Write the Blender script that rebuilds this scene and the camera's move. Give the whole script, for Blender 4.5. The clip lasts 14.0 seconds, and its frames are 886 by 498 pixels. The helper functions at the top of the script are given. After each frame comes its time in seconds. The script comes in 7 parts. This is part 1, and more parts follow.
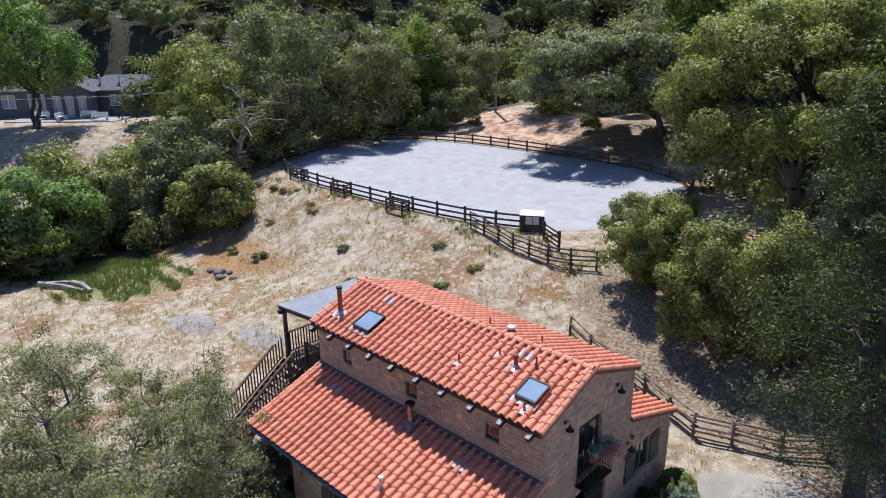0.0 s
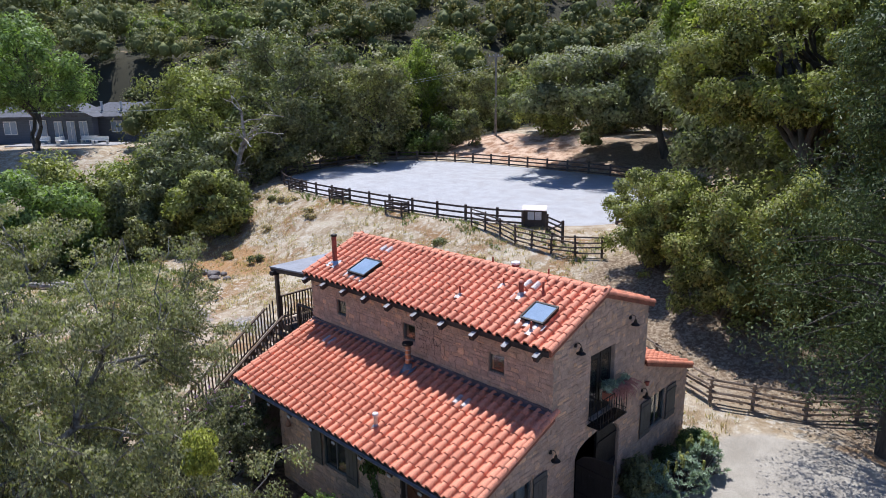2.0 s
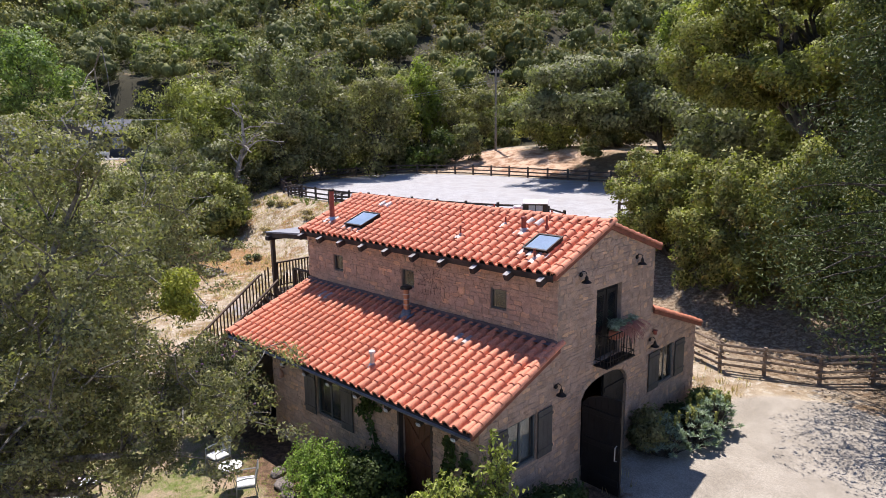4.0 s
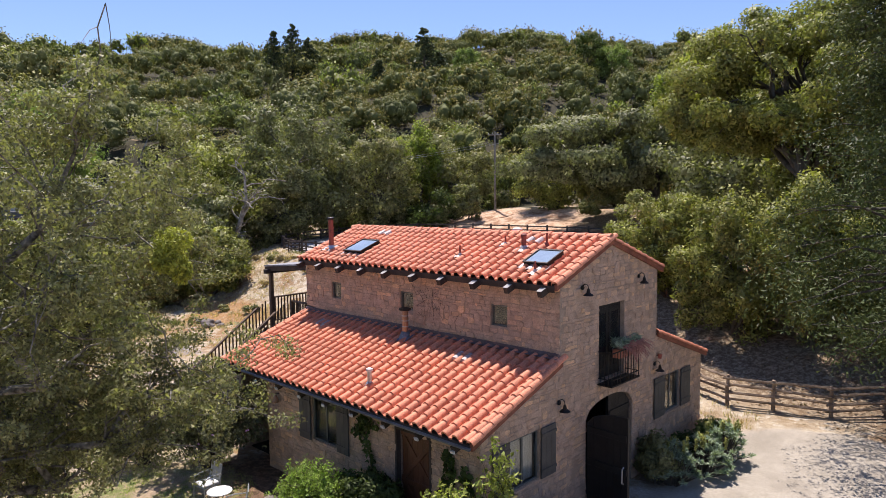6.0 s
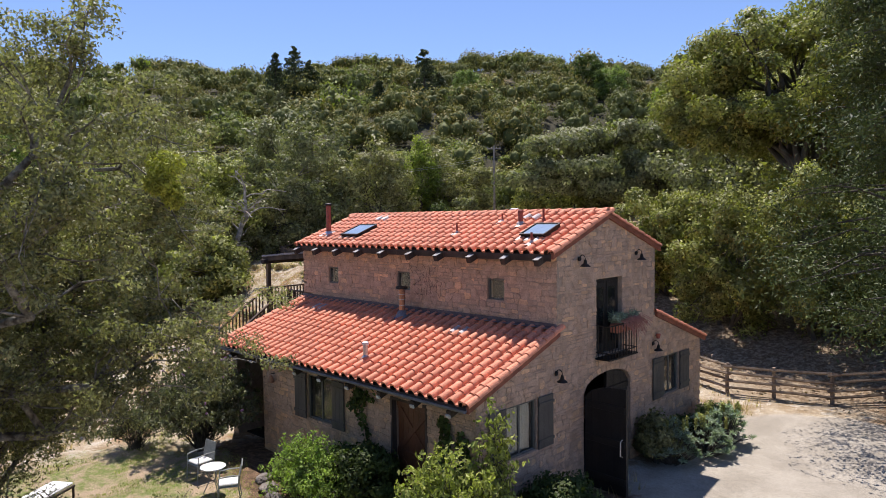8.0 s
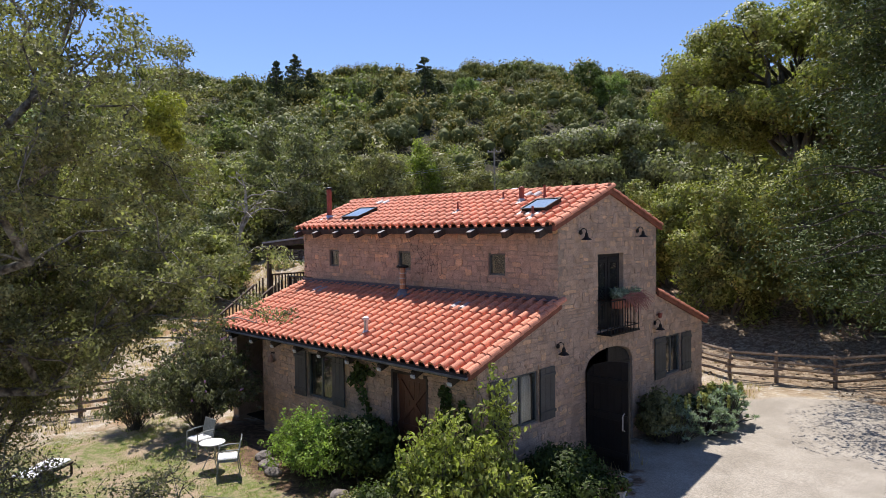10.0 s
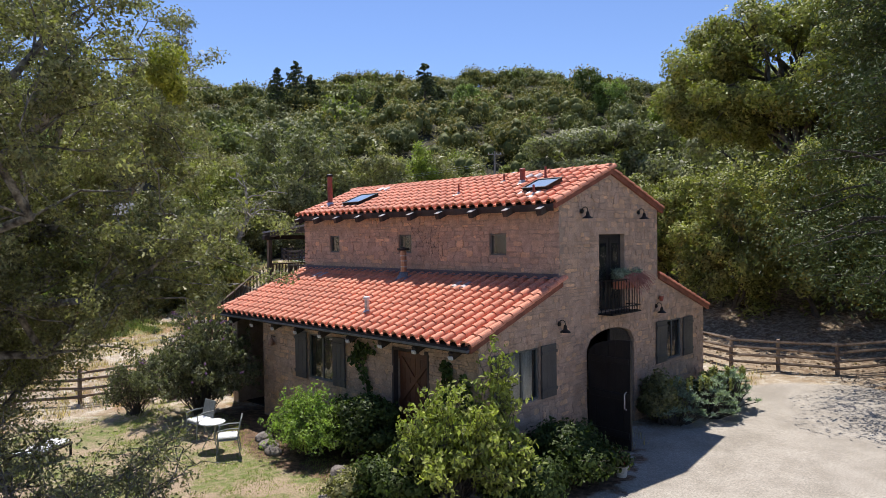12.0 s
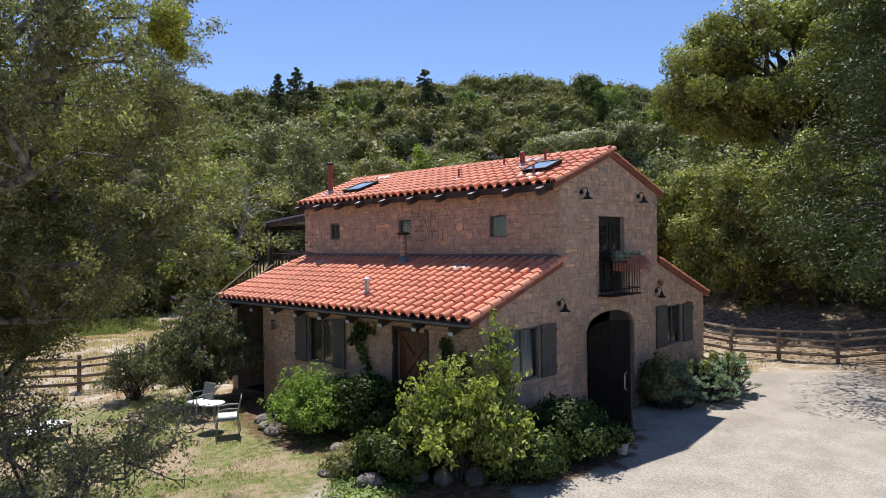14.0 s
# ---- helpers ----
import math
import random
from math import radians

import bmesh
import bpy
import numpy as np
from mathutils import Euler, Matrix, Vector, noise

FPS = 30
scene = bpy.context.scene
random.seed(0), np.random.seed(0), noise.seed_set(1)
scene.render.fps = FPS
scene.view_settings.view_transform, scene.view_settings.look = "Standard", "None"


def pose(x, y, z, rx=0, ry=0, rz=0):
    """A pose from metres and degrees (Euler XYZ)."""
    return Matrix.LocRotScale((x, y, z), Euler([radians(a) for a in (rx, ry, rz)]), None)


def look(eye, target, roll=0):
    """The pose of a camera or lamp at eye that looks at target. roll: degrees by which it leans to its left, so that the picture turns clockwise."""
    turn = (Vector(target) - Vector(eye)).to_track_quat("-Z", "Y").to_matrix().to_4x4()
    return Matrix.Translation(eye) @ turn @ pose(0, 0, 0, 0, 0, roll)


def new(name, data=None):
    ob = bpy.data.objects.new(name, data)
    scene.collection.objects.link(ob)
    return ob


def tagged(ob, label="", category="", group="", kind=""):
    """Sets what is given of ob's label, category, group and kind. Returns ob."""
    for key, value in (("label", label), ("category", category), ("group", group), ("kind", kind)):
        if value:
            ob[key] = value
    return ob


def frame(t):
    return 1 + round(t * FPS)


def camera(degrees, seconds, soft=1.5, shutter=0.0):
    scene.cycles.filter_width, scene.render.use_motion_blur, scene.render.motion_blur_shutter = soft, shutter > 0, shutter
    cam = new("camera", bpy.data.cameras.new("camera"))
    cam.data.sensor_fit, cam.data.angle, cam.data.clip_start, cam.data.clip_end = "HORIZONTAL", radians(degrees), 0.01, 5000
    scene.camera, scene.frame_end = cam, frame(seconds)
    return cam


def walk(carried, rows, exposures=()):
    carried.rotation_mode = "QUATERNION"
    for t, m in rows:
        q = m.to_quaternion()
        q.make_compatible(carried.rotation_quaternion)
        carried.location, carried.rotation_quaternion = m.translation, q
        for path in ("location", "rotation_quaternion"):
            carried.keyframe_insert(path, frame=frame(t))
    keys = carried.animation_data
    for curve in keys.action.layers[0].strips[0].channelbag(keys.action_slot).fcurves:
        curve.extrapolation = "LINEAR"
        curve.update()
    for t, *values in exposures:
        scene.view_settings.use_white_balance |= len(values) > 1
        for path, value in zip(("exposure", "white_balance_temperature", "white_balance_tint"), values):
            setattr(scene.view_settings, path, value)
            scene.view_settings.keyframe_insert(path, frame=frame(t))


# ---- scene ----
cam = camera(67.3, 14.0, soft=0.6, shutter=0.4)
METRES, EYE, TILT, LEAN, TURN = 10.0, 13.625, -18.63, 0.69, 44.28
ROWS = [
    (0.0, 0.0, 0.0, 0.0, 0.0, 0.0, -0.0),
    (0.5, -0.0026, 0.0259, -0.0781, 0.01, 1.42, 0.03),
    (1.0, -0.0012, 0.0545, -0.1571, 0.02, 2.78, 0.04),
    (1.5, -0.0001, 0.0848, -0.2376, 0.03, 3.89, 0.06),
    (2.0, 0.0014, 0.1115, -0.3166, 0.05, 4.59, 0.09),
    (2.5, 0.0018, 0.1373, -0.3948, 0.04, 4.95, 0.08),
    (5.0, 0.0015, 0.2073, -0.6066, 0.06, 10.83, 0.01),
    (5.5, 0.002, 0.2161, -0.6355, 0.05, 12.46, 0.0),
    (6.0, 0.003, 0.2239, -0.6634, 0.06, 13.9, 0.01),
    (6.5, 0.0034, 0.2331, -0.6908, 0.06, 14.82, 0.0),
    (7.0, 0.0054, 0.2412, -0.7182, 0.07, 15.33, 0.02),
    (7.5, 0.0084, 0.2483, -0.7443, 0.08, 15.67, 0.02),
    (8.0, 0.0109, 0.254, -0.7672, 0.08, 15.93, 0.0),
    (10.5, 0.0093, 0.2841, -0.853, 0.13, 16.97, 0.02),
    (11.0, 0.0089, 0.2891, -0.8677, 0.14, 17.14, 0.02),
    (11.5, 0.0083, 0.2937, -0.8809, 0.14, 17.31, 0.03),
    (12.0, 0.008, 0.2981, -0.8949, 0.13, 17.49, 0.01),
    (12.5, 0.0089, 0.3017, -0.9092, 0.14, 17.67, -0.01),
    (13.0, 0.0098, 0.3054, -0.923, 0.15, 17.83, -0.01),
    (13.5, 0.0098, 0.3092, -0.9362, 0.15, 18.01, -0.02),
    (14.0, 0.0085, 0.3138, -0.9483, 0.14, 18.16, -0.03),
]
# stops, white balance
EXPOSURES = [(0.0, 0.24, 5800, 12), (2.7, 0.42, 5850, 12), (4.8, 0.58, 6800, 18), (8.2, 0.46, 6560, 15), (14.0, 0.40, 6400, 12)]
walk(cam, [(t, pose(7.466, -10.939, EYE, TILT, LEAN, TURN) @ pose(METRES * x, METRES * y, METRES * z, 90 + pitch, roll, yaw)) for t, x, y, z, yaw, pitch, roll in ROWS], EXPOSURES)

# ---- daylight ----
SUN_WAY = Vector((0.385, -0.24, -1.0)).normalized()
sun = new("sun", bpy.data.lights.new("sun", "SUN"))
sun.data.energy, sun.data.angle, sun.data.color = 5.0, radians(0.55), (1.0, 0.965, 0.915)
sun.matrix_world = look((-30, 22, 70), Vector((-30, 22, 70)) + SUN_WAY)
sky_world = bpy.data.worlds.new("sky")
sky_world.use_nodes = True
scene.world = sky_world
sky_tree = sky_world.node_tree
sky_node = sky_tree.nodes.new("ShaderNodeTexSky")
sky_node.sky_type, sky_node.sun_disc = "NISHITA", False
sky_node.sun_elevation = math.asin(-SUN_WAY.z)
sky_node.sun_rotation = math.atan2(-SUN_WAY.x, -SUN_WAY.y)
sky_node.air_density, sky_node.dust_density, sky_node.ozone_density = 1.0, 0.1, 2.2
sky_tree.nodes["Background"].inputs["Strength"].default_value = 0.098
sky_tint = sky_tree.nodes.new("ShaderNodeMix")
sky_tint.data_type, sky_tint.blend_type = "RGBA", "MULTIPLY"
sky_tint.inputs["Factor"].default_value = 1.0
sky_tint.inputs["B"].default_value = (0.86, 0.93, 1.15, 1)
sky_tree.links.new(sky_node.outputs["Color"], sky_tint.inputs["A"])
sky_tree.links.new(sky_tint.outputs["Result"], sky_tree.nodes["Background"].inputs["Color"])

# ---- materials ----


def material(name, colour, second=None, scale=6.0, rough=0.85, bump=0.15, fine=60.0, metal=0.0, spread=0.0, island=0.0, stretch=(1, 1, 1), third=None, bump_size=0.02, coords="Object", specular=0.4):
    """A weathered surface: two colours mixed by coarse noise, fine grain in tone and relief. spread: tone by object; island: tone by loose piece."""
    m = bpy.data.materials.new(name)
    m.use_nodes = True
    n, l = m.node_tree.nodes, m.node_tree.links
    b = n["Principled BSDF"]
    tc = n.new("ShaderNodeTexCoord")
    mp = n.new("ShaderNodeMapping")
    mp.inputs["Scale"].default_value = stretch
    l.new(tc.outputs[coords], mp.inputs["Vector"])
    big, small = n.new("ShaderNodeTexNoise"), n.new("ShaderNodeTexNoise")
    for node, sc, de in ((big, scale, 5), (small, fine, 4)):
        node.inputs["Scale"].default_value, node.inputs["Detail"].default_value = sc, de
        l.new(mp.outputs["Vector"], node.inputs["Vector"])
    ramp = n.new("ShaderNodeValToRGB")
    second = second or tuple(c * 0.7 for c in colour)
    ramp.color_ramp.elements[0].position, ramp.color_ramp.elements[1].position = 0.35, 0.65
    ramp.color_ramp.elements[0].color, ramp.color_ramp.elements[1].color = (*second, 1), (*colour, 1)
    if third:
        e = ramp.color_ramp.elements.new(0.5)
        e.color = (*third, 1)
    l.new(big.outputs["Fac"], ramp.inputs["Fac"])
    tone = n.new("ShaderNodeMapRange")
    tone.inputs["From Min"].default_value, tone.inputs["From Max"].default_value = 0.3, 0.7
    tone.inputs["To Min"].default_value, tone.inputs["To Max"].default_value = 0.78, 1.18
    l.new(small.outputs["Fac"], tone.inputs["Value"])
    last = tone.outputs["Result"]
    for amount, node, socket in ((spread, "ShaderNodeObjectInfo", "Random"), (island, "ShaderNodeNewGeometry", "Random Per Island")):
        if amount:
            src, rng, mul = n.new(node), n.new("ShaderNodeMapRange"), n.new("ShaderNodeMath")
            rng.inputs["To Min"].default_value, rng.inputs["To Max"].default_value = 1 - amount, 1 + amount
            mul.operation = "MULTIPLY"
            l.new(src.outputs[socket], rng.inputs["Value"])
            l.new(rng.outputs["Result"], mul.inputs[0])
            l.new(last, mul.inputs[1])
            last = mul.outputs["Value"]
    mix = n.new("ShaderNodeMix")
    mix.data_type, mix.blend_type = "RGBA", "MULTIPLY"
    mix.inputs["Factor"].default_value = 1.0
    l.new(ramp.outputs["Color"], mix.inputs["A"])
    l.new(last, mix.inputs["B"])
    l.new(mix.outputs["Result"], b.inputs["Base Color"])
    b.inputs["Roughness"].default_value, b.inputs["Metallic"].default_value = rough, metal
    b.inputs["Specular IOR Level"].default_value = specular
    if bump:
        bp = n.new("ShaderNodeBump")
        bp.inputs["Strength"].default_value, bp.inputs["Distance"].default_value = bump, bump_size
        l.new(small.outputs["Fac"], bp.inputs["Height"])
        l.new(bp.outputs["Normal"], b.inputs["Normal"])
    return m


def leaf_material(name, colour, second, gloss=0.14, see_through=0.25, scale=0.6, island=0.45, bump=0, fine=2.5):
    """Foliage: tone and hue by leaf and by branch, a waxy top and light through the blade."""
    m = material(name, colour, second, scale=scale, rough=0.5, bump=bump, fine=fine, island=island, bump_size=0.5)
    n, l = m.node_tree.nodes, m.node_tree.links
    b, out = n["Principled BSDF"], n["Material Output"]
    b.inputs["Specular IOR Level"].default_value = gloss
    tr, mx = n.new("ShaderNodeBsdfTranslucent"), n.new("ShaderNodeMixShader")
    mx.inputs["Fac"].default_value = see_through
    src = b.inputs["Base Color"].links[0].from_socket
    warm = n.new("ShaderNodeMix")
    warm.data_type, warm.blend_type = "RGBA", "MULTIPLY"
    warm.inputs["Factor"].default_value = 1.0
    warm.inputs["B"].default_value = (1.25, 1.5, 0.6, 1)
    l.new(src, warm.inputs["A"])
    l.new(warm.outputs["Result"], tr.inputs["Color"])
    l.new(b.outputs["BSDF"], mx.inputs[1])
    l.new(tr.outputs["BSDF"], mx.inputs[2])
    l.new(mx.outputs["Shader"], out.inputs["Surface"])
    return m


M_OAK = leaf_material("live_oak_leaf", (0.335, 0.335, 0.105), (0.180, 0.186, 0.058), see_through=0.24)
M_OAK_GREY = leaf_material("grey_oak_leaf", (0.270, 0.268, 0.135), (0.165, 0.168, 0.082))
M_OLIVE = leaf_material("olive_green_leaf", (0.300, 0.275, 0.125), (0.190, 0.185, 0.080))
M_BRIGHT = leaf_material("bright_green_leaf", (0.270, 0.335, 0.110), (0.150, 0.200, 0.065), see_through=0.32)
M_YELLOW = leaf_material("yellow_green_leaf", (0.275, 0.312, 0.062), (0.163, 0.200, 0.044), see_through=0.35)
M_COAST = leaf_material("coast_oak_leaf", (0.300, 0.288, 0.145), (0.185, 0.178, 0.088), see_through=0.30)
M_BUDDLEIA = leaf_material("butterfly_bush_leaf", (0.215, 0.215, 0.125), (0.125, 0.130, 0.072))
M_ROSE = leaf_material("rose_leaf", (0.41, 0.42, 0.12), (0.23, 0.26, 0.07), see_through=0.34)
M_SHRUB = leaf_material("light_shrub_leaf", (0.34, 0.43, 0.12), (0.20, 0.27, 0.07), see_through=0.36)
M_PINE = leaf_material("pine_needle", (0.100, 0.125, 0.042), (0.052, 0.070, 0.025), see_through=0.1)
M_DARKLEAF = leaf_material("dark_shrub_leaf", (0.095, 0.125, 0.036), (0.050, 0.072, 0.022))
M_SILVER = leaf_material("silver_leaf", (0.352, 0.407, 0.319), (0.220, 0.275, 0.187))
M_WOODS = leaf_material("woodland_leaf", (0.319, 0.299, 0.107), (0.195, 0.190, 0.072), scale=0.045, see_through=0.10, gloss=0.03, island=0.16, bump=0.4, fine=1.3)
M_WOODS_GREY = leaf_material("woodland_grey_leaf", (0.290, 0.284, 0.137), (0.180, 0.183, 0.088), scale=0.045, see_through=0.10, gloss=0.03, island=0.16, bump=0.4, fine=1.3)
M_WOODS_OLIVE = leaf_material("woodland_olive_leaf", (0.348, 0.292, 0.109), (0.223, 0.193, 0.073), scale=0.045, see_through=0.10, gloss=0.03, island=0.16, bump=0.4, fine=1.3)
M_WOODS_GREEN = leaf_material("woodland_green_leaf", (0.325, 0.360, 0.102), (0.203, 0.234, 0.070), scale=0.045, see_through=0.10, gloss=0.03, island=0.16, bump=0.4, fine=1.3)
# leaf of a few dark crowns, and painted shade of all inner lobes
M_WOODS_DARK_SHADE = leaf_material("woodland_dark_shade_leaf", (0.174, 0.183, 0.067), (0.110, 0.121, 0.046), scale=0.045, see_through=0.10, gloss=0.03, island=0.16, bump=0.4, fine=1.3)
M_FLOWER = leaf_material("purple_flower", (0.30, 0.16, 0.36), (0.22, 0.12, 0.25))
M_REDFLOWER = leaf_material("red_flower", (0.45, 0.06, 0.05), (0.30, 0.05, 0.05))
M_BARK = material("oak_bark", (0.11, 0.095, 0.075), (0.05, 0.042, 0.033), scale=3, fine=25, bump=0.8, bump_size=0.05, stretch=(1, 1, 0.25))
M_LICHEN = material("lichen_bark", (0.30, 0.28, 0.235), (0.060, 0.050, 0.040), scale=9, fine=40, bump=0.7, bump_size=0.04)
M_DEAD = material("dead_grey_wood", (0.42, 0.38, 0.33), (0.20, 0.17, 0.14), scale=4, fine=40, bump=0.5)


def mesh_from(name, verts, faces, mats, smooth=False, index=None, normals=None):
    """A mesh from arrays: verts (n, 3), faces (m, 3 or 4)."""
    verts, faces = np.asarray(verts, dtype=np.float32), np.asarray(faces, dtype=np.int32)
    me = bpy.data.meshes.new(name)
    k = faces.shape[1]
    me.vertices.add(len(verts))
    me.loops.add(faces.size)
    me.polygons.add(len(faces))
    me.vertices.foreach_set("co", verts.ravel())
    me.loops.foreach_set("vertex_index", faces.ravel())
    me.polygons.foreach_set("loop_start", np.arange(0, faces.size, k, dtype=np.int32))
    me.polygons.foreach_set("use_smooth", np.full(len(faces), smooth))
    for m in mats:
        me.materials.append(m)
    if index is not None:
        me.polygons.foreach_set("material_index", np.asarray(index, dtype=np.int32))
    me.update(calc_edges=True)
    if normals is not None:
        me.polygons.foreach_set("use_smooth", np.ones(len(faces), dtype=bool))
        me.normals_split_custom_set_from_vertices(np.asarray(normals, dtype=np.float32))
    return me


def part(name, bm, mat, parent=None, label="", smooth=False):
    """Links a bmesh (or a mesh) as one object, under a thing or a part."""
    if isinstance(bm, bpy.types.Mesh):
        me = bm
    else:
        me = bpy.data.meshes.new(name)
        bmesh.ops.recalc_face_normals(bm, faces=bm.faces)
        bm.to_mesh(me)
        bm.free()
        if smooth:
            me.polygons.foreach_set("use_smooth", np.ones(len(me.polygons), dtype=bool))
    if mat is not None and not me.materials:
        me.materials.append(mat)
    ob = new(name, me)
    ob.parent = parent
    if label:
        ob["label"] = label
    return ob


def thing(name, m, label, category, group="", kind=""):
    ob = new(name)
    ob.matrix_world = m
    return tagged(ob, label, category, group, kind)


def box_into(bm, x0, x1, y0, y1, z0, z1, bevel=0.0, m=None):
    """An axis-aligned box with softened edges, added to bm."""
    r = bmesh.ops.create_cube(bm, size=1.0)
    vs = r["verts"]
    bmesh.ops.transform(bm, matrix=Matrix.Translation(((x0 + x1) / 2, (y0 + y1) / 2, (z0 + z1) / 2)) @ Matrix.Diagonal((x1 - x0, y1 - y0, z1 - z0, 1)), verts=vs)
    if bevel:
        es = list({e for v in vs for e in v.link_edges})
        r = bmesh.ops.bevel(bm, geom=es, offset=bevel, segments=1, affect="EDGES", profile=0.5)
        vs = list({v for f in r["faces"] for v in f.verts} | {v for v in vs if v.is_valid})
    if m is not None:
        bmesh.ops.transform(bm, matrix=m, verts=vs)
    return vs


def box(x0, x1, y0, y1, z0, z1, bevel=0.006, m=None):
    bm = bmesh.new()
    box_into(bm, x0, x1, y0, y1, z0, z1, bevel, m)
    return bm


def tube_into(bm, points, radii, sides=8, cap=True):
    """A round tube along points with a radius at each."""
    pts = [Vector(p) for p in points]
    rings = []
    for i, p in enumerate(pts):
        d = (pts[min(i + 1, len(pts) - 1)] - pts[max(i - 1, 0)])
        d = d.normalized() if d.length else Vector((0, 0, 1))
        a = d.orthogonal().normalized() if abs(d.z) < 0.99 else Vector((1, 0, 0))
        c = d.cross(a).normalized()
        a = c.cross(d)
        rings.append([bm.verts.new(p + (a * math.cos(2 * math.pi * k / sides) + c * math.sin(2 * math.pi * k / sides)) * radii[i]) for k in range(sides)])
    for u, v in zip(rings, rings[1:]):
        for k in range(sides):
            bm.faces.new((u[k], u[(k + 1) % sides], v[(k + 1) % sides], v[k]))
    if cap:
        bm.faces.new(rings[0][::-1])
        bm.faces.new(rings[-1])
    return bm


def tube(points, radii, sides=8):
    return tube_into(bmesh.new(), points, radii, sides)

# ---- the lie of the land ----
FORE, SIDE = np.array((-0.698, 0.716)), np.array((0.716, 0.698))
EYE_XY = np.array((7.466, -10.939))


def ease(a, b, v):
    t = np.clip((v - a) / (b - a), 0, 1)
    return t * t * (3 - 2 * t)


def waves(x, y, size, seed):
    """Smooth rolling unevenness, about -1 to 1."""
    r = np.random.RandomState(seed)
    out = 0
    for k in range(5):
        a, p, f = r.uniform(0, 6.28), r.uniform(0, 6.28), r.uniform(0.6, 1.6) * 6.28 / size
        out = out + np.sin((x * math.cos(a) + y * math.sin(a)) * f + p)
    return out / 3.2


ARENA = (-27.2, 26.7, 17.0, 9.6)


def arena_at(x, y):
    """0 in the arena's middle, 1 on its fence."""
    dx, dy = np.abs(x - ARENA[0]) / ARENA[2], np.abs(y - ARENA[1]) / ARENA[3]
    return (dx ** 3.0 + dy ** 3.0) ** (1 / 3.0)


def land(x, y):
    x, y = np.asarray(x, dtype=float), np.asarray(y, dtype=float)
    u = (x - EYE_XY[0]) * FORE[0] + (y - EYE_XY[1]) * FORE[1]
    s = (x - EYE_XY[0]) * SIDE[0] + (y - EYE_XY[1]) * SIDE[1]
    z = -0.12 + 0.3 * ease(4, 9.5, y) + 2.2 * ease(8.5, 18.5, y) + 0.03 * np.clip(y - 17, 0, 20)
    z = z - 0.9 * ease(-16, -32, x) * (1 - ease(8, 16, y)) - 1.3 * ease(-34, -46, x) * (1 - ease(8, 24, y))
    z = z + 2.0 * ease(36, 46, y) * ease(-50, -38, x)
    z = z + 5.4 * ease(-50, -74, x) * (1 - ease(30, 60, y) * 0.5)
    z = z - 0.10 * ease(-2.5, -7, y) * ease(4, -6, x)
    k = 1 - ease(9, 19, np.hypot((x + 76) * 0.8, y - 12.5))
    z = z * (1 - k) + 4.2 * k
    k2 = k
    flat = 2.35 + 0.028 * (y - 17)
    k = 1 - ease(0.98, 1.22, arena_at(x, y))
    z = z * (1 - k) + flat * k
    up = np.clip(u - 76, 0, None)
    hill = 0.292 * up - 0.00052 * np.clip(u - 200, 0, None) ** 2 + 3.0 * waves(x, y, 90, 3) * ease(80, 150, u)
    hill = np.where(u > 300, 0.292 * 224 - 5.2 - 0.22 * (u - 300) + 3.0 * waves(x, y, 90, 3), hill)
    hill = hill + 1.6 * ease(170, 270, u) + 0.035 * np.clip(-s - 110, 0, None) * ease(100, 250, u) + 4.0 * np.exp(-((s - 14) / 26) ** 2) * ease(200, 280, u)
    z = z + np.maximum(hill, -4) * ease(74, 96, u) * (1 - 0.85 * k2)
    rough = ease(1.0, 1.3, arena_at(x, y)) * ease(5, 12, np.hypot(x + 2, y - 1))
    return z + rough * (0.10 * waves(x, y, 5, 5) + 0.03 * waves(x, y, 1.3, 6))


def ground_mesh():
    """One sheet, fine round the house and coarser to the horizon."""
    def steps(lo, hi, mid_lo, mid_hi, fine):
        a = list(np.arange(mid_lo, mid_hi, fine))
        d, v = fine, mid_hi
        while v < hi:
            a.append(v)
            d *= 1.16
            v += d
        a.append(hi)
        d, v = fine, mid_lo
        low = []
        while v > lo:
            d *= 1.16
            v -= d
            low.append(max(v, lo))
        return np.array(low[::-1] + a)
    xs, ys = steps(-900, 900, -44, 14, 0.55), steps(-700, 1100, -14, 44, 0.55)
    gx, gy = np.meshgrid(xs, ys)
    v = np.stack((gx.ravel(), gy.ravel(), land(gx, gy).ravel()), 1)
    nx, ny = len(xs), len(ys)
    i = (np.arange(ny - 1)[:, None] * nx + np.arange(nx - 1)[None, :]).ravel()
    return mesh_from("ground", v, np.stack((i, i + 1, i + nx + 1, i + nx), 1), [], smooth=True)


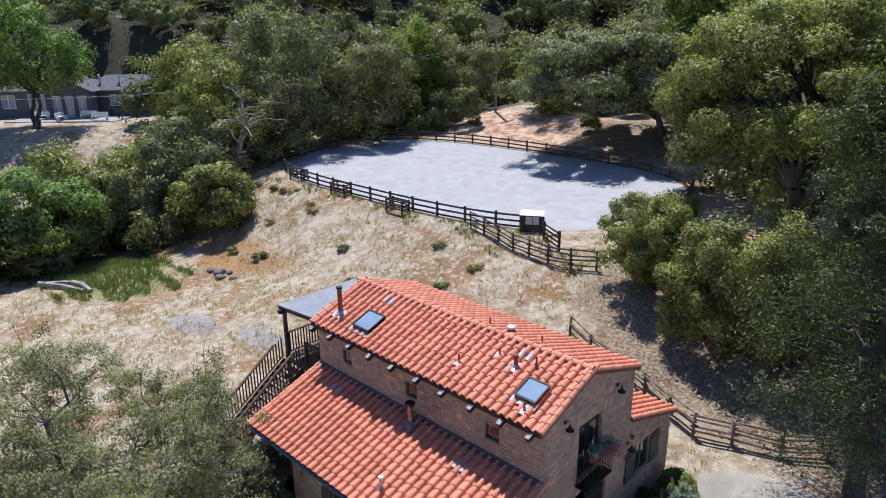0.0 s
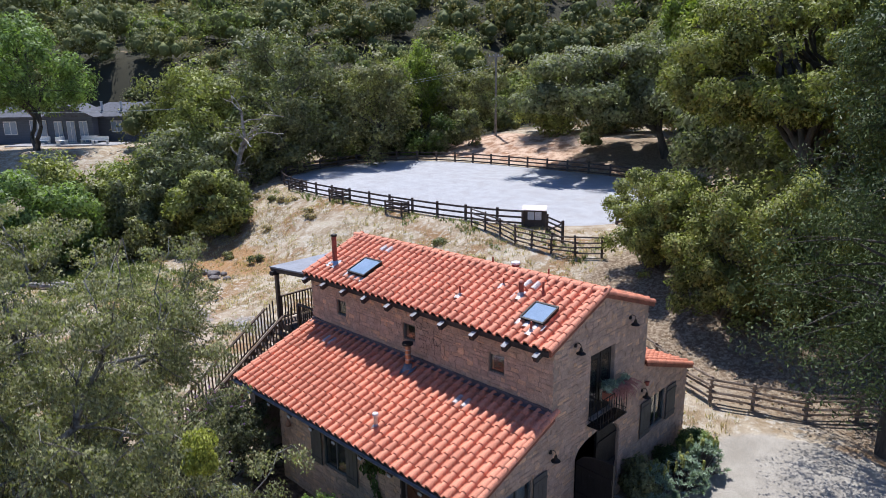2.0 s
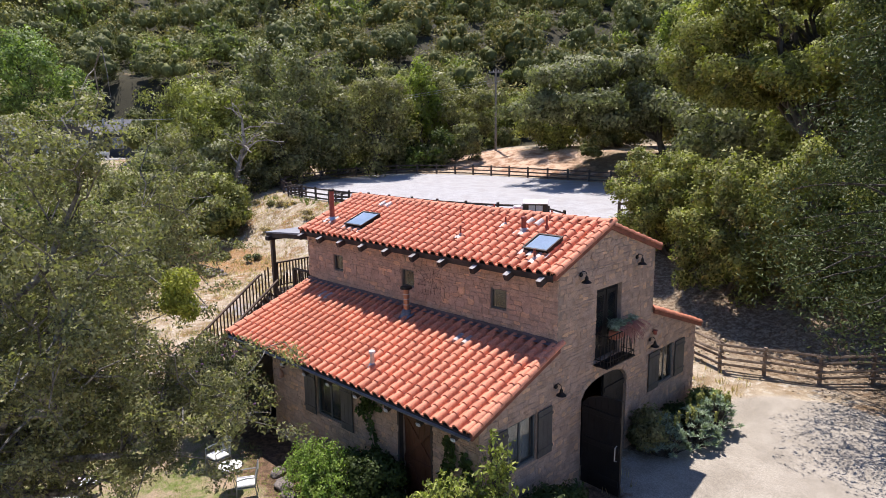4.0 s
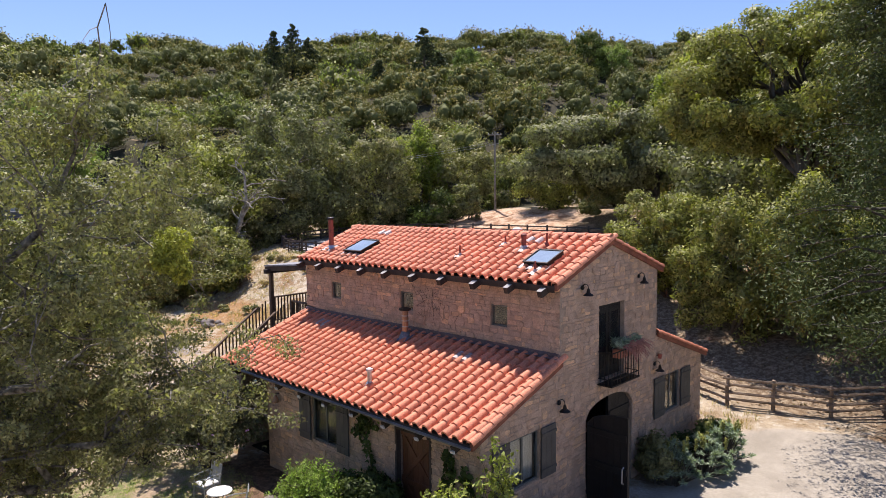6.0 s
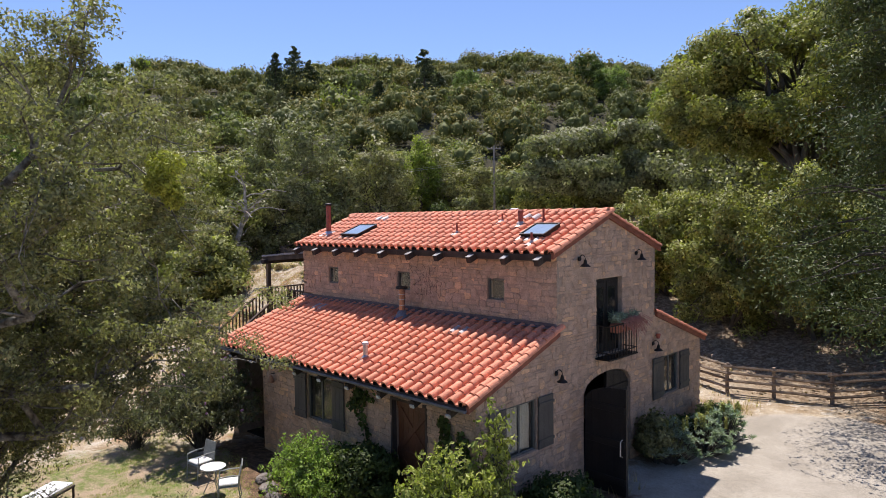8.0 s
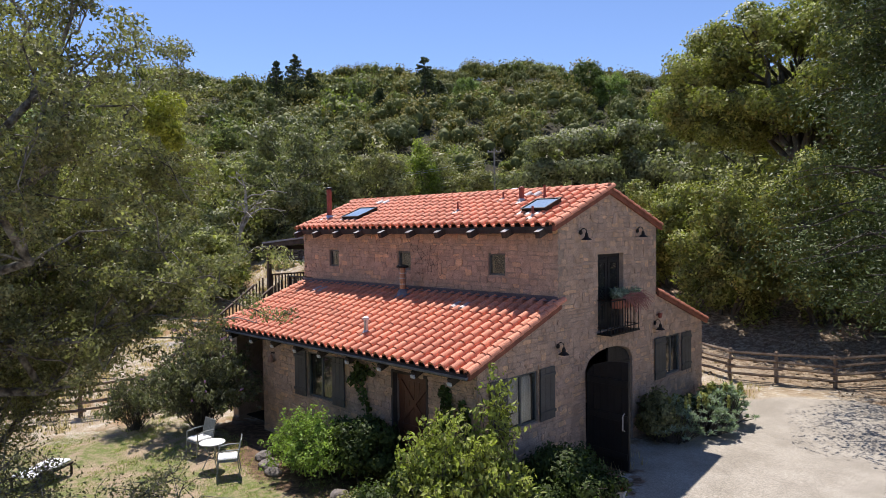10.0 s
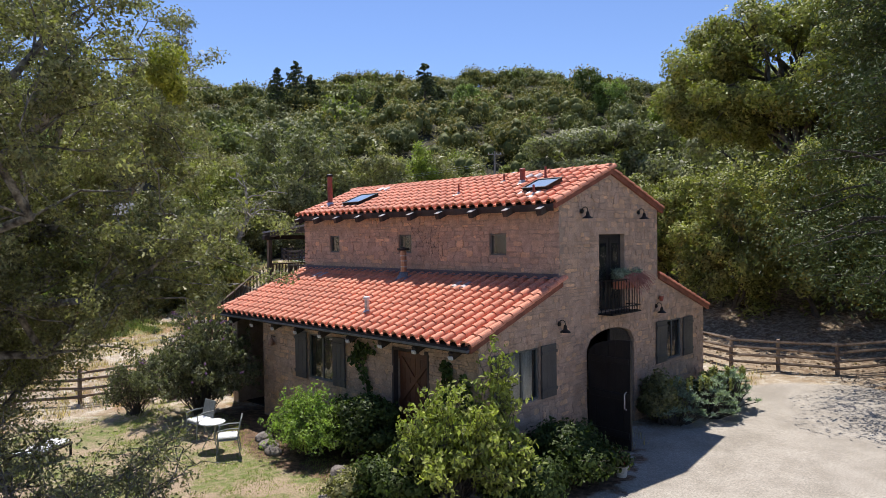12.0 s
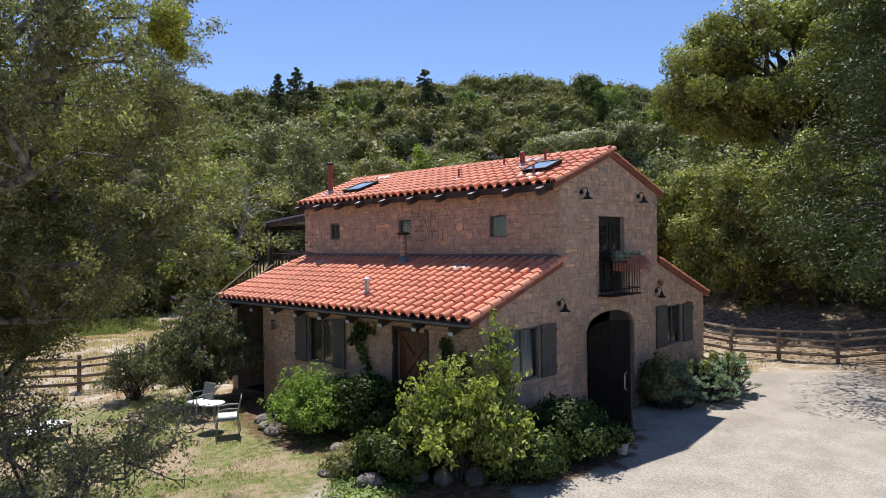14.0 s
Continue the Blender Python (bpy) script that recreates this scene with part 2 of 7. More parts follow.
def ground_material():
    """Dry grass, bare tan ground, leaf litter, pale grit on drive and arena, a green lawn and shade-darkened woodland
    floor, each with an edge of its own.
    """
    m = bpy.data.materials.new("dry_ground")
    m.use_nodes = True
    n, l = m.node_tree.nodes, m.node_tree.links
    b = n["Principled BSDF"]
    b.inputs["Roughness"].default_value, b.inputs["Specular IOR Level"].default_value = 0.95, 0.15
    tc = n.new("ShaderNodeTexCoord")
    sep = n.new("ShaderNodeSeparateXYZ")
    l.new(tc.outputs["Object"], sep.inputs[0])

    def noise_of(scale, detail=6, rough=0.6, warp=None):
        t = n.new("ShaderNodeTexNoise")
        t.inputs["Scale"].default_value, t.inputs["Detail"].default_value, t.inputs["Roughness"].default_value = scale, detail, rough
        l.new(tc.outputs["Object"], t.inputs["Vector"])
        return t.outputs["Fac"]

    def calc(op, a, c=None, d=None):
        t = n.new("ShaderNodeMath")
        t.operation = op
        for k, v in enumerate((a, c, d)):
            if v is None:
                continue
            if isinstance(v, (int, float)):
                t.inputs[k].default_value = v
            else:
                l.new(v, t.inputs[k])
        return t.outputs[0]

    def span(v, a, c, lo=0.0, hi=1.0):
        t = n.new("ShaderNodeMapRange")
        t.interpolation_type = "SMOOTHSTEP"
        for k, w in zip(("From Min", "From Max", "To Min", "To Max"), (a, c, lo, hi)):
            t.inputs[k].default_value = w
        l.new(v, t.inputs["Value"])
        return t.outputs["Result"]

    def blend(fac, a, c):
        t = n.new("ShaderNodeMix")
        t.data_type = "RGBA"
        for key, v in (("Factor", fac), ("A", a), ("B", c)):
            if isinstance(v, tuple):
                t.inputs[key].default_value = (*v, 1)
            elif isinstance(v, float):
                t.inputs[key].default_value = v
            else:
                l.new(v, t.inputs[key])
        return t.outputs["Result"]

    x, y = sep.outputs["X"], sep.outputs["Y"]
    wob = calc("MULTIPLY_ADD", noise_of(0.55, 5), 5.0, -2.5)
    wobf = calc("MULTIPLY_ADD", noise_of(2.2, 5), 1.6, -0.8)

    def disc(cx, cy, rx, ry, edge=0.35, wobble=wobf, power=2):
        dx = calc("DIVIDE", calc("SUBTRACT", calc("ADD", x, wobble), cx), rx)
        dy = calc("DIVIDE", calc("SUBTRACT", calc("ADD", y, wobble), cy), ry)
        r = calc("ADD", calc("POWER", calc("ABSOLUTE", dx), power), calc("POWER", calc("ABSOLUTE", dy), power))
        return span(r, 1 + edge, 1 - edge)

    g1, g2, g3, g4 = noise_of(0.28, 6), noise_of(1.1, 6, 0.65), noise_of(7, 6, 0.7), noise_of(38, 5, 0.75)
    straw = blend(span(g2, 0.35, 0.65), (0.30, 0.215, 0.125), (0.50, 0.415, 0.30))
    straw = blend(span(g1, 0.50, 0.60), straw, (0.29, 0.175, 0.085))
    straw = blend(calc("MULTIPLY", span(noise_of(3.2, 6, 0.7), 0.50, 0.62), 0.8), straw, (0.56, 0.50, 0.40))
    straw = blend(span(g3, 0.56, 0.75), straw, (0.26, 0.185, 0.105))
    straw = blend(calc("MULTIPLY", span(g2, 0.60, 0.72), 0.55), straw, (0.20, 0.22, 0.08))
    # pale drive and yard
    grit = blend(span(g2, 0.3, 0.7), (0.295, 0.260, 0.208), (0.395, 0.352, 0.288))
    grit = blend(calc("MULTIPLY", span(g3, 0.55, 0.75), 0.35), grit, (0.36, 0.30, 0.23))
    drive = calc("MAXIMUM", disc(8.5, 1.5, 8.3, 7.3, 0.10), disc(4.0, -5.5, 5.2, 4.0, 0.10))
    drive = calc("MAXIMUM", drive, disc(3.4, 6.4, 2.8, 2.1, 0.15))
    drive = calc("MAXIMUM", drive, disc(4, 30, 10, 4.0, 0.2, wob))
    # leaf litter under the oaks
    litter = blend(span(g3, 0.4, 0.65), (0.17, 0.115, 0.07), (0.42, 0.33, 0.225))
    under = calc("MAXIMUM", disc(3.5, 14.5, 10.5, 5.2, 0.3, wob), disc(-18, 42.5, 9, 4.5, 0.3, wob))
    under = calc("MAXIMUM", under, disc(-5, 15.5, 3.5, 3, 0.3))
    # watered lawn and red-brown bed in front
    lawn_col = blend(span(g3, 0.42, 0.62), (0.17, 0.20, 0.06), (0.32, 0.26, 0.145))
    lawn_col = blend(span(g2, 0.46, 0.60), lawn_col, (0.40, 0.30, 0.20))
    lawn = disc(-4.4, -6.4, 5.8, 3.2, 0.3)
    bed = calc("MAXIMUM", disc(-3.6, -2.7, 4.6, 1.5, 0.2), calc("MAXIMUM", disc(0.6, -1.0, 1.1, 2.1, 0.2), disc(0.4, -3.9, 1.2, 1.0, 0.25)))
    bed_col = blend(span(g3, 0.4, 0.65), (0.10, 0.065, 0.04), (0.26, 0.16, 0.10))
    # pink sandy bank behind the arena, green by the creek
    bank = disc(-30, 41.5, 17, 4.6, 0.25, wob)
    bank_col = blend(span(g2, 0.42, 0.62), (0.62, 0.44, 0.31), (0.34, 0.19, 0.11))
    wet = calc("MULTIPLY", disc(-35.5, 2.4, 6.0, 3.0, 0.5, wob), span(g2, 0.34, 0.50))
    wet_col = blend(span(g3, 0.4, 0.6), (0.12, 0.17, 0.04), (0.34, 0.28, 0.13))
    sand = blend(span(g2, 0.3, 0.7), (0.37, 0.36, 0.355), (0.44, 0.43, 0.425))
    sand = blend(calc("MULTIPLY", span(noise_of(0.9, 3), 0.45, 0.7), 0.35), sand, (0.33, 0.30, 0.27))
    ring = disc(ARENA[0], ARENA[1], ARENA[2] * 0.985, ARENA[3] * 0.985, 0.02, calc("MULTIPLY", wobf, 0.25), 3)
    # woodland floor: shade between the crowns put into a near-black colour, some tan
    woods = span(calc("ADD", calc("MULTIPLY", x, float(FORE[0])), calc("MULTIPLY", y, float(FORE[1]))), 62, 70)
    shaded_earth = blend(span(g1, 0.60, 0.70), (0.055, 0.05, 0.03), (0.36, 0.27, 0.16))
    col = straw
    rust = calc("MULTIPLY", disc(-31.5, 8.9, 5.5, 2.0, 0.6, wob), span(g2, 0.30, 0.52))
    rust_col = blend(span(g3, 0.4, 0.65), (0.30, 0.155, 0.06), (0.42, 0.27, 0.14))
    rubble = calc("MULTIPLY", calc("MAXIMUM", disc(-23, 2.0, 2.0, 1.0, 0.6), disc(-18.5, 3.2, 1.8, 0.8, 0.6)), span(g3, 0.35, 0.55))
    for fac, c in ((rust, rust_col), (rubble, (0.30, 0.28, 0.27)), (wet, wet_col), (bank, bank_col), (under, litter), (lawn, lawn_col), (drive, grit), (bed, bed_col), (ring, sand), (woods, shaded_earth)):
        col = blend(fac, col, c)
    tone = span(g4, 0.3, 0.7, 0.60, 1.30)
    mul = n.new("ShaderNodeMix")
    mul.data_type, mul.blend_type = "RGBA", "MULTIPLY"
    mul.inputs["Factor"].default_value = 1.0
    l.new(col, mul.inputs["A"])
    l.new(tone, mul.inputs["B"])
    l.new(mul.outputs["Result"], b.inputs["Base Color"])
    smooth_ground = calc("MAXIMUM", drive, ring)
    bp = n.new("ShaderNodeBump")
    bp.inputs["Distance"].default_value = 0.05
    l.new(span(smooth_ground, 0, 1, 0.85, 0.25), bp.inputs["Strength"])
    l.new(calc("ADD", g3, calc("MULTIPLY", g4, 0.6)), bp.inputs["Height"])
    l.new(bp.outputs["Normal"], b.inputs["Normal"])
    return m


M_GROUND = ground_material()
ground = tagged(part("ground", ground_mesh(), M_GROUND), "dry golden grass slope with pale gritty yard and arena", "ground", kind="structure")

# ---- trees ----


def rings_mesh(limbs, sides=6):
    """Tapered limbs, each a list of (point, radius), as arrays."""
    vs, fs, base = [], [], 0
    ang = np.arange(sides) * 2 * math.pi / sides
    ca, sa = np.cos(ang), np.sin(ang)
    for limb in limbs:
        p = np.array([q[0] for q in limb], dtype=float)
        r = np.array([q[1] for q in limb], dtype=float)
        d = np.gradient(p, axis=0)
        d /= np.linalg.norm(d, axis=1)[:, None] + 1e-9
        ref = np.array((0.31, 0.87, 0.38))
        a = np.cross(d, ref)
        a /= np.linalg.norm(a, axis=1)[:, None] + 1e-9
        c = np.cross(d, a)
        ring = p[:, None] + (a[:, None] * ca[None, :, None] + c[:, None] * sa[None, :, None]) * r[:, None, None]
        vs.append(ring.reshape(-1, 3))
        k = np.arange(len(p) - 1)[:, None] * sides
        i = np.arange(sides)[None, :]
        j = (i + 1) % sides
        fs.append((np.stack((k + i, k + j, k + sides + j, k + sides + i), 2).reshape(-1, 4)) + base)
        base += len(p) * sides
    return np.concatenate(vs), np.concatenate(fs)


def limbs_mesh(limbs):
    """Thick limbs with seven sides, thin ones with three."""
    thick = [lb for lb in limbs if lb[0][1] > 0.045]
    thin = [lb for lb in limbs if lb[0][1] <= 0.045]
    out = [rings_mesh(g, n) for g, n in ((thick, 7), (thin, 3)) if g]
    v = np.concatenate([o[0] for o in out])
    f = out[0][1] if len(out) == 1 else np.concatenate((out[0][1], out[1][1] + len(out[0][0])))
    return v, f


def bent(a, b, r0, r1, rng, steps=5, sag=0.15):
    """A limb from a to b that wanders and rises, tapering."""
    a, b = np.asarray(a, float), np.asarray(b, float)
    n = np.linalg.norm(b - a)
    out = []
    for k in range(steps + 1):
        t = k / steps
        p = a + (b - a) * t
        w = math.sin(t * math.pi)
        p = p + rng.normal(0, 0.04 * n, 3) * w + np.array((0, 0, sag * n)) * w
        out.append((p, r0 + (r1 - r0) * t ** 0.8))
    return out


def leaves(centres, spreads, count, size, rng, long=1.5, droop=0.0, up=0.5, tri=False, face=0.8, loose=0.75, mid=None, half=None, own=0.85):
    """Leaf blades as separate quads scattered in soft clumps."""
    which = rng.randint(0, len(centres), count)
    d = rng.normal(0, 1, (count, 3))
    d /= np.linalg.norm(d, axis=1)[:, None] + 1e-9
    rad = rng.uniform(0, 1, count) ** 0.42
    pos = centres[which] + d * rad[:, None] * spreads[which]
    nrm = d * face + rng.normal(0, loose, (count, 3)) + np.array((0, 0, up))
    nrm /= np.linalg.norm(nrm, axis=1)[:, None] + 1e-9
    t = np.cross(nrm, rng.normal(0, 1, (count, 3)) + np.array((0, 0, -droop * 3)))
    t /= np.linalg.norm(t, axis=1)[:, None] + 1e-9
    w = np.cross(nrm, t)
    if droop:
        t, w = w, t
    s = size * rng.uniform(0.6, 1.45, count)[:, None]
    tip, side = t * s * long * 0.5, w * s * 0.5
    fold = nrm * s * 0.18
    soft = d * 0.5 + nrm * own
    if mid is not None:
        soft = soft + (pos - mid) / half * 0.55
    soft /= np.linalg.norm(soft, axis=1)[:, None] + 1e-9
    leaves.soft = np.repeat(soft, 3 if tri else 4, axis=0)
    if tri:
        v = np.stack((pos - tip + side, pos + side * -0.9 - tip * 0.6 + fold, pos + tip), 1)
    else:
        v = np.stack((pos - tip, pos + side * 0.9 + fold, pos + tip, pos - side * 0.9 + fold), 1)
    turned = (np.cross(v[:, 1] - v[:, 0], v[:, 2] - v[:, 0]) * soft).sum(1) < 0
    v[turned] = v[turned][:, ::-1]
    k = v.shape[1]
    return v.reshape(-1, 3), np.arange(count * k).reshape(-1, k)


def tree(name, place, height, spread, crown_low, leaf, label, seed, count=9000, size=0.16, lobes=34, trunk=0.22, bark=None, lean=(0, 0), flat=1.0, clump=0.30, stems=1, category="tree", group="", gaps=0.0, twigs=True, droop=0.0, base=None, tri=False, shift=(0, 0), face=1.0, skirt=False, ragged=0.0, inner=0.10):
    """A broad tree: stems, limbs that fork to every lobe of the crown, and the crown's leaves. place: x, y."""
    rng = np.random.RandomState(seed)
    x, y = place
    z0 = float(land(x, y)) - 0.05 if base is None else base
    top = np.array((lean[0], lean[1], 0.0))
    mid = np.array((lean[0] + shift[0], lean[1] + shift[1], (crown_low + height) / 2))
    half = np.array((spread, spread * flat, (height - crown_low) / 2))
    cents, sizes = [], []
    for k in range(lobes):
        d = rng.normal(0, 1, 3)
        d /= np.linalg.norm(d)
        if skirt:
            d[:2] *= math.sqrt(max(0.05, 1 - d[2] ** 4)) / (math.hypot(d[0], d[1]) + 1e-6)
        elif d[2] < -0.35:
            d[2] *= 0.5
        r = rng.uniform(0.45, 0.86) ** 0.7 * (1 + ragged * rng.uniform(-0.6, 1))
        c = mid + d * half * r * rng.uniform(0.88, 1.1)
        cents.append(c)
        s = clump * rng.uniform(0.7, 1.3)
        sizes.append(half * s * np.array((1, 1, 0.85)) + 0.12)
    cents, sizes = np.array(cents), np.array(sizes)
    limbs = []
    fork_z = crown_low * 0.6 + 0.12 * height
    starts = []
    for k in range(stems):
        a = rng.uniform(0, 6.28)
        off = np.array((math.cos(a), math.sin(a), 0)) * (0.0 if stems == 1 else spread * 0.16)
        end = top * 0.6 + off * 3 + np.array((0, 0, fork_z + rng.uniform(0, 0.2) * height))
        limb = bent(off * 0.4 - np.array((0, 0, 0.15)), end, trunk, trunk * 0.6, rng, 6, 0.0)
        limb[0] = (limb[0][0], trunk * 1.35)
        limbs.append(limb)
        starts.append((end, trunk * 0.6))
    mains = []
    for k in range(max(5, lobes // 5)):
        st, r = starts[rng.randint(len(starts))]
        tgt = mid + (cents[rng.randint(len(cents))] - mid) * 0.6
        lb = bent(st, tgt, r * 0.75, r * 0.3, rng, 5, 0.12)
        limbs.append(lb)
        mains.append(lb)
    nodes = [(p, r) for lb in mains for p, r in lb[1:]]
    npos = np.array([q[0] for q in nodes])
    for c, s in zip(cents, sizes):
        j = int(np.argmin(np.linalg.norm(npos - c, axis=1) + rng.uniform(0, 0.3, len(npos))))
        limbs.append(bent(npos[j], c, nodes[j][1] * 0.6, 0.02 + trunk * 0.04, rng, 4, 0.1))
        if twigs:
            for q in range(4):
                d = rng.normal(0, 1, 3)
                limbs.append(bent(c, c + d / np.linalg.norm(d) * s * 0.8, 0.012 + trunk * 0.03, 0.004, rng, 3, 0.05))
    ob = thing(name, pose(x, y, z0), label, category, group)
    v, f = limbs_mesh(limbs)
    part("trunk", mesh_from("trunk", v, f, [bark or M_BARK], smooth=True), None, ob)
    v, f = leaves(cents, sizes, count, size, rng, droop=droop, tri=tri, face=face, mid=mid, half=half)
    soft = leaves.soft
    if inner:
        v2, f2 = leaves(cents, sizes * 0.6, int(count * inner), size * 1.9, rng, droop=droop, tri=tri, face=face, mid=mid, half=half)
        v, f, soft = np.concatenate((v, v2)), np.concatenate((f, f2 + len(v))), np.concatenate((soft, leaves.soft))
    if gaps:
        k = f.shape[1]
        q = v[::k]
        keep = waves(q[:, 0] + q[:, 2] * 0.7, q[:, 1] - q[:, 2] * 0.5, spread * 0.45, seed) > gaps
        v, f = v.reshape(-1, k, 3)[keep].reshape(-1, 3), f[:int(keep.sum())]
        soft = soft.reshape(-1, k, 3)[keep].reshape(-1, 3)
    part("crown", mesh_from("crown", v, f, [leaf], normals=soft), None, ob)
    return ob


def conifer(name, place, height, spread, label, seed, low=0.12, tiers=26, size=0.22, per=26, leaf=None, group="", base=None, category="conifer tree", tri=False, thick=0.13):
    """A pine or fir: a straight mast with whorls of boughs clad in needles."""
    rng = np.random.RandomState(seed)
    x, y = place
    z0 = float(land(x, y)) - 0.05 if base is None else base
    limbs = [[(np.array((0, 0, -0.2)), height * 0.022), (np.array((0, 0, height * 0.5)), height * 0.014), (np.array((0, 0, height)), 0.02)]]
    cents, sizes = [], []
    for k in range(tiers):
        t = low + (1 - low) * (k + rng.uniform(0, 0.7)) / tiers
        z = t * height
        reach = spread * (1 - t) ** 0.75 * rng.uniform(0.55, 1.15) + 0.15
        for q in range(rng.randint(4, 7)):
            a = rng.uniform(0, 6.28)
            tip = np.array((math.cos(a) * reach, math.sin(a) * reach, z - 0.12 * reach + rng.uniform(-0.1, 0.25) * reach))
            lb = bent((0, 0, z), tip, 0.02 + reach * 0.012, 0.008, rng, 4, 0.05)
            limbs.append(lb)
            for p, r in lb[2:]:
                cents.append(p + rng.normal(0, 0.06, 3) * reach)
                sizes.append(np.array((0.26, 0.26, thick)) * reach * rng.uniform(0.7, 1.2) + 0.06)
    cents, sizes = np.array(cents), np.array(sizes)
    ob = thing(name, pose(x, y, z0), label, category, group)
    v, f = rings_mesh(limbs, 6)
    part("trunk", mesh_from("trunk", v, f, [M_BARK], smooth=True), None, ob)
    v, f = leaves(cents, sizes, len(cents) * per, size, rng, long=2.8, up=0.3, tri=tri)
    part("crown", mesh_from("crown", v, f, [leaf or M_PINE], normals=leaves.soft), None, ob)
    return ob


# oaks by the yard
tree("live_oak", (-2.1, 21.3), 12.6, 5.9, 3.2, M_OAK, "large live oak with dense olive-green crown behind the yard fence", 11, count=190000, size=0.095, lobes=260, trunk=0.36, stems=3, clump=0.14, gaps=-0.65, tri=True, ragged=0.2, inner=0.05)
tree("live_oak", (5.0, 18.0), 12.8, 4.8, 2.0, M_OAK, "tall dark live oak standing over the drive", 14, count=90000, size=0.085, lobes=170, trunk=0.30, stems=3, clump=0.15, gaps=-0.5, tri=True, ragged=0.15)
tree("live_oak", (-2.0, 13.7), 5.0, 1.9, 0.1, M_OAK, "dark live oak shading the leaf litter behind the fence", 12, count=32000, size=0.072, lobes=80, trunk=0.09, stems=4, clump=0.22, tri=True, ragged=0.3, skirt=True)
tree("live_oak", (-5.4, 16.2), 4.4, 2.2, 0.05, M_OAK, "rounded young oak, dense mid-green, in dry grass", 13, count=44000, size=0.075, lobes=120, trunk=0.08, stems=5, clump=0.18, tri=True, skirt=True, ragged=0.4, gaps=-0.9)
tree("live_oak", (1.0, 13.6), 5.6, 2.0, 0.2, M_OAK, "leafy young oak behind the yard fence", 18, count=32000, size=0.072, lobes=90, trunk=0.09, stems=4, clump=0.2, tri=True, ragged=0.3, gaps=-0.7, skirt=True)
tree("live_oak", (3.4, 13.8), 5.0, 2.2, 0.1, M_DARKLEAF, "bushy oak under the taller oaks beside the drive", 19, count=30000, size=0.075, lobes=80, trunk=0.10, stems=3, clump=0.22, tri=True, ragged=0.25)
conifer("pine_tree", (4.6, 9.2), 15.0, 4.3, "tall dark green pine at the edge of the drive", 15, low=0.16, tiers=38, size=0.042, per=190, tri=True, thick=0.2)


def open_oak(place, height, spread, low, seed, label, mains=12, per=100, size=0.029, shift=(0, 0), flat=1.0, trunk=0.21, kids=3):
    """An old open-crowned oak: long wandering limbs that branch twice, with flat sprays of small leaves along the twigs."""
    rng = np.random.RandomState(seed)
    x, y = place
    mid = np.array((shift[0], shift[1], (low + height) / 2))
    half = np.array((spread, spread * flat, (height - low) / 2))
    fork = np.array((shift[0] * 0.4, shift[1] * 0.4, low * 0.95))
    limbs = [bent((0, 0, -0.15), fork, trunk * 1.2, trunk * 0.85, rng, 6, 0.0)]
    cents = []
    for k in range(mains):
        a = 2 * math.pi * (k + rng.uniform(-0.3, 0.3)) / mains
        up = rng.uniform(-0.55, 0.95)
        flat_part = math.sqrt(max(0.1, 1 - up * up))
        tip = mid + np.array((math.cos(a) * flat_part, math.sin(a) * flat_part, up)) * half * rng.uniform(0.66, 0.84)
        main = bent(fork + rng.normal(0, 0.05, 3), tip, trunk * rng.uniform(0.38, 0.6), 0.022, rng, 9, 0.10)
        limbs.append(main)
        way = (tip - fork) / np.linalg.norm(tip - fork)
        for p, r in main[3:]:
            for q in range(kids):
                d = rng.normal(0, 1, 3) * np.array((1, 1, 0.75)) + way * 0.7
                end = p + d / np.linalg.norm(d) * rng.uniform(0.16, 0.36) * spread
                side = bent(p, end, max(r * 0.45, 0.012), 0.008, rng, 5, 0.06)
                limbs.append(side)
                for p2, r2 in side[1:]:
                    d = rng.normal(0, 1, 3) + np.array((0, 0, 0.1))
                    tw = bent(p2, p2 + d / np.linalg.norm(d) * rng.uniform(0.25, 0.6), 0.007, 0.003, rng, 2, 0.05)
                    limbs.append(tw)
                    cents += [tw[1][0], tw[2][0]]
    cents = np.array(cents)
    off = np.linalg.norm((cents - mid) / half, axis=1)
    cents = cents[(off < 1.12) & (cents[:, 2] > low * 0.6)]
    ob = thing("coast_oak", pose(x, y, float(land(x, y)) - 0.05), label, "tree")
    v, f = limbs_mesh(limbs)
    part("trunk", mesh_from("trunk", v, f, [M_LICHEN], smooth=True), None, ob)
    v, f = leaves(cents, np.tile(np.array((0.21, 0.21, 0.12)), (len(cents), 1)), len(cents) * per, size, rng, tri=True, mid=mid, half=half, long=1.7)
    part("crown", mesh_from("crown", v, f, [M_COAST], normals=leaves.soft), None, ob)
    return ob


# the old oak on the lawn
coast_oak = open_oak((-3.6, -9.7), 8.9, 4.9, 1.9, 16, "old lichen-covered oak with sparse small leaves", mains=18, per=95, shift=(0.0, 0.5), flat=0.86)
# two small trees added in place of the old oak's hanging boughs
open_oak((-5.2, -8.9), 4.4, 2.4, 1.2, 17, "drooping lichen-covered lower boughs beside the lawn, built as a second oak", mains=8, per=50, shift=(0.7, 0.3), trunk=0.09, kids=2)
open_oak((-1.9, -8.7), 2.5, 1.9, 0.35, 171, "hanging twigs with sparse olive leaves, built as a low oak on the lawn", mains=7, per=12, trunk=0.05, kids=2)
v, f = leaves(np.array(((3.91, 1.81, 6.32), (3.76, 1.85, 6.15), (3.98, 1.7, 6.12), (3.88, 1.9, 6.0))), np.array(((0.22, 0.22, 0.17), (0.17, 0.17, 0.15), (0.15, 0.15, 0.14), (0.13, 0.13, 0.16))), 3600, 0.020, np.random.RandomState(3), long=2.8)
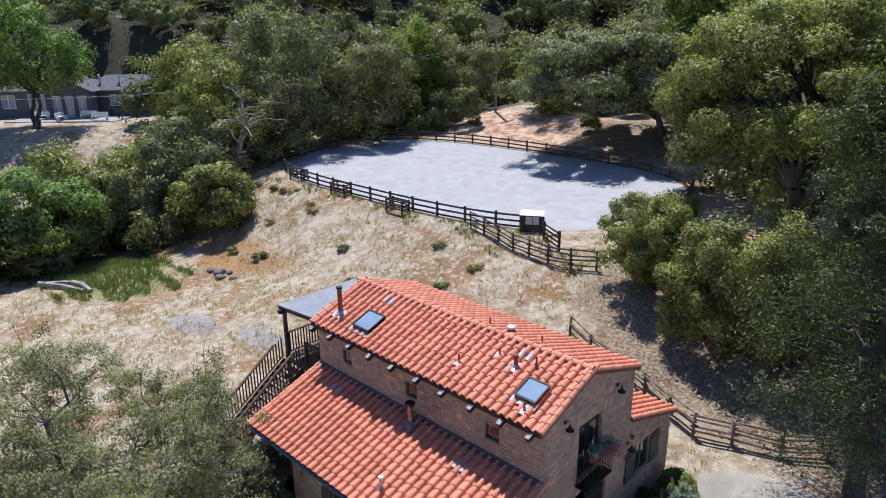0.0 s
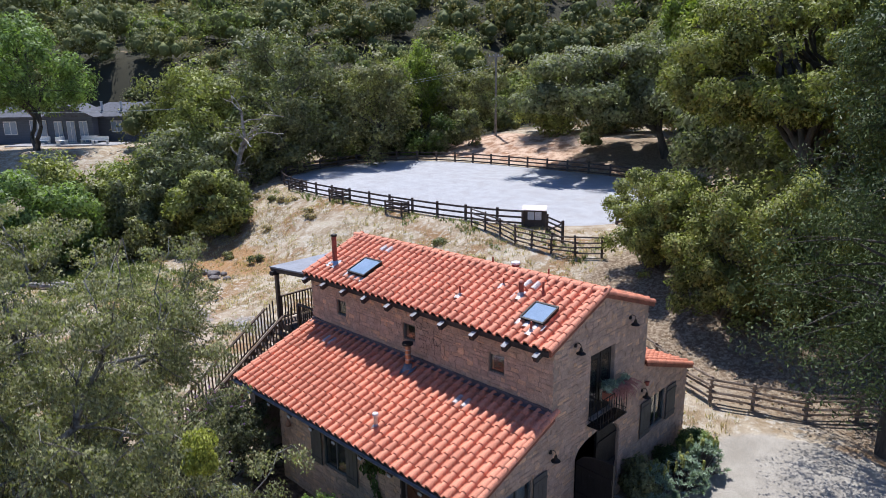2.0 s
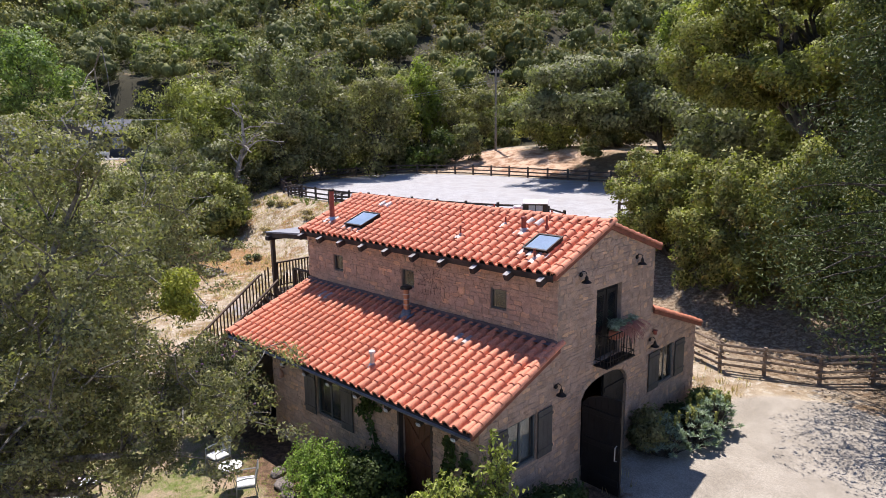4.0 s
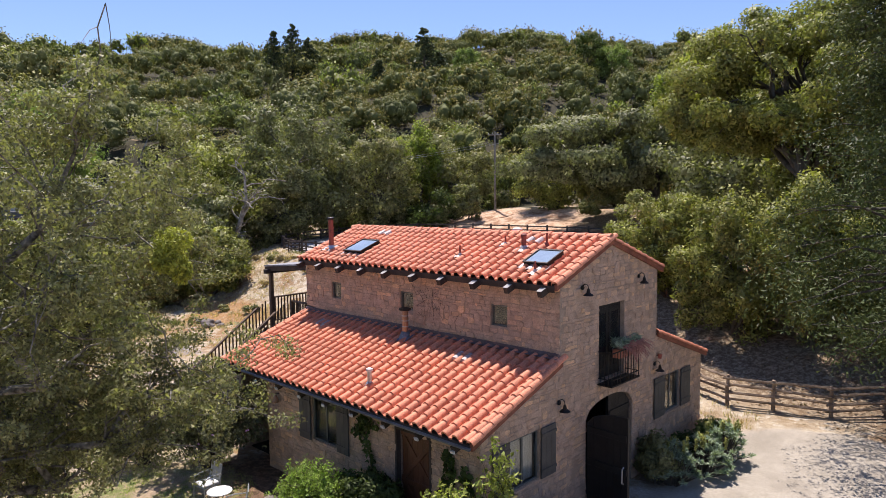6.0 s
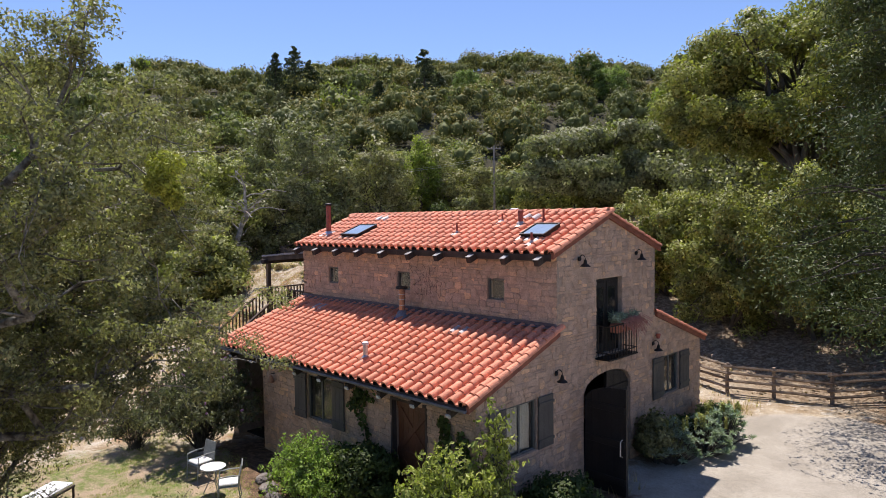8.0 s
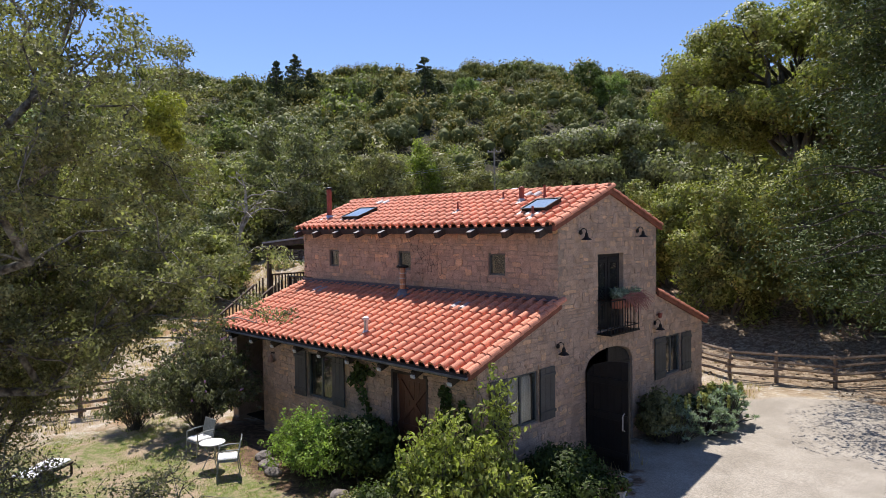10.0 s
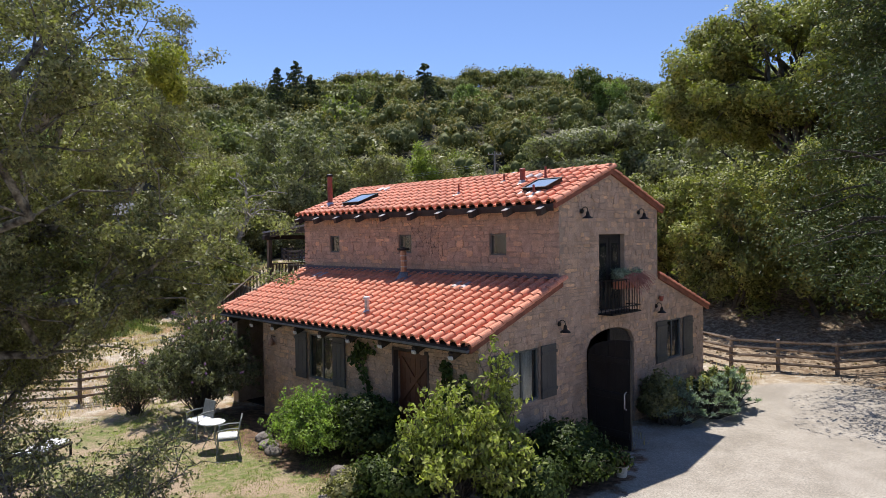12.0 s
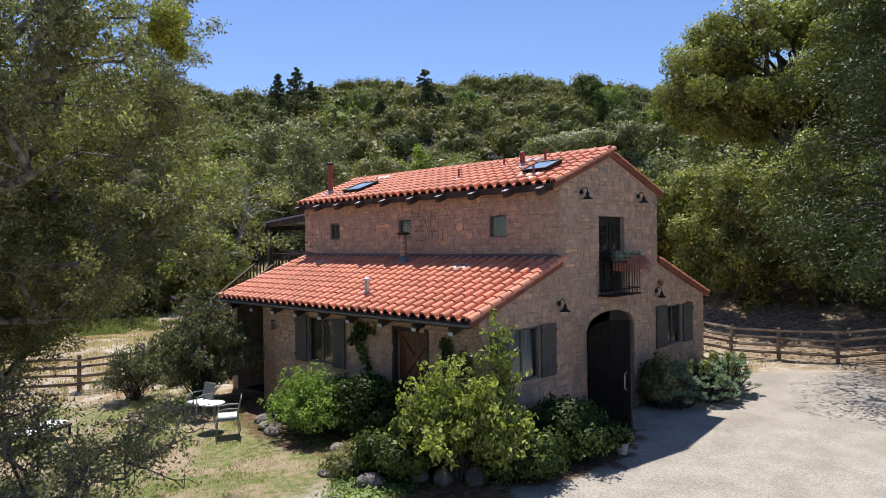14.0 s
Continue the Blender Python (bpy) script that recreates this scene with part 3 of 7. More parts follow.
M_MISTLE = leaf_material("mistletoe_leaf", (0.33, 0.33, 0.06), (0.20, 0.21, 0.04))
part("mistletoe", mesh_from("mistletoe", v, f, [M_MISTLE]), None, coast_oak, "yellow-green mistletoe clump")
# behind and round the arena
tree("live_oak", (-18.0, 41.5), 9.2, 7.4, 1.4, M_OAK_GREY, "broad spreading oak leaning over the arena fence", 21, count=85000, size=0.17, lobes=120, trunk=0.42, clump=0.20, lean=(-1.0, -0.5), gaps=-0.55, tri=True, ragged=0.25, shift=(-2.6, -2.6))
tree("cottonwood", (-17.0, 50.0), 15.0, 6.0, 2.0, M_YELLOW, "tall yellow-green tree behind the spreading oak", 22, count=34000, size=0.22, lobes=60, trunk=0.3, tri=True)
for k, (px, py, h, s, low, mt, cnt) in enumerate((
    (-48.0, 24.0, 12.6, 4.6, 1.6, M_OAK_GREY, 16000), (-44.5, 21.0, 7.0, 2.8, 0.6, M_OLIVE, 9000), (-45.5, 31.5, 10.4, 4.3, 1.2, M_OLIVE, 15000),
    (-47.0, 41.0, 12.2, 2.4, 1.0, M_YELLOW, 9000), (-46.5, 46.5, 9.6, 4.2, 0.8, M_OLIVE, 14000), (-50.0, 37.0, 9.0, 4.4, 1.0, M_OAK, 12000),
    (-36.7, 10.5, 5.2, 2.5, 0.8, M_OAK, 12000), (-41.5, 0.6, 6.8, 3.4, 0.5, M_BRIGHT, 17000), (-46.0, 6.5, 7.6, 3.8, 0.5, M_OAK, 13000),
    (-42.0, 7.6, 6.2, 2.4, 0.4, M_OAK_GREY, 9000), (-44.0, 12.0, 8.0, 3.6, 0.8, M_OAK_GREY, 13000), (-47.0, 17.0, 9.0, 3.8, 0.8, M_OAK, 12000),
    (-50.0, -4.0, 7.5, 4.0, 0.6, M_OAK, 11000), (-40.0, -6.5, 6.0, 3.4, 0.4, M_DARKLEAF, 10000), (-53.0, 12.0, 4.6, 2.0, 0.4, M_BRIGHT, 6000),
    (-69.0, 8.6, 13.0, 4.6, 3.2, M_BRIGHT, 16000), (-58.0, 20.0, 9.0, 3.4, 0.8, M_OAK, 9000), (-33.0, 47.0, 7.5, 3.6, 0.7, M_OAK, 10000),
    (-28.0, 52.0, 9.5, 3.8, 1.2, M_OLIVE, 10000), (-24.0, 56.0, 12.0, 5.0, 1.5, M_OAK_GREY, 12000), (-8.0, 45.0, 12.5, 6.5, 1.5, M_OAK, 18000),
    (-8.0, 33.0, 9.5, 4.4, 1.2, M_OAK_GREY, 14000), (0.5, 27.0, 9.5, 4.6, 1.5, M_OAK, 14000), (-55.0, 48.0, 9.5, 4.6, 1.0, M_OAK, 11000))):
    kind, lab = {M_OLIVE: ("olive_oak", "brownish olive-green oak with a wide uneven crown"), M_YELLOW: ("willow", "narrow yellow-green tree among darker oaks"), M_BRIGHT: ("willow", "bright green bushy tree by the creek bed"), M_DARKLEAF: ("shrub_oak", "dark low oak in the creek bed"), M_OAK_GREY: ("grey_oak", "grey-green oak with bare lower limbs")}.get(mt, ("live_oak", "dark green live oak with a rounded crown"))
    tree(kind, (px, py), h, s * 1.22, low * 0.25, mt, lab, 40 + k, count=int(cnt * 1.45), size=0.135 + s * 0.008, lobes=44 + int(s * 7), trunk=0.06 + 0.016 * h, clump=0.25, stems=2 + k % 3, tri=True, twigs=False, skirt=k % 4 != 3, ragged=0.2, group="trees round the arena")


for k in range(30):
    rr = random.Random(300 + k)
    if k < 14:
        x, y = rr.uniform(-50, -38), rr.uniform(-6, 18)
    elif k < 24:
        a = rr.uniform(2.15, 3.2)
        x, y = ARENA[0] + 21 * math.cos(a), ARENA[1] + 16.5 * math.sin(a)
    else:
        x, y = rr.uniform(-10, 4), rr.uniform(43, 52)
    tree("thicket_bush", (x, y), rr.uniform(2.2, 4.2), rr.uniform(1.6, 2.6), 0.0, rr.choice((M_OAK, M_OLIVE, M_OAK_GREY, M_BRIGHT, M_DARKLEAF)), "dense bush in the thicket below the trees", 300 + k, count=3400, size=0.14, lobes=26, trunk=0.06, stems=4, tri=True, twigs=False, skirt=True, category="bush", group="thicket bushes")


def crown_shape(rng, lobes, count, size, ball):
    """One woodland crown of unit size: inner lobes, coloured dark for the crown's shade, and a deep coat of leaf
    sprays. Gives the corners and normals of its triangles, and how many are inner.
    """
    c = rng.normal(0, 1, (lobes, 3))
    c /= np.linalg.norm(c, axis=1)[:, None]
    c[:, 2] = np.abs(c[:, 2]) * 0.75 - 0.10
    c *= rng.uniform(0.45, 0.68, (lobes, 1))
    c[0] = (0, 0, 0.1)
    rad = rng.uniform(0.26, 0.42, lobes)
    rad[0] = 0.55
    vs, ns = [], []
    tri = ball.reshape(-1, 3, 3)
    for k in range(lobes):
        lump = 1 + 0.10 * np.sin(tri[..., 0] * 5 + k) * np.cos(tri[..., 1] * 6 + 2 * k) + 0.08 * np.sin(tri[..., 2] * 7 + k)
        p = c[k] + tri * (rad[k] * 0.50 * lump)[..., None]
        mid = p.mean(1)
        hid = np.zeros(len(mid), dtype=bool)
        for q in range(lobes):
            if q != k:
                hid |= np.linalg.norm(mid - c[q], axis=1) < rad[q] * 0.46
        hid |= mid[:, 2] < -0.35
        vs.append(p[~hid].reshape(-1, 3))
        ns.append(tri[~hid].reshape(-1, 3))
    which = rng.randint(0, lobes, count)
    d = rng.normal(0, 1, (count, 3))
    d /= np.linalg.norm(d, axis=1)[:, None]
    pos = c[which] + d * (rad[which] * rng.uniform(0.40, 1.15, count) ** 0.6)[:, None]
    nrm = d * 0.8 + rng.normal(0, 0.8, (count, 3)) + np.array((0, 0, 0.3))
    nrm /= np.linalg.norm(nrm, axis=1)[:, None]
    t = np.cross(nrm, rng.normal(0, 1, (count, 3)))
    t /= np.linalg.norm(t, axis=1)[:, None] + 1e-9
    w = np.cross(nrm, t)
    z = size * rng.uniform(0.5, 1.4, count)[:, None]
    v = np.stack((pos - t * z * 0.5, pos + t * z * 0.5, pos + w * z * 0.9), 1)
    soft = d * 0.5 + nrm * 0.8
    soft /= np.linalg.norm(soft, axis=1)[:, None]
    vs.append(v.reshape(-1, 3))
    ns.append(np.repeat(soft, 3, axis=0))
    return np.concatenate(vs), np.concatenate(ns), sum(len(q) for q in vs[:-1]) // 3


def woods():
    """The wooded hillside: a few crown shapes, turned, scaled and tinted over the slope, in one mesh."""
    rng = np.random.RandomState(77)
    bm = bmesh.new()
    bmesh.ops.create_icosphere(bm, subdivisions=1, radius=1.0)
    bm.verts.index_update()
    ball = np.array([v.co[:] for v in bm.verts])[np.array([[v.index for v in f.verts] for f in bm.faces])].reshape(-1, 3)
    bm.free()
    shapes = [[crown_shape(rng, lobes, count, size, ball) for k in range(9)] for lobes, count, size in ((15, 1300, 0.054), (12, 760, 0.070), (10, 470, 0.085))]
    spots = []
    u = 62.0
    while u < 300:
        step = 3.9 + 0.0150 * u
        half = u * 0.70 + 8
        for s in np.arange(-half, half, step):
            spots.append((u + rng.uniform(-0.5, 0.5) * step, s + rng.uniform(-0.5, 0.5) * step))
        u += step
    for a in np.arange(0.62 * math.pi, 1.6 * math.pi, 0.085):
        for u in (38, 50):
            spots.append((u * math.cos(a) + rng.uniform(-3, 3), u * math.sin(a) + rng.uniform(-3, 3)))
    sp = np.array(spots)
    xy = EYE_XY + sp[:, :1] * FORE + sp[:, 1:] * SIDE
    gap = waves(xy[:, 0], xy[:, 1], 34, 21) + 0.5 * waves(xy[:, 0], xy[:, 1], 15, 22)
    clear = (arena_at(xy[:, 0], xy[:, 1]) < 1.6) | (gap > 1.55) & (sp[:, 0] > 0)
    bald = (sp[:, 0] > 268) & (sp[:, 1] < -128) & (sp[:, 1] > -175)
    yardish = (np.hypot((xy[:, 0] + 77) * 0.8, xy[:, 1] - 12.5) < 11.5) | (xy[:, 1] < 18) & (xy[:, 0] > -76) & (sp[:, 0] < 75) & (sp[:, 0] > 0)
    clear |= np.hypot(xy[:, 0] + 37.5, xy[:, 1] - 43) < 9
    keep = ~(clear | bald | yardish)
    xy, dist = xy[keep], sp[keep, 0]
    z = land(xy[:, 0], xy[:, 1])
    vs, ns, idx = [], [], []
    for (x, y), g, u in zip(xy, z, dist):
        w = min(max(rng.gamma(7, 0.52), 1.9), 7.0) * (0.80 + u / 560)
        h = w * rng.uniform(0.80, 1.25)
        if u < 0:
            w, h = 4.5, rng.uniform(6.5, 9.0)
        a = rng.uniform(0, 6.28)
        v, nv, core = shapes[2 if u < 0 else 0 if u < 120 else 1 if u < 190 else 2][rng.randint(9)]
        r = np.array(((math.cos(a), -math.sin(a), 0), (math.sin(a), math.cos(a), 0), (0, 0, 1)))
        vs.append(((v * np.array((w, w, h))) @ r.T + np.array((x, y, g + h * 0.36))).astype(np.float32))
        n = (nv / np.array((w, w, h))) @ r.T
        ns.append((n / np.linalg.norm(n, axis=1)[:, None]).astype(np.float32))
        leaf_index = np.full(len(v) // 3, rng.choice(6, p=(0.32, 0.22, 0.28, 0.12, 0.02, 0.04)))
        # inner lobes get the dark leaf: shade inside the crown put into colour
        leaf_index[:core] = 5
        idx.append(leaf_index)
    v = np.concatenate(vs)
    f = np.arange(len(v)).reshape(-1, 3)
    mats = [M_WOODS, M_WOODS_GREY, M_WOODS_OLIVE, M_WOODS_GREEN, M_YELLOW, M_WOODS_DARK_SHADE]
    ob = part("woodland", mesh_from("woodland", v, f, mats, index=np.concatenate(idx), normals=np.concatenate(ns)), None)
    tagged(ob, "dense oak and chaparral woodland over the hillside", "woodland", kind="stuff")


woods()
M_FIR = leaf_material("fir_needle", (0.100, 0.125, 0.058), (0.056, 0.072, 0.035), see_through=0.1)


def hill_place(u, s):
    q = EYE_XY + u * FORE + s * SIDE
    return float(q[0]), float(q[1])


for k, (u, s, h, w) in enumerate(((188, -46.6, 14.0, 4.2), (188, -41.4, 15.4, 5.6), (189, -37.4, 10.5, 5.0), (166, -4.4, 15.5, 5.2), (168, -0.8, 9.5, 4.4), (150, -14, 8.0, 3.0))):
    conifer("fir_tree", hill_place(u, s), h, w, "tall dark fir standing above the hillside woodland", 90 + k, low=0.05, tiers=22, size=0.26, per=13, tri=True, leaf=M_FIR, group="firs on the hillside", thick=0.11)
conifer("grey_pine", hill_place(150, -36), 9.5, 3.6, "pale grey-green pyramid-shaped pine on the hillside", 97, low=0.04, tiers=22, size=0.26, per=34, tri=True, leaf=M_WOODS_GREY, thick=0.14)
for k, (u, s, h, w, mt, lab) in enumerate(((175, 37.0, 11.0, 5.2, M_DARKLEAF, "dark broad-leaved tree on the hillside"), (172, 43.0, 9.0, 4.6, M_BRIGHT, "bright green broad-leaved tree on the hillside"), (190, 7.5, 9.0, 4.2, M_BRIGHT, "bright green broad-leaved tree on the hillside"), (130, 60.0, 12.0, 5.4, M_YELLOW, "yellow-green broad-leaved tree on the hillside"))):
    tree("hill_tree", hill_place(u, s), h, w, 0.3, mt, lab, 180 + k, count=7000, size=0.26, lobes=50, trunk=0.25, tri=True, twigs=False, skirt=True, ragged=0.2, clump=0.26)

# ---- the stone house ----


def stone_material(name, source):
    """Warm fieldstone: each stone its own tint, stains and a rough face."""
    m = material(name, (0.57, 0.415, 0.312), (0.44, 0.318, 0.236), scale=5, fine=42, rough=0.92, bump=0.6, bump_size=0.025, specular=0.2)
    n, l = m.node_tree.nodes, m.node_tree.links
    b = n["Principled BSDF"]
    old = b.inputs["Base Color"].links[0].from_socket
    info = n.new("ShaderNodeObjectInfo" if source == "object" else "ShaderNodeNewGeometry")
    ramp = n.new("ShaderNodeValToRGB")
    ramp.color_ramp.interpolation = "LINEAR"
    cols = ((0.0, (0.84, 0.81, 0.78)), (0.25, (0.96, 0.94, 0.91)), (0.5, (0.92, 0.91, 0.90)), (0.68, (1.08, 1.02, 0.94)), (0.85, (1.0, 0.94, 0.88)), (0.95, (1.22, 1.10, 0.90)), (1.0, (1.42, 1.28, 1.05)))
    e = ramp.color_ramp.elements
    e[0].position, e[0].color = cols[0][0], (*cols[0][1], 1)
    e[1].position, e[1].color = cols[-1][0], (*cols[-1][1], 1)
    for p, c in cols[1:-1]:
        q = e.new(p)
        q.color = (*c, 1)
    l.new(info.outputs["Random" if source == "object" else "Random Per Island"], ramp.inputs["Fac"])
    mx = n.new("ShaderNodeMix")
    mx.data_type, mx.blend_type = "RGBA", "MULTIPLY"
    mx.inputs["Factor"].default_value = 1.0
    l.new(old, mx.inputs["A"])
    l.new(ramp.outputs["Color"], mx.inputs["B"])
    l.new(mx.outputs["Result"], b.inputs["Base Color"])
    return m


M_STONE, M_STONES = stone_material("fieldstone", "object"), stone_material("fieldstone_joined", "island")
M_MORTAR = material("lime_mortar", (0.42, 0.315, 0.235), (0.31, 0.23, 0.17), scale=7, fine=50, bump=0.5, rough=0.95)
M_TILE = material("clay_tile", (0.72, 0.290, 0.170), (0.58, 0.212, 0.122), scale=5, fine=35, rough=0.72, bump=0.12, spread=0.16, specular=0.3)
M_TIMBER = material("dark_timber", (0.075, 0.055, 0.045), (0.035, 0.027, 0.023), scale=3, fine=40, bump=0.4, stretch=(1, 1, 0.3))
M_BLACKDOOR = material("black_stained_oak", (0.020, 0.017, 0.015), (0.011, 0.009, 0.008), scale=4, fine=50, bump=0.35, rough=0.55)
M_SHUTTER = material("grey_brown_shutter", (0.105, 0.095, 0.080), (0.075, 0.068, 0.058), scale=3, fine=45, bump=0.3, rough=0.7)
M_FRAME = material("grey_green_frame", (0.115, 0.120, 0.110), (0.085, 0.088, 0.08), scale=4, fine=40, bump=0.15, rough=0.6)
M_REDWOOD = material("stained_redwood", (0.15, 0.058, 0.028), (0.085, 0.032, 0.017), scale=3, fine=40, bump=0.3, rough=0.5, stretch=(1, 1, 0.25))
M_IRON = material("black_iron", (0.022, 0.021, 0.021), (0.035, 0.028, 0.022), scale=12, fine=60, rough=0.55, bump=0.1, metal=0.6)
M_LEAD = material("dull_lead", (0.20, 0.215, 0.25), (0.13, 0.14, 0.165), scale=5, fine=30, rough=0.6, metal=0.35, bump=0.15)
M_ZINC = material("weathered_zinc", (0.56, 0.57, 0.58), (0.40, 0.41, 0.42), scale=9, fine=45, rough=0.42, metal=0.7, bump=0.1)
M_PALE = material("pale_painted_metal", (0.72, 0.71, 0.70), (0.58, 0.58, 0.58), scale=9, fine=45, rough=0.6, bump=0.1)
M_CAP = material("dull_metal_cap", (0.36, 0.34, 0.33), (0.25, 0.23, 0.22), scale=9, fine=45, rough=0.7, bump=0.1)
M_FLASHING = material("crumpled_flashing", (0.50, 0.46, 0.45), (0.36, 0.30, 0.29), scale=9, fine=30, rough=0.55, bump=0.3, metal=0.2)
M_REDPIPE = material("red_painted_pipe", (0.33, 0.085, 0.055), (0.22, 0.055, 0.04), scale=8, fine=35, rough=0.6, bump=0.15)
M_COPPER = material("aged_copper", (0.46, 0.27, 0.18), (0.33, 0.19, 0.13), scale=8, fine=30, rough=0.4, metal=0.75, bump=0.08)
# near-black that puts the shade of unlit rooms into the colour
M_ROOM_SHADE = material("room_shade", (0.035, 0.03, 0.027), (0.022, 0.02, 0.018), scale=3, bump=0)
M_CURTAIN = material("pale_curtain", (0.42, 0.40, 0.36), (0.33, 0.31, 0.28), scale=2, fine=20, stretch=(8, 8, 0.3), bump=0.4)
M_TERRACOTTA = material("terracotta_pot", (0.42, 0.16, 0.09), (0.33, 0.12, 0.07), scale=6, fine=40, rough=0.8)
M_WHITEPOT = material("white_glazed_pot", (0.62, 0.58, 0.52), (0.52, 0.48, 0.42), scale=6, fine=40, rough=0.5)


def glass_material(name="window_glass", tint=(0.86, 0.90, 0.90)):
    m = bpy.data.materials.new(name)
    m.use_nodes = True
    n, l = m.node_tree.nodes, m.node_tree.links
    b = n["Principled BSDF"]
    b.inputs["Base Color"].default_value = (*tint, 1)
    b.inputs["Transmission Weight"].default_value, b.inputs["Roughness"].default_value, b.inputs["IOR"].default_value = 1.0, 0.02, 1.5
    nz, bp = n.new("ShaderNodeTexNoise"), n.new("ShaderNodeBump")
    nz.inputs["Scale"].default_value = 2.2
    bp.inputs["Strength"].default_value, bp.inputs["Distance"].default_value = 0.06, 0.02
    l.new(nz.outputs["Fac"], bp.inputs["Height"])
    l.new(bp.outputs["Normal"], b.inputs["Normal"])
    return m


M_GLASS = glass_material(tint=(0.80, 0.85, 0.84))
# opaque pane: the mirrored sky's blue is painted into the base colour
M_SKY_REFLECT = material("sky_reflect_glass", (0.27, 0.34, 0.43), (0.22, 0.29, 0.37), scale=2, rough=0.08, bump=0.0, specular=0.8)

house = thing("stone_house", pose(0, 0, 0), "two-storey fieldstone barn house with red clay tile roofs", "house")
GX = -0.08
RIDGE_Y, RIDGE_Z, EAVE_Y, EAVE_Z = 1.89, 5.58, -0.22, 4.79
LOW_Y, LOW_Z, LOW_TOP = -2.72, 2.29, 3.25
REAR_Y, REAR_Z = 4.28, 4.76
BACK_Y0, BACK_Y, BACK_Z0, BACK_Z = 4.10, 6.92, 3.18, 2.20
ROOF_X0, ROOF_X1 = -8.93, -0.06
WALL_T = 0.32
FRONT_Y = -2.45


def arch_top(y):
    """The head of the carriage doorway over y."""
    k = (y - 1.94) / 0.985
    return 1.79 + 0.34 * math.sqrt(max(0.0, 1 - k * k))


def gable_top(y):
    if y < 0:
        return LOW_TOP - 0.02 + (LOW_TOP - LOW_Z) / (0 - LOW_Y) * y
    if y < RIDGE_Y:
        return RIDGE_Z - (RIDGE_Y - y) * (RIDGE_Z - EAVE_Z) / (RIDGE_Y - EAVE_Y) - 0.02
    if y < BACK_Y0:
        return RIDGE_Z - (y - RIDGE_Y) * (RIDGE_Z - REAR_Z) / (REAR_Y - RIDGE_Y) - 0.02
    return BACK_Z0 - (y - BACK_Y0) * (BACK_Z0 - BACK_Z) / (BACK_Y - BACK_Y0) - 0.02


GABLE_HOLES = [(0.955, 2.925, -0.3, arch_top), (1.46, 2.53, 2.52, 4.18), (-1.66, -0.72, 1.07, 2.05), (4.50, 5.38, 1.06, 2.03)]
UPPER_HOLES = [(-7.66, -7.25, 3.78, 4.23), (-4.82, -4.37, 3.78, 4.23), (-1.89, -1.43, 3.76, 4.23)]
FRONT_HOLES = [(-5.17, -4.22, 1.05, 2.04), (-2.27, -1.34, -0.3, 2.0)]


def head(hole, a):
    return hole[3](a) if callable(hole[3]) else hole[3]


def wall(name, a0, a1, bottom, top, holes, lay, thick, breaks=()):
    """A wall as upright strips, split at its openings; lay(a, z, depth) gives the place of a point of it."""
    cuts = {a0, a1, *breaks}
    for h in holes:
        cuts |= {h[0], h[1]}
        if callable(h[3]):
            cuts |= {h[0] + (h[1] - h[0]) * k / 14 for k in range(15)}
    cuts = sorted(c for c in cuts if a0 <= c <= a1)
    bm = bmesh.new()
    for l, r in zip(cuts, cuts[1:]):
        m = (l + r) / 2
        spans, z = [], (bottom, bottom)
        for h in sorted((h for h in holes if h[0] < m < h[1]), key=lambda h: h[2]):
            if h[2] > z[0]:
                spans.append((z, (h[2], h[2])))
            z = (head(h, l + 1e-6), head(h, r - 1e-6))
        spans.append((z, (top(l + 1e-5), top(r - 1e-5))))
        for (zl, zr), (tl, tr) in spans:
            ring = [(l, zl), (r, zr), (r, tr), (l, tl)]
            f = [bm.verts.new(lay(a, z, 0)) for a, z in ring]
            k = [bm.verts.new(lay(a, z, thick)) for a, z in ring]
            bm.faces.new(f)
            bm.faces.new(k[::-1])
            for i in range(4):
                bm.faces.new((f[i], k[i], k[(i + 1) % 4], f[(i + 1) % 4]))
    bmesh.ops.remove_doubles(bm, verts=bm.verts, dist=1e-4)
    return part("wall", bm, M_MORTAR, house)


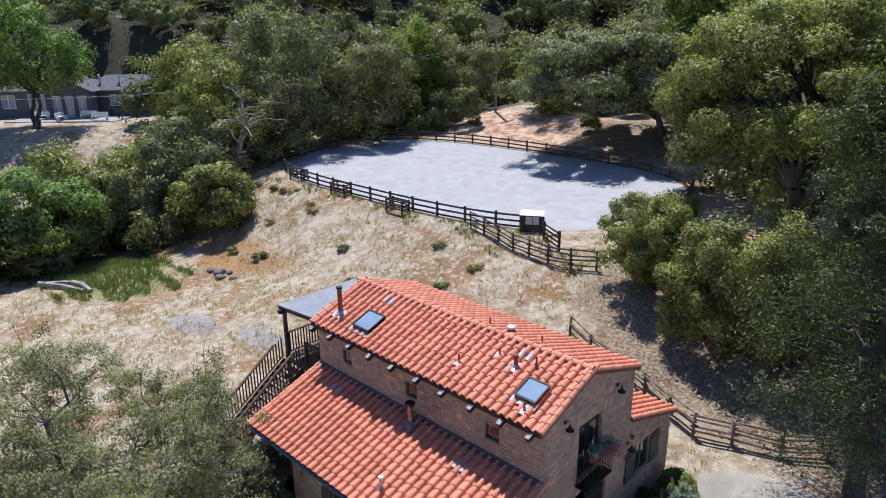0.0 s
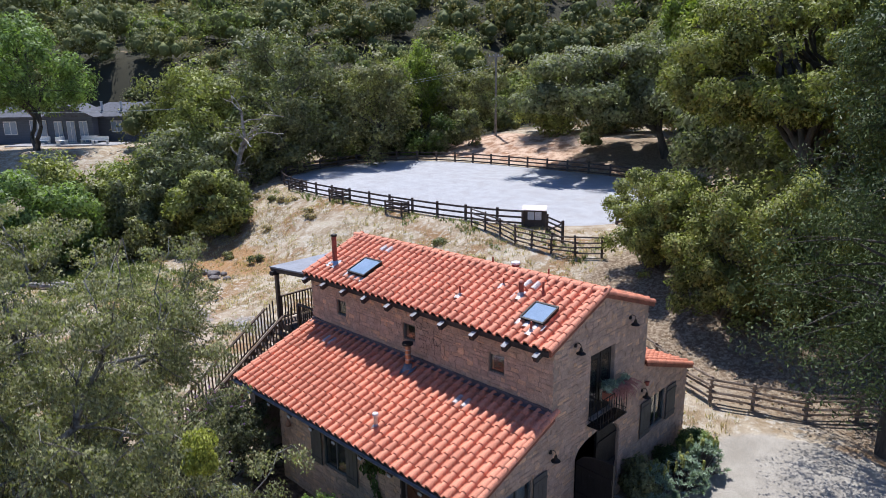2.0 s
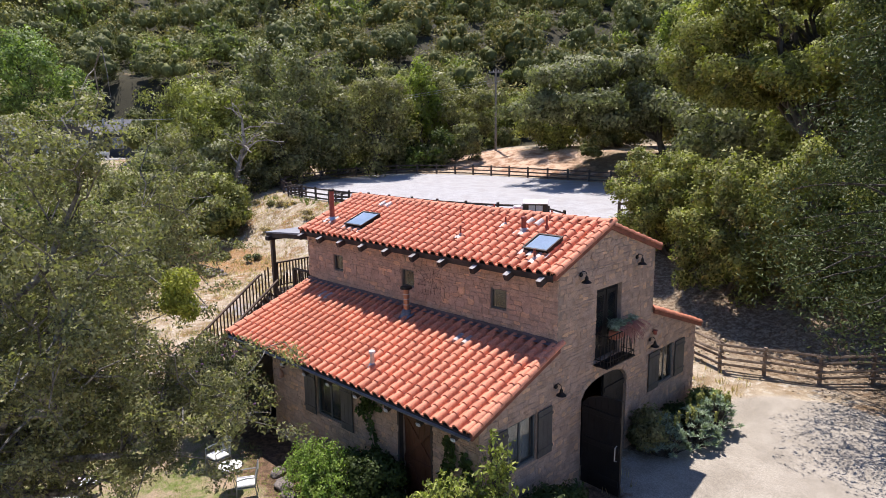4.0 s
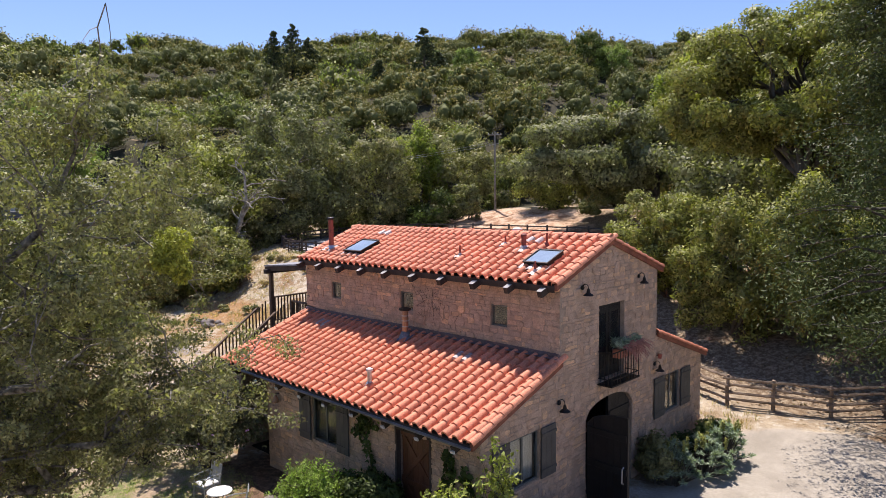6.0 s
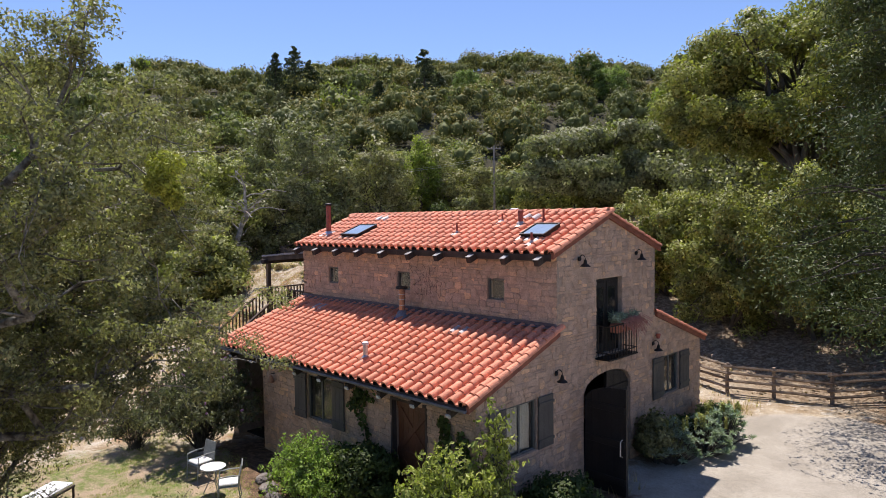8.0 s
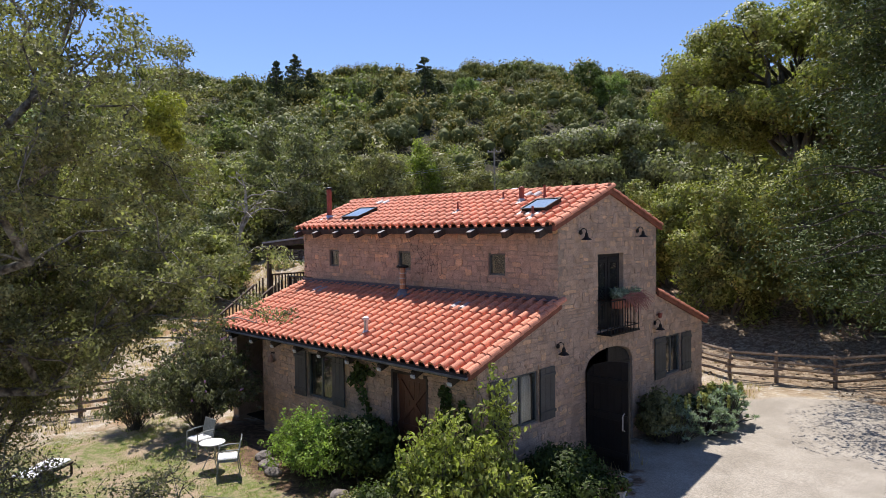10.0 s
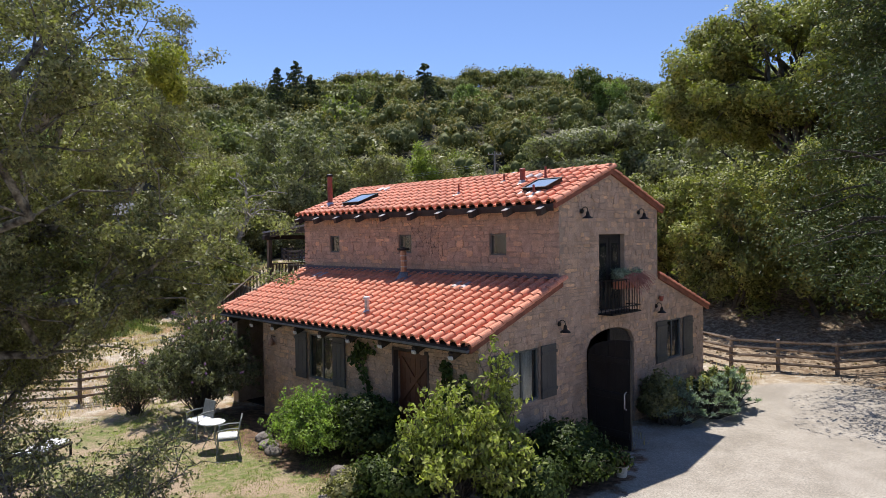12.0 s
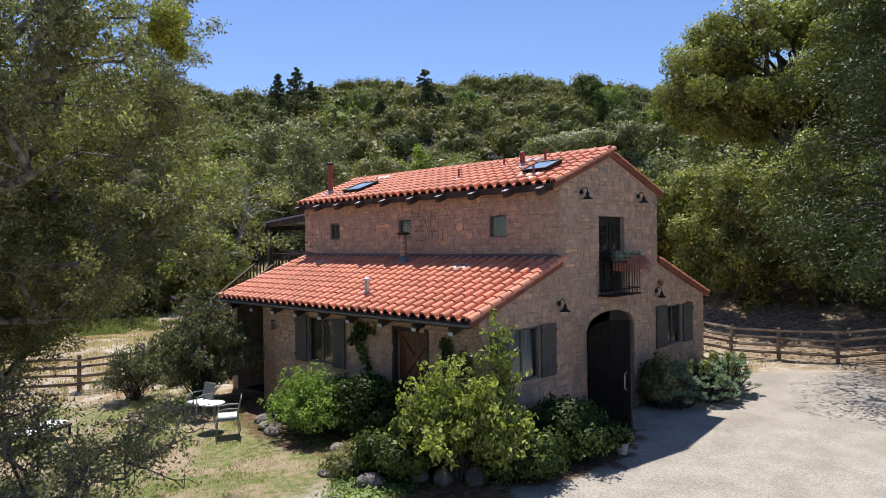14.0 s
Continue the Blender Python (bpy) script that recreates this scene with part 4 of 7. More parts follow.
def stones(owner, a0, a1, bottom, top, holes, lay, seed, near, most=300, arch=None):
    """Rubble courses over a wall face; near(a, z): how close to the yard's corner a stone lies. Those first are pieces, the rest one mesh."""
    rng = random.Random(seed)
    quads = []
    z = bottom
    while z < 6:
        h = rng.choice((0.05, 0.065, 0.08, 0.09, 0.10, 0.12))
        a = a0 - rng.uniform(0, 0.15)
        while a < a1:
            w = rng.uniform(0.07, 0.26) if rng.random() < 0.85 else rng.uniform(0.24, 0.36)
            l, r, b, t = max(a, a0), min(a + w, a1), z, z + h
            if rng.random() < 0.16:
                t += h * rng.uniform(0.3, 1.0)
            for hole in holes:
                for _ in range(2):
                    hd = max(head(hole, min(max(l, hole[0]), hole[1])), head(hole, min(max(r, hole[0]), hole[1])), head(hole, min(max((l + r) / 2, hole[0]), hole[1])))
                    pad = 0.14 if callable(hole[3]) else 0.008
                    if l < hole[1] + 0.008 and r > hole[0] - 0.008 and b < hd + pad and t > hole[2] - 0.008:
                        if r > hole[0] and l < hole[0] - 0.04:
                            r = hole[0] - 0.008
                        elif l < hole[1] and r > hole[1] + 0.04:
                            l = hole[1] + 0.008
                        elif t > hd + pad + 0.04 and b > hole[2]:
                            b = hd + pad
                        elif b < hole[2] - 0.04:
                            t = hole[2] - 0.008
                        else:
                            r = l
            lim = min(top(l + 1e-4), top(r - 1e-4)) - 0.005 if r > l else 0
            if r - l > 0.035 and lim - b > 0.03:
                t = min(t, lim)
                g = 0.004
                j = lambda s: rng.uniform(-s, s)
                s = min(0.022, (t - b) * 0.24)
                quads.append([(l + g + j(s), b + g + j(s)), (r - g + j(s), b + g + j(s)), (r - g + j(s), t - g + j(s)), (l + g + j(s), t - g + j(s))])
            a += w
        z += h
    if arch:
        y0, hw, spring, rise = arch
        for k in range(17):
            ring = []
            for da, rr in ((0.06, 0.012), (0.94, 0.012), (0.94, 0.135), (0.06, 0.135)):
                ang = math.pi * (1 - (k + da) / 17)
                ring.append((y0 + (hw + rr) * math.cos(ang), spring + (rise + rr) * math.sin(ang)))
            quads.append(ring[::-1])
    quads.sort(key=lambda q: near(q[0][0], q[0][1]))
    vs, fs = [], []
    for n, q in enumerate(quads):
        d = rng.uniform(0.004, 0.014)
        c = (sum(p[0] for p in q) / 4, sum(p[1] for p in q) / 4)
        w = math.hypot(q[1][0] - q[0][0], q[2][1] - q[1][1])
        if n % 23 == 7:
            d += 0.012
            q = [(c[0] + (p[0] - c[0]) * 0.9, c[1] + (p[1] - c[1]) * 1.5) for p in q]
        short = min(abs(q[1][0] - q[0][0]), abs(q[2][1] - q[1][1]))
        cut = []
        for i in range(4):
            for e in (q[i - 1], q[(i + 1) % 4]):
                r = rng.uniform(0.12, 0.36) * short / (math.hypot(e[0] - q[i][0], e[1] - q[i][1]) + 1e-6)
                cut.append((q[i][0] + (e[0] - q[i][0]) * r, q[i][1] + (e[1] - q[i][1]) * r))
        q = cut
        k = 1 - min(0.25, 0.022 / max(0.05, w))
        pts = [lay(p[0], p[1], 0.004) for p in q] + [lay(p[0], p[1], -d * 0.65) for p in q] + [lay(c[0] + (p[0] - c[0]) * k, c[1] + (p[1] - c[1]) * k, -d - rng.uniform(0, 0.006)) for p in q]
        faces = [(16, 17, 18, 19), (16, 19, 20, 23), (20, 21, 22, 23)] + [(i + o, (i + 1) % 8 + o, (i + 1) % 8 + 8 + o, i + 8 + o) for o in (0, 8) for i in range(8)]
        if n < most:
            me = mesh_from("stone", pts, faces, [M_STONE])
            ob = new("stone", me)
            ob.parent = owner
        else:
            o = len(vs)
            vs += pts
            fs += [tuple(i + o for i in f) for f in faces]
    if vs:
        ob = part("stonework", mesh_from("stonework", vs, fs, [M_STONES]), None, owner)
        tagged(ob, kind="stuff")


lay_gable = lambda a, z, d: (GX - d, a, z)
lay_upper = lambda a, z, d: (a, d, z)
lay_front = lambda a, z, d: (a, FRONT_Y + d, z)
WALLS = [
    (wall("wall", FRONT_Y, 6.70, -0.35, gable_top, GABLE_HOLES, lay_gable, WALL_T, (0, RIDGE_Y, BACK_Y0)), (FRONT_Y, 6.70, -0.2, gable_top, GABLE_HOLES, lay_gable, 1, lambda a, z: abs(a + 0.5) + abs(z - 1.8) * 1.2, 300, (1.94, 0.985, 1.79, 0.34))),
    (wall("wall", -8.9, GX - WALL_T, 2.9, lambda a: 4.84, UPPER_HOLES, lay_upper, WALL_T), (-8.9, GX, 3.25, lambda a: 4.80, UPPER_HOLES, lay_upper, 2, lambda a, z: -a, 300, None)),
    (wall("wall", -7.11, GX - WALL_T, -0.35, lambda a: 2.36, FRONT_HOLES, lay_front, WALL_T), (-7.11, GX, -0.2, lambda a: 2.33, FRONT_HOLES, lay_front, 3, lambda a, z: -a, 300, None)),
]
# the far end, the back and the porch corner
part("wall", box(-8.9, -8.58, 0, BACK_Y0, -0.3, 4.62), M_MORTAR, house)
part("wall", box(-8.9, -8.58, BACK_Y0, 6.38, -0.3, 2.3), M_MORTAR, house)
part("wall", box(-8.58, GX - WALL_T, BACK_Y0 - 0.32, BACK_Y0, 2.6, 4.76), M_MORTAR, house)
part("wall", box(-8.58, GX - WALL_T, 6.38, 6.70, -0.3, 2.22), M_MORTAR, house)
part("wall", box(-8.9, -7.4, -0.3, 0.0, -0.3, 3.1), M_MORTAR, house)
part("wall", box(-7.11, -6.79, FRONT_Y + WALL_T, -0.3, -0.3, 2.3), M_MORTAR, house)
# added end wall, hidden by the bush, to keep the porch recess dark
part("wall", box(-8.9, -8.62, FRONT_Y + 0.12, -0.302, -0.3, 2.32), M_MORTAR, house)
wall("wall", 0.0, BACK_Y0, 4.62, gable_top, [], lambda a, z, d: (-8.9 + d, a, z), WALL_T, (RIDGE_Y,))
# inner floors in the same near-black room shade
part("floor_slab", box(-8.55, -0.42, -2.1, 6.3, 2.20, 2.30), M_ROOM_SHADE, house)
part("floor_slab", box(-8.9, -0.42, -2.1, 6.3, -0.2, -0.10), M_ROOM_SHADE, house)


def slope(name, y0, z0, y1, z1, x0, x1, thick=0.07):
    """A roof deck from its eave (y0, z0) up to (y1, z1)."""
    bm = bmesh.new()
    a = [bm.verts.new((x, y, z - t)) for t in (0, thick) for x, y, z in ((x0, y0, z0), (x1, y0, z0), (x1, y1, z1), (x0, y1, z1))]
    for f in ((0, 1, 2, 3), (7, 6, 5, 4), (0, 4, 5, 1), (1, 5, 6, 2), (2, 6, 7, 3), (3, 7, 4, 0)):
        bm.faces.new([a[i] for i in f])
    return part(name, bm, M_TIMBER, house)


ROOFS = [
    (slope("roof", EAVE_Y, EAVE_Z, RIDGE_Y, RIDGE_Z, ROOF_X0, ROOF_X1), EAVE_Y, EAVE_Z, RIDGE_Y, RIDGE_Z, 1),
    (slope("roof", REAR_Y, REAR_Z, RIDGE_Y + 0.01, RIDGE_Z - 0.002, ROOF_X0, ROOF_X1), REAR_Y, REAR_Z, RIDGE_Y, RIDGE_Z, -1),
    (slope("roof", LOW_Y, LOW_Z, -0.01, LOW_TOP, ROOF_X0, ROOF_X1), LOW_Y, LOW_Z, -0.01, LOW_TOP, 1),
    (slope("roof", BACK_Y, BACK_Z, BACK_Y0 + 0.01, BACK_Z0, ROOF_X0, ROOF_X1), BACK_Y, BACK_Z, BACK_Y0 + 0.01, BACK_Z0, -1),
]
ALONG, COURSE = 0.254, 0.298


def tile_mesh(material_used, name="roof_tile"):
    """An S-shaped clay tile: a shallow pan and a round barrel, with a lip at its lower end. x across, y up the slope."""
    prof = [(0.0, 0.020), (0.025, 0.004), (0.07, 0.0), (0.11, 0.010)]
    for k in range(8):
        a = math.pi * (1 - k / 7)
        prof.append((0.214 + 0.099 * math.cos(a), 0.020 + 0.082 * math.sin(a)))
    n = len(prof)
    vs = [(x, -0.012, z + 0.036) for x, z in prof] + [(x, 0.335, z + 0.006) for x, z in prof] + [(x, -0.012, max(z - 0.004, 0.0)) for x, z in prof] + [(x, -0.012, z + 0.036) for x, z in prof]
    fs = [(i, i + 1, n + i + 1, n + i) for i in range(n - 1)] + [(2 * n + i, 2 * n + i + 1, 3 * n + i + 1, 3 * n + i) for i in range(n - 1)]
    return mesh_from(name, vs, fs, [material_used], smooth=True)


# timber under the eaves
for x in (-0.30, -1.15, -2.10, -3.10, -4.05, -5.05, -6.0, -6.92, -7.85, -8.74):
    m = Matrix.Translation((x, -0.03, 4.80)) @ pose(0, 0, 0, 20.5)
    r = part("rafter", box(-0.06, 0.06, -0.40, 0.3, -0.11, 0.03, 0.008, m), M_TIMBER, house)
    part("cap", box(-0.062, 0.062, -0.406, -0.24, 0.028, 0.036, 0.002, m), M_CAP, r, "pale metal cap on the rafter tail")
for x in (-0.48, -1.41, -2.37, -3.38, -4.36, -5.29, -6.24, -7.19, -8.2):
    m = Matrix.Translation((x, FRONT_Y, LOW_Z + (FRONT_Y - LOW_Y) * 0.354 - 0.15)) @ pose(0, 0, 0, 20.6)
    r = part("rafter", box(-0.05, 0.05, -0.30, 0.25, -0.10, 0.04, 0.008, m), M_TIMBER, house)
    part("cap", box(-0.05, 0.05, -0.335, -0.302, -0.085, -0.02, 0.004, m), M_PALE, r, "pale bracket end under the gutter")
part("fascia", box(ROOF_X0 + 0.02, ROOF_X1 - 0.03, EAVE_Y + 0.02, EAVE_Y + 0.05, EAVE_Z - 0.135, EAVE_Z - 0.02, 0.004), M_TIMBER, house)
part("fascia", box(ROOF_X0 + 0.02, ROOF_X1 - 0.03, LOW_Y + 0.02, LOW_Y + 0.05, LOW_Z - 0.11, LOW_Z - 0.02, 0.004), M_TIMBER, house)
bm = bmesh.new()
for side in (0, 1):
    rr = 0.055 - 0.006 * side
    ring = [[bm.verts.new((x, LOW_Y - 0.045 + rr * math.cos(a), LOW_Z - 0.025 + rr * math.sin(a))) for a in [math.pi * (1 + k / 8) for k in range(9)]] for x in (ROOF_X0, ROOF_X1 + 0.02)]
    for k in range(8):
        bm.faces.new((ring[0][k], ring[0][k + 1], ring[1][k + 1], ring[1][k]))
    for q in ring:
        if side:
            bm.faces.new(q)
part("gutter", bm, M_LEAD, house, "dark half-round metal gutter")
# rakes and the flashing along the upper wall
M_RAKE = material("red_brown_rake", (0.30, 0.105, 0.06), (0.18, 0.065, 0.04), scale=4, fine=30, rough=0.75, bump=0.2)
for y0, z0, y1, z1 in ((EAVE_Y, EAVE_Z, RIDGE_Y, RIDGE_Z), (REAR_Y, REAR_Z, RIDGE_Y, RIDGE_Z), (LOW_Y, LOW_Z, 0, LOW_TOP), (BACK_Y, BACK_Z, BACK_Y0, BACK_Z0)):
    for x0 in (GX + 0.018, ROOF_X0 - 0.03):
        bm = bmesh.new()
        a = [bm.verts.new((x, y, z + dz)) for x in (x0, x0 + 0.06) for y, z, dz in ((y0, z0, -0.09), (y1, z1, -0.09), (y1, z1, 0.035), (y0, z0, 0.035))]
        for f in ((0, 1, 2, 3), (7, 6, 5, 4), (0, 4, 5, 1), (1, 5, 6, 2), (2, 6, 7, 3), (3, 7, 4, 0)):
            bm.faces.new([a[i] for i in f])
        part("rake_board", bm, M_RAKE, house, "red-brown rake trim at the roof's edge")
bm = box(-8.92, GX, -0.05, -0.003, LOW_TOP + 0.035, LOW_TOP + 0.15, 0.006)
box_into(bm, -8.92, GX, -0.16, -0.045, LOW_TOP + 0.055, LOW_TOP + 0.07, 0.003, Matrix.Translation((0, 0, 0)))
M_FLASH = material("brown_flashing", (0.15, 0.105, 0.105), (0.11, 0.075, 0.075), scale=4, fine=30, rough=0.6, bump=0.2)
part("flashing", bm, M_FLASH, house, "dull brown flashing along the wall")


def window(a0, a1, z0, z1, face, curtain=False, mullion=True):
    """A sash in the wall's thickness; face: 'x' for the gable, 'y' for the front walls with their plane."""
    axis, plane = face
    def lay(m0, m1, d0, d1, b, t, bevel=0.004):
        if axis == "x":
            return box(plane - d1, plane - d0, m0, m1, b, t, bevel)
        return box(m0, m1, plane + d0, plane + d1, b, t, bevel)
    w = part("window", lay(a0 - 0.012, a1 + 0.012, 0.03, 0.10, z0 - 0.012, z0 + 0.035), M_FRAME, house)
    part("frame", lay(a0 - 0.012, a1 + 0.012, 0.03, 0.10, z1 - 0.04, z1 + 0.012), M_FRAME, w)
    part("frame", lay(a0 - 0.012, a0 + 0.035, 0.031, 0.101, z0 + 0.035, z1 - 0.04), M_FRAME, w)
    part("frame", lay(a1 - 0.035, a1 + 0.012, 0.031, 0.101, z0 + 0.035, z1 - 0.04), M_FRAME, w)
    g = part("pane", lay(a0 + 0.03, a1 - 0.03, 0.060, 0.066, z0 + 0.03, z1 - 0.035, 0), M_GLASS, w)
    g.visible_shadow = False
    if mullion:
        m = (a0 + a1) / 2
        part("mullion", lay(m - 0.025, m + 0.025, 0.045, 0.09, z0 + 0.03, z1 - 0.035), M_FRAME, w)
    # added panel: near-black in place of the unlit room behind the pane
    if not curtain:
        part("blind", lay(a0 - 0.03, a1 + 0.03, 0.20, 0.21, z0 - 0.03, z1 + 0.03, 0), M_ROOM_SHADE, w, "near-black panel standing in for the unlit room behind the pane")
    if curtain:
        n = 24
        bm = bmesh.new()
        rows = []
        for z in (z0 - 0.02, z1 + 0.02):
            rows.append([bm.verts.new((plane - 0.17 + 0.018 * math.sin(k * 2.3), a0 - 0.03 + (a1 - a0 + 0.06) * k / n, z)) for k in range(n + 1)])
        for k in range(n):
            bm.faces.new((rows[0][k], rows[0][k + 1], rows[1][k + 1], rows[1][k]))
        part("curtain", bm, M_CURTAIN, w, "pale gathered curtain")
    if axis == "x":
        part("sill", lay(a0 - 0.03, a1 + 0.03, -0.035, 0.03, z0 - 0.05, z0 - 0.012), M_STONE, w)
    return w


def shutter(a0, a1, z0, z1, face, tilt=0.0):
    """A ledged plank shutter folded back against the wall."""
    axis, plane = face
    planks = 3
    w = (a1 - a0) / planks
    m = Matrix.Translation((plane + 0.032, 0, 0)) if axis == "x" else Matrix.Translation((0, plane - 0.032, 0))
    def slab(l, r, b, t, d0, d1):
        if axis == "x":
            return box(d0, d1, l, r, b, t, 0.004, m)
        return box(l, r, -d1, -d0, b, t, 0.004, m)
    holder = part("shutter", slab(a0, a1, z0, z1, 0.0, 0.012), M_SHUTTER, house, "grey-brown plank shutter")
    for k in range(planks):
        part("plank", slab(a0 + k * w + 0.002, a0 + (k + 1) * w - 0.002, z0, z1, 0.0125, 0.03), M_SHUTTER, holder)
    for z in (z0 + 0.12, z1 - 0.17):
        part("ledge", slab(a0 - 0.01, a1 + 0.01, z, z + 0.06, 0.0305, 0.05), M_SHUTTER, holder)
    return holder


GABLE, UPPER, FRONT = ("x", GX), ("y", 0.0), ("y", FRONT_Y)
for h in UPPER_HOLES:
    window(*h, UPPER, mullion=False)
window(-1.66, -0.72, 1.07, 2.05, GABLE, curtain=True)
window(4.50, 5.38, 1.06, 2.03, GABLE)
window(-5.17, -4.22, 1.05, 2.04, FRONT)
shutter(-0.70, -0.22, 1.06, 2.07, GABLE)
shutter(-2.16, -1.68, 1.06, 2.07, GABLE)
shutter(3.95, 4.485, 1.05, 2.06, GABLE)
shutter(5.395, 5.93, 1.05, 2.03, GABLE)
shutter(-5.63, -5.19, 1.02, 2.06, FRONT)
shutter(-4.20, -3.78, 1.02, 2.06, FRONT)


def plank_leaf(x_hinge, y_hinge, width, z0, z1, rise, turn, mirror=1, planks=6):
    """A carriage-door leaf of boards whose head climbs towards its free edge. turn: degrees from the wall's line."""
    m = pose(x_hinge, y_hinge, 0, 0, 0, turn)
    leaf = None
    for k in range(planks):
        l, r = width * k / planks + 0.003, width * (k + 1) / planks - 0.003
        zl, zr = (z1 + rise * math.sqrt(max(0, 1 - (1 - q / width) ** 2)) for q in (l, r))
        bm = bmesh.new()
        ring = [(l, z0), (r, z0), (r, zr), (l, zl)]
        a = [bm.verts.new(m @ Vector((-0.03 * mirror, q, z))) for q, z in ring]
        b = [bm.verts.new(m @ Vector((0.03 * mirror, q, z))) for q, z in ring]
        bm.faces.new(a)
        bm.faces.new(b[::-1])
        for i in range(4):
            bm.faces.new((a[i], b[i], b[(i + 1) % 4], a[(i + 1) % 4]))
        if leaf is None:
            leaf = part("door", bm, M_BLACKDOOR, house, "black-stained plank carriage door leaf")
        else:
            part("plank", bm, M_BLACKDOOR, leaf)
    for z in (z0 + 0.22, z0 + 0.98, z1 - 0.16):
        for sd in (-1, 1):
            part("ledge", box(sd * 0.045 - 0.015, sd * 0.045 + 0.015, 0.02, width - 0.02, z, z + 0.13, 0.006, m), M_BLACKDOOR, leaf)
    for sd in (-1, 1):
        bm = bmesh.new()
        q = width - 0.09
        tube_into(bm, [m @ Vector(p) for p in ((sd * 0.03, q, 0.70), (sd * 0.10, q, 0.73), (sd * 0.10, q, 1.02), (sd * 0.03, q, 1.05))], [0.014] * 4, 6)
        part("handle", bm, M_ZINC, leaf, "long pale metal pull handle")
    return leaf


plank_leaf(GX + 0.04, 0.97, 0.99, -0.10, 1.74, 0.34, -93)
plank_leaf(GX - 0.10, 2.91, 0.92, -0.10, 1.76, 0.34, 180)
# added near-black sheet for the shade inside the carriage doorway
part("back_wall", box(-2.2, -2.1, 0.2, 3.4, -0.1, 2.3), M_ROOM_SHADE, house)
# the upper double door behind the balcony
d = part("balcony_door", box(GX - 0.16, GX - 0.10, 1.46, 2.53, 2.53, 4.17, 0.004), M_BLACKDOOR, house, "dark double door with narrow panes")
for y0, y1 in ((1.52, 1.965), (2.025, 2.47)):
    part("pane", box(GX - 0.104, GX - 0.092, y0 + 0.06, y1 - 0.06, 2.75, 4.0, 0), M_GLASS, d).visible_shadow = False
    for z in (2.60, 3.98):
        part("rail", box(GX - 0.10, GX - 0.085, y0, y1, z, z + 0.10, 0.003), M_BLACKDOOR, d)
    for y in (y0, y1 - 0.07):
        part("stile", box(GX - 0.10, GX - 0.084, y, y + 0.07, 2.6, 4.10, 0.003), M_BLACKDOOR, d)
part("lintel", box(GX - 0.08, GX + 0.012, 1.40, 2.59, 4.18, 4.27, 0.01), M_STONE, house)
# front plank door with crossed braces
d = part("front_door", box(-2.26, -1.35, FRONT_Y + 0.14, FRONT_Y + 0.18, -0.1, 1.99, 0.004), M_REDWOOD, house, "red-brown plank door with crossed braces")
for k in range(6):
    x = -2.24 + k * 0.147
    part("plank", box(x, x + 0.143, FRONT_Y + 0.125, FRONT_Y + 0.14, -0.1, 1.98, 0.004), M_REDWOOD, d)
for z0, z1 in ((0.0, 0.95), (0.95, 1.9)):
    for sd in (1, -1):
        ang = math.atan2(z1 - z0 - 0.1, 0.8) * sd
        part("brace", box(-0.60, 0.60, -0.012, 0.012, -0.045, 0.045, 0.004, Matrix.Translation((-1.805, FRONT_Y + 0.113 - 0.002 * sd, (z0 + z1) / 2)) @ Matrix.Rotation(-ang, 4, "Y")), M_REDWOOD, d)
for z in (-0.05, 0.90, 1.86):
    part("ledge", box(-2.25, -1.36, FRONT_Y + 0.095, FRONT_Y + 0.12, z, z + 0.10, 0.004), M_REDWOOD, d)
for x0, x1, z0, z1 in ((-2.32, -2.265, -0.1, 2.05), (-1.345, -1.29, -0.1, 2.05), (-2.265, -1.345, 1.995, 2.05)):
    part("door_frame", box(x0, x1, FRONT_Y - 0.02, FRONT_Y + 0.1, z0, z1, 0.005), M_TIMBER, d)


def skylight(x, y, w, l):
    z = EAVE_Z + (y - EAVE_Y) * 0.3744 + 0.02
    m = Matrix.Translation((x, y, z)) @ pose(0, 0, 0, 20.5)
    s = part("skylight", box(-w / 2, w / 2, -l / 2, l / 2, 0, 0.155, 0.008, m), M_IRON, house, "raised skylight in a dark metal kerb")
    part("pane", box(-w / 2 + 0.035, w / 2 - 0.035, -l / 2 + 0.035, l / 2 - 0.035, 0.15, 0.162, 0.003, m), M_SKY_REFLECT, s, "opaque glass with the reflected sky's blue-grey in its colour")
    for q in (-1, 1):
        part("cover", box(-w / 2 - 0.01, w / 2 + 0.01, q * l / 2 - 0.03, q * l / 2 + 0.02, 0.156, 0.178, 0.004, m), M_IRON, s)
        part("cover", box(q * w / 2 - 0.025, q * w / 2 + 0.015, -l / 2 + 0.02, l / 2 - 0.02, 0.156, 0.177, 0.004, m), M_IRON, s)
    bm = bmesh.new()
    n = 12
    rows = [[bm.verts.new(m @ Vector((-w / 2 - 0.08 + (w + 0.16) * k / n, yy, zz + 0.028 * math.sin(k * 1.7)))) for k in range(n + 1)] for yy, zz in ((-l / 2 + 0.02, 0.09), (-l / 2 - 0.07, 0.085), (-l / 2 - 0.17, 0.075))]
    for a, b in zip(rows, rows[1:]):
        for k in range(n):
            bm.faces.new((a[k], a[k + 1], b[k + 1], b[k]))
    part("apron", bm, M_FLASHING, s, "crinkled pale flashing apron", smooth=True)


skylight(-6.93, 0.55, 0.72, 0.72)
skylight(-0.90, 0.63, 0.62, 0.62)


def roof_z(y):
    return EAVE_Z + (y - EAVE_Y) * 0.3744 if y > -0.2 else LOW_Z + (y - LOW_Y) * 0.354


def back_z(y):
    return RIDGE_Z - (y - RIDGE_Y) * 0.343


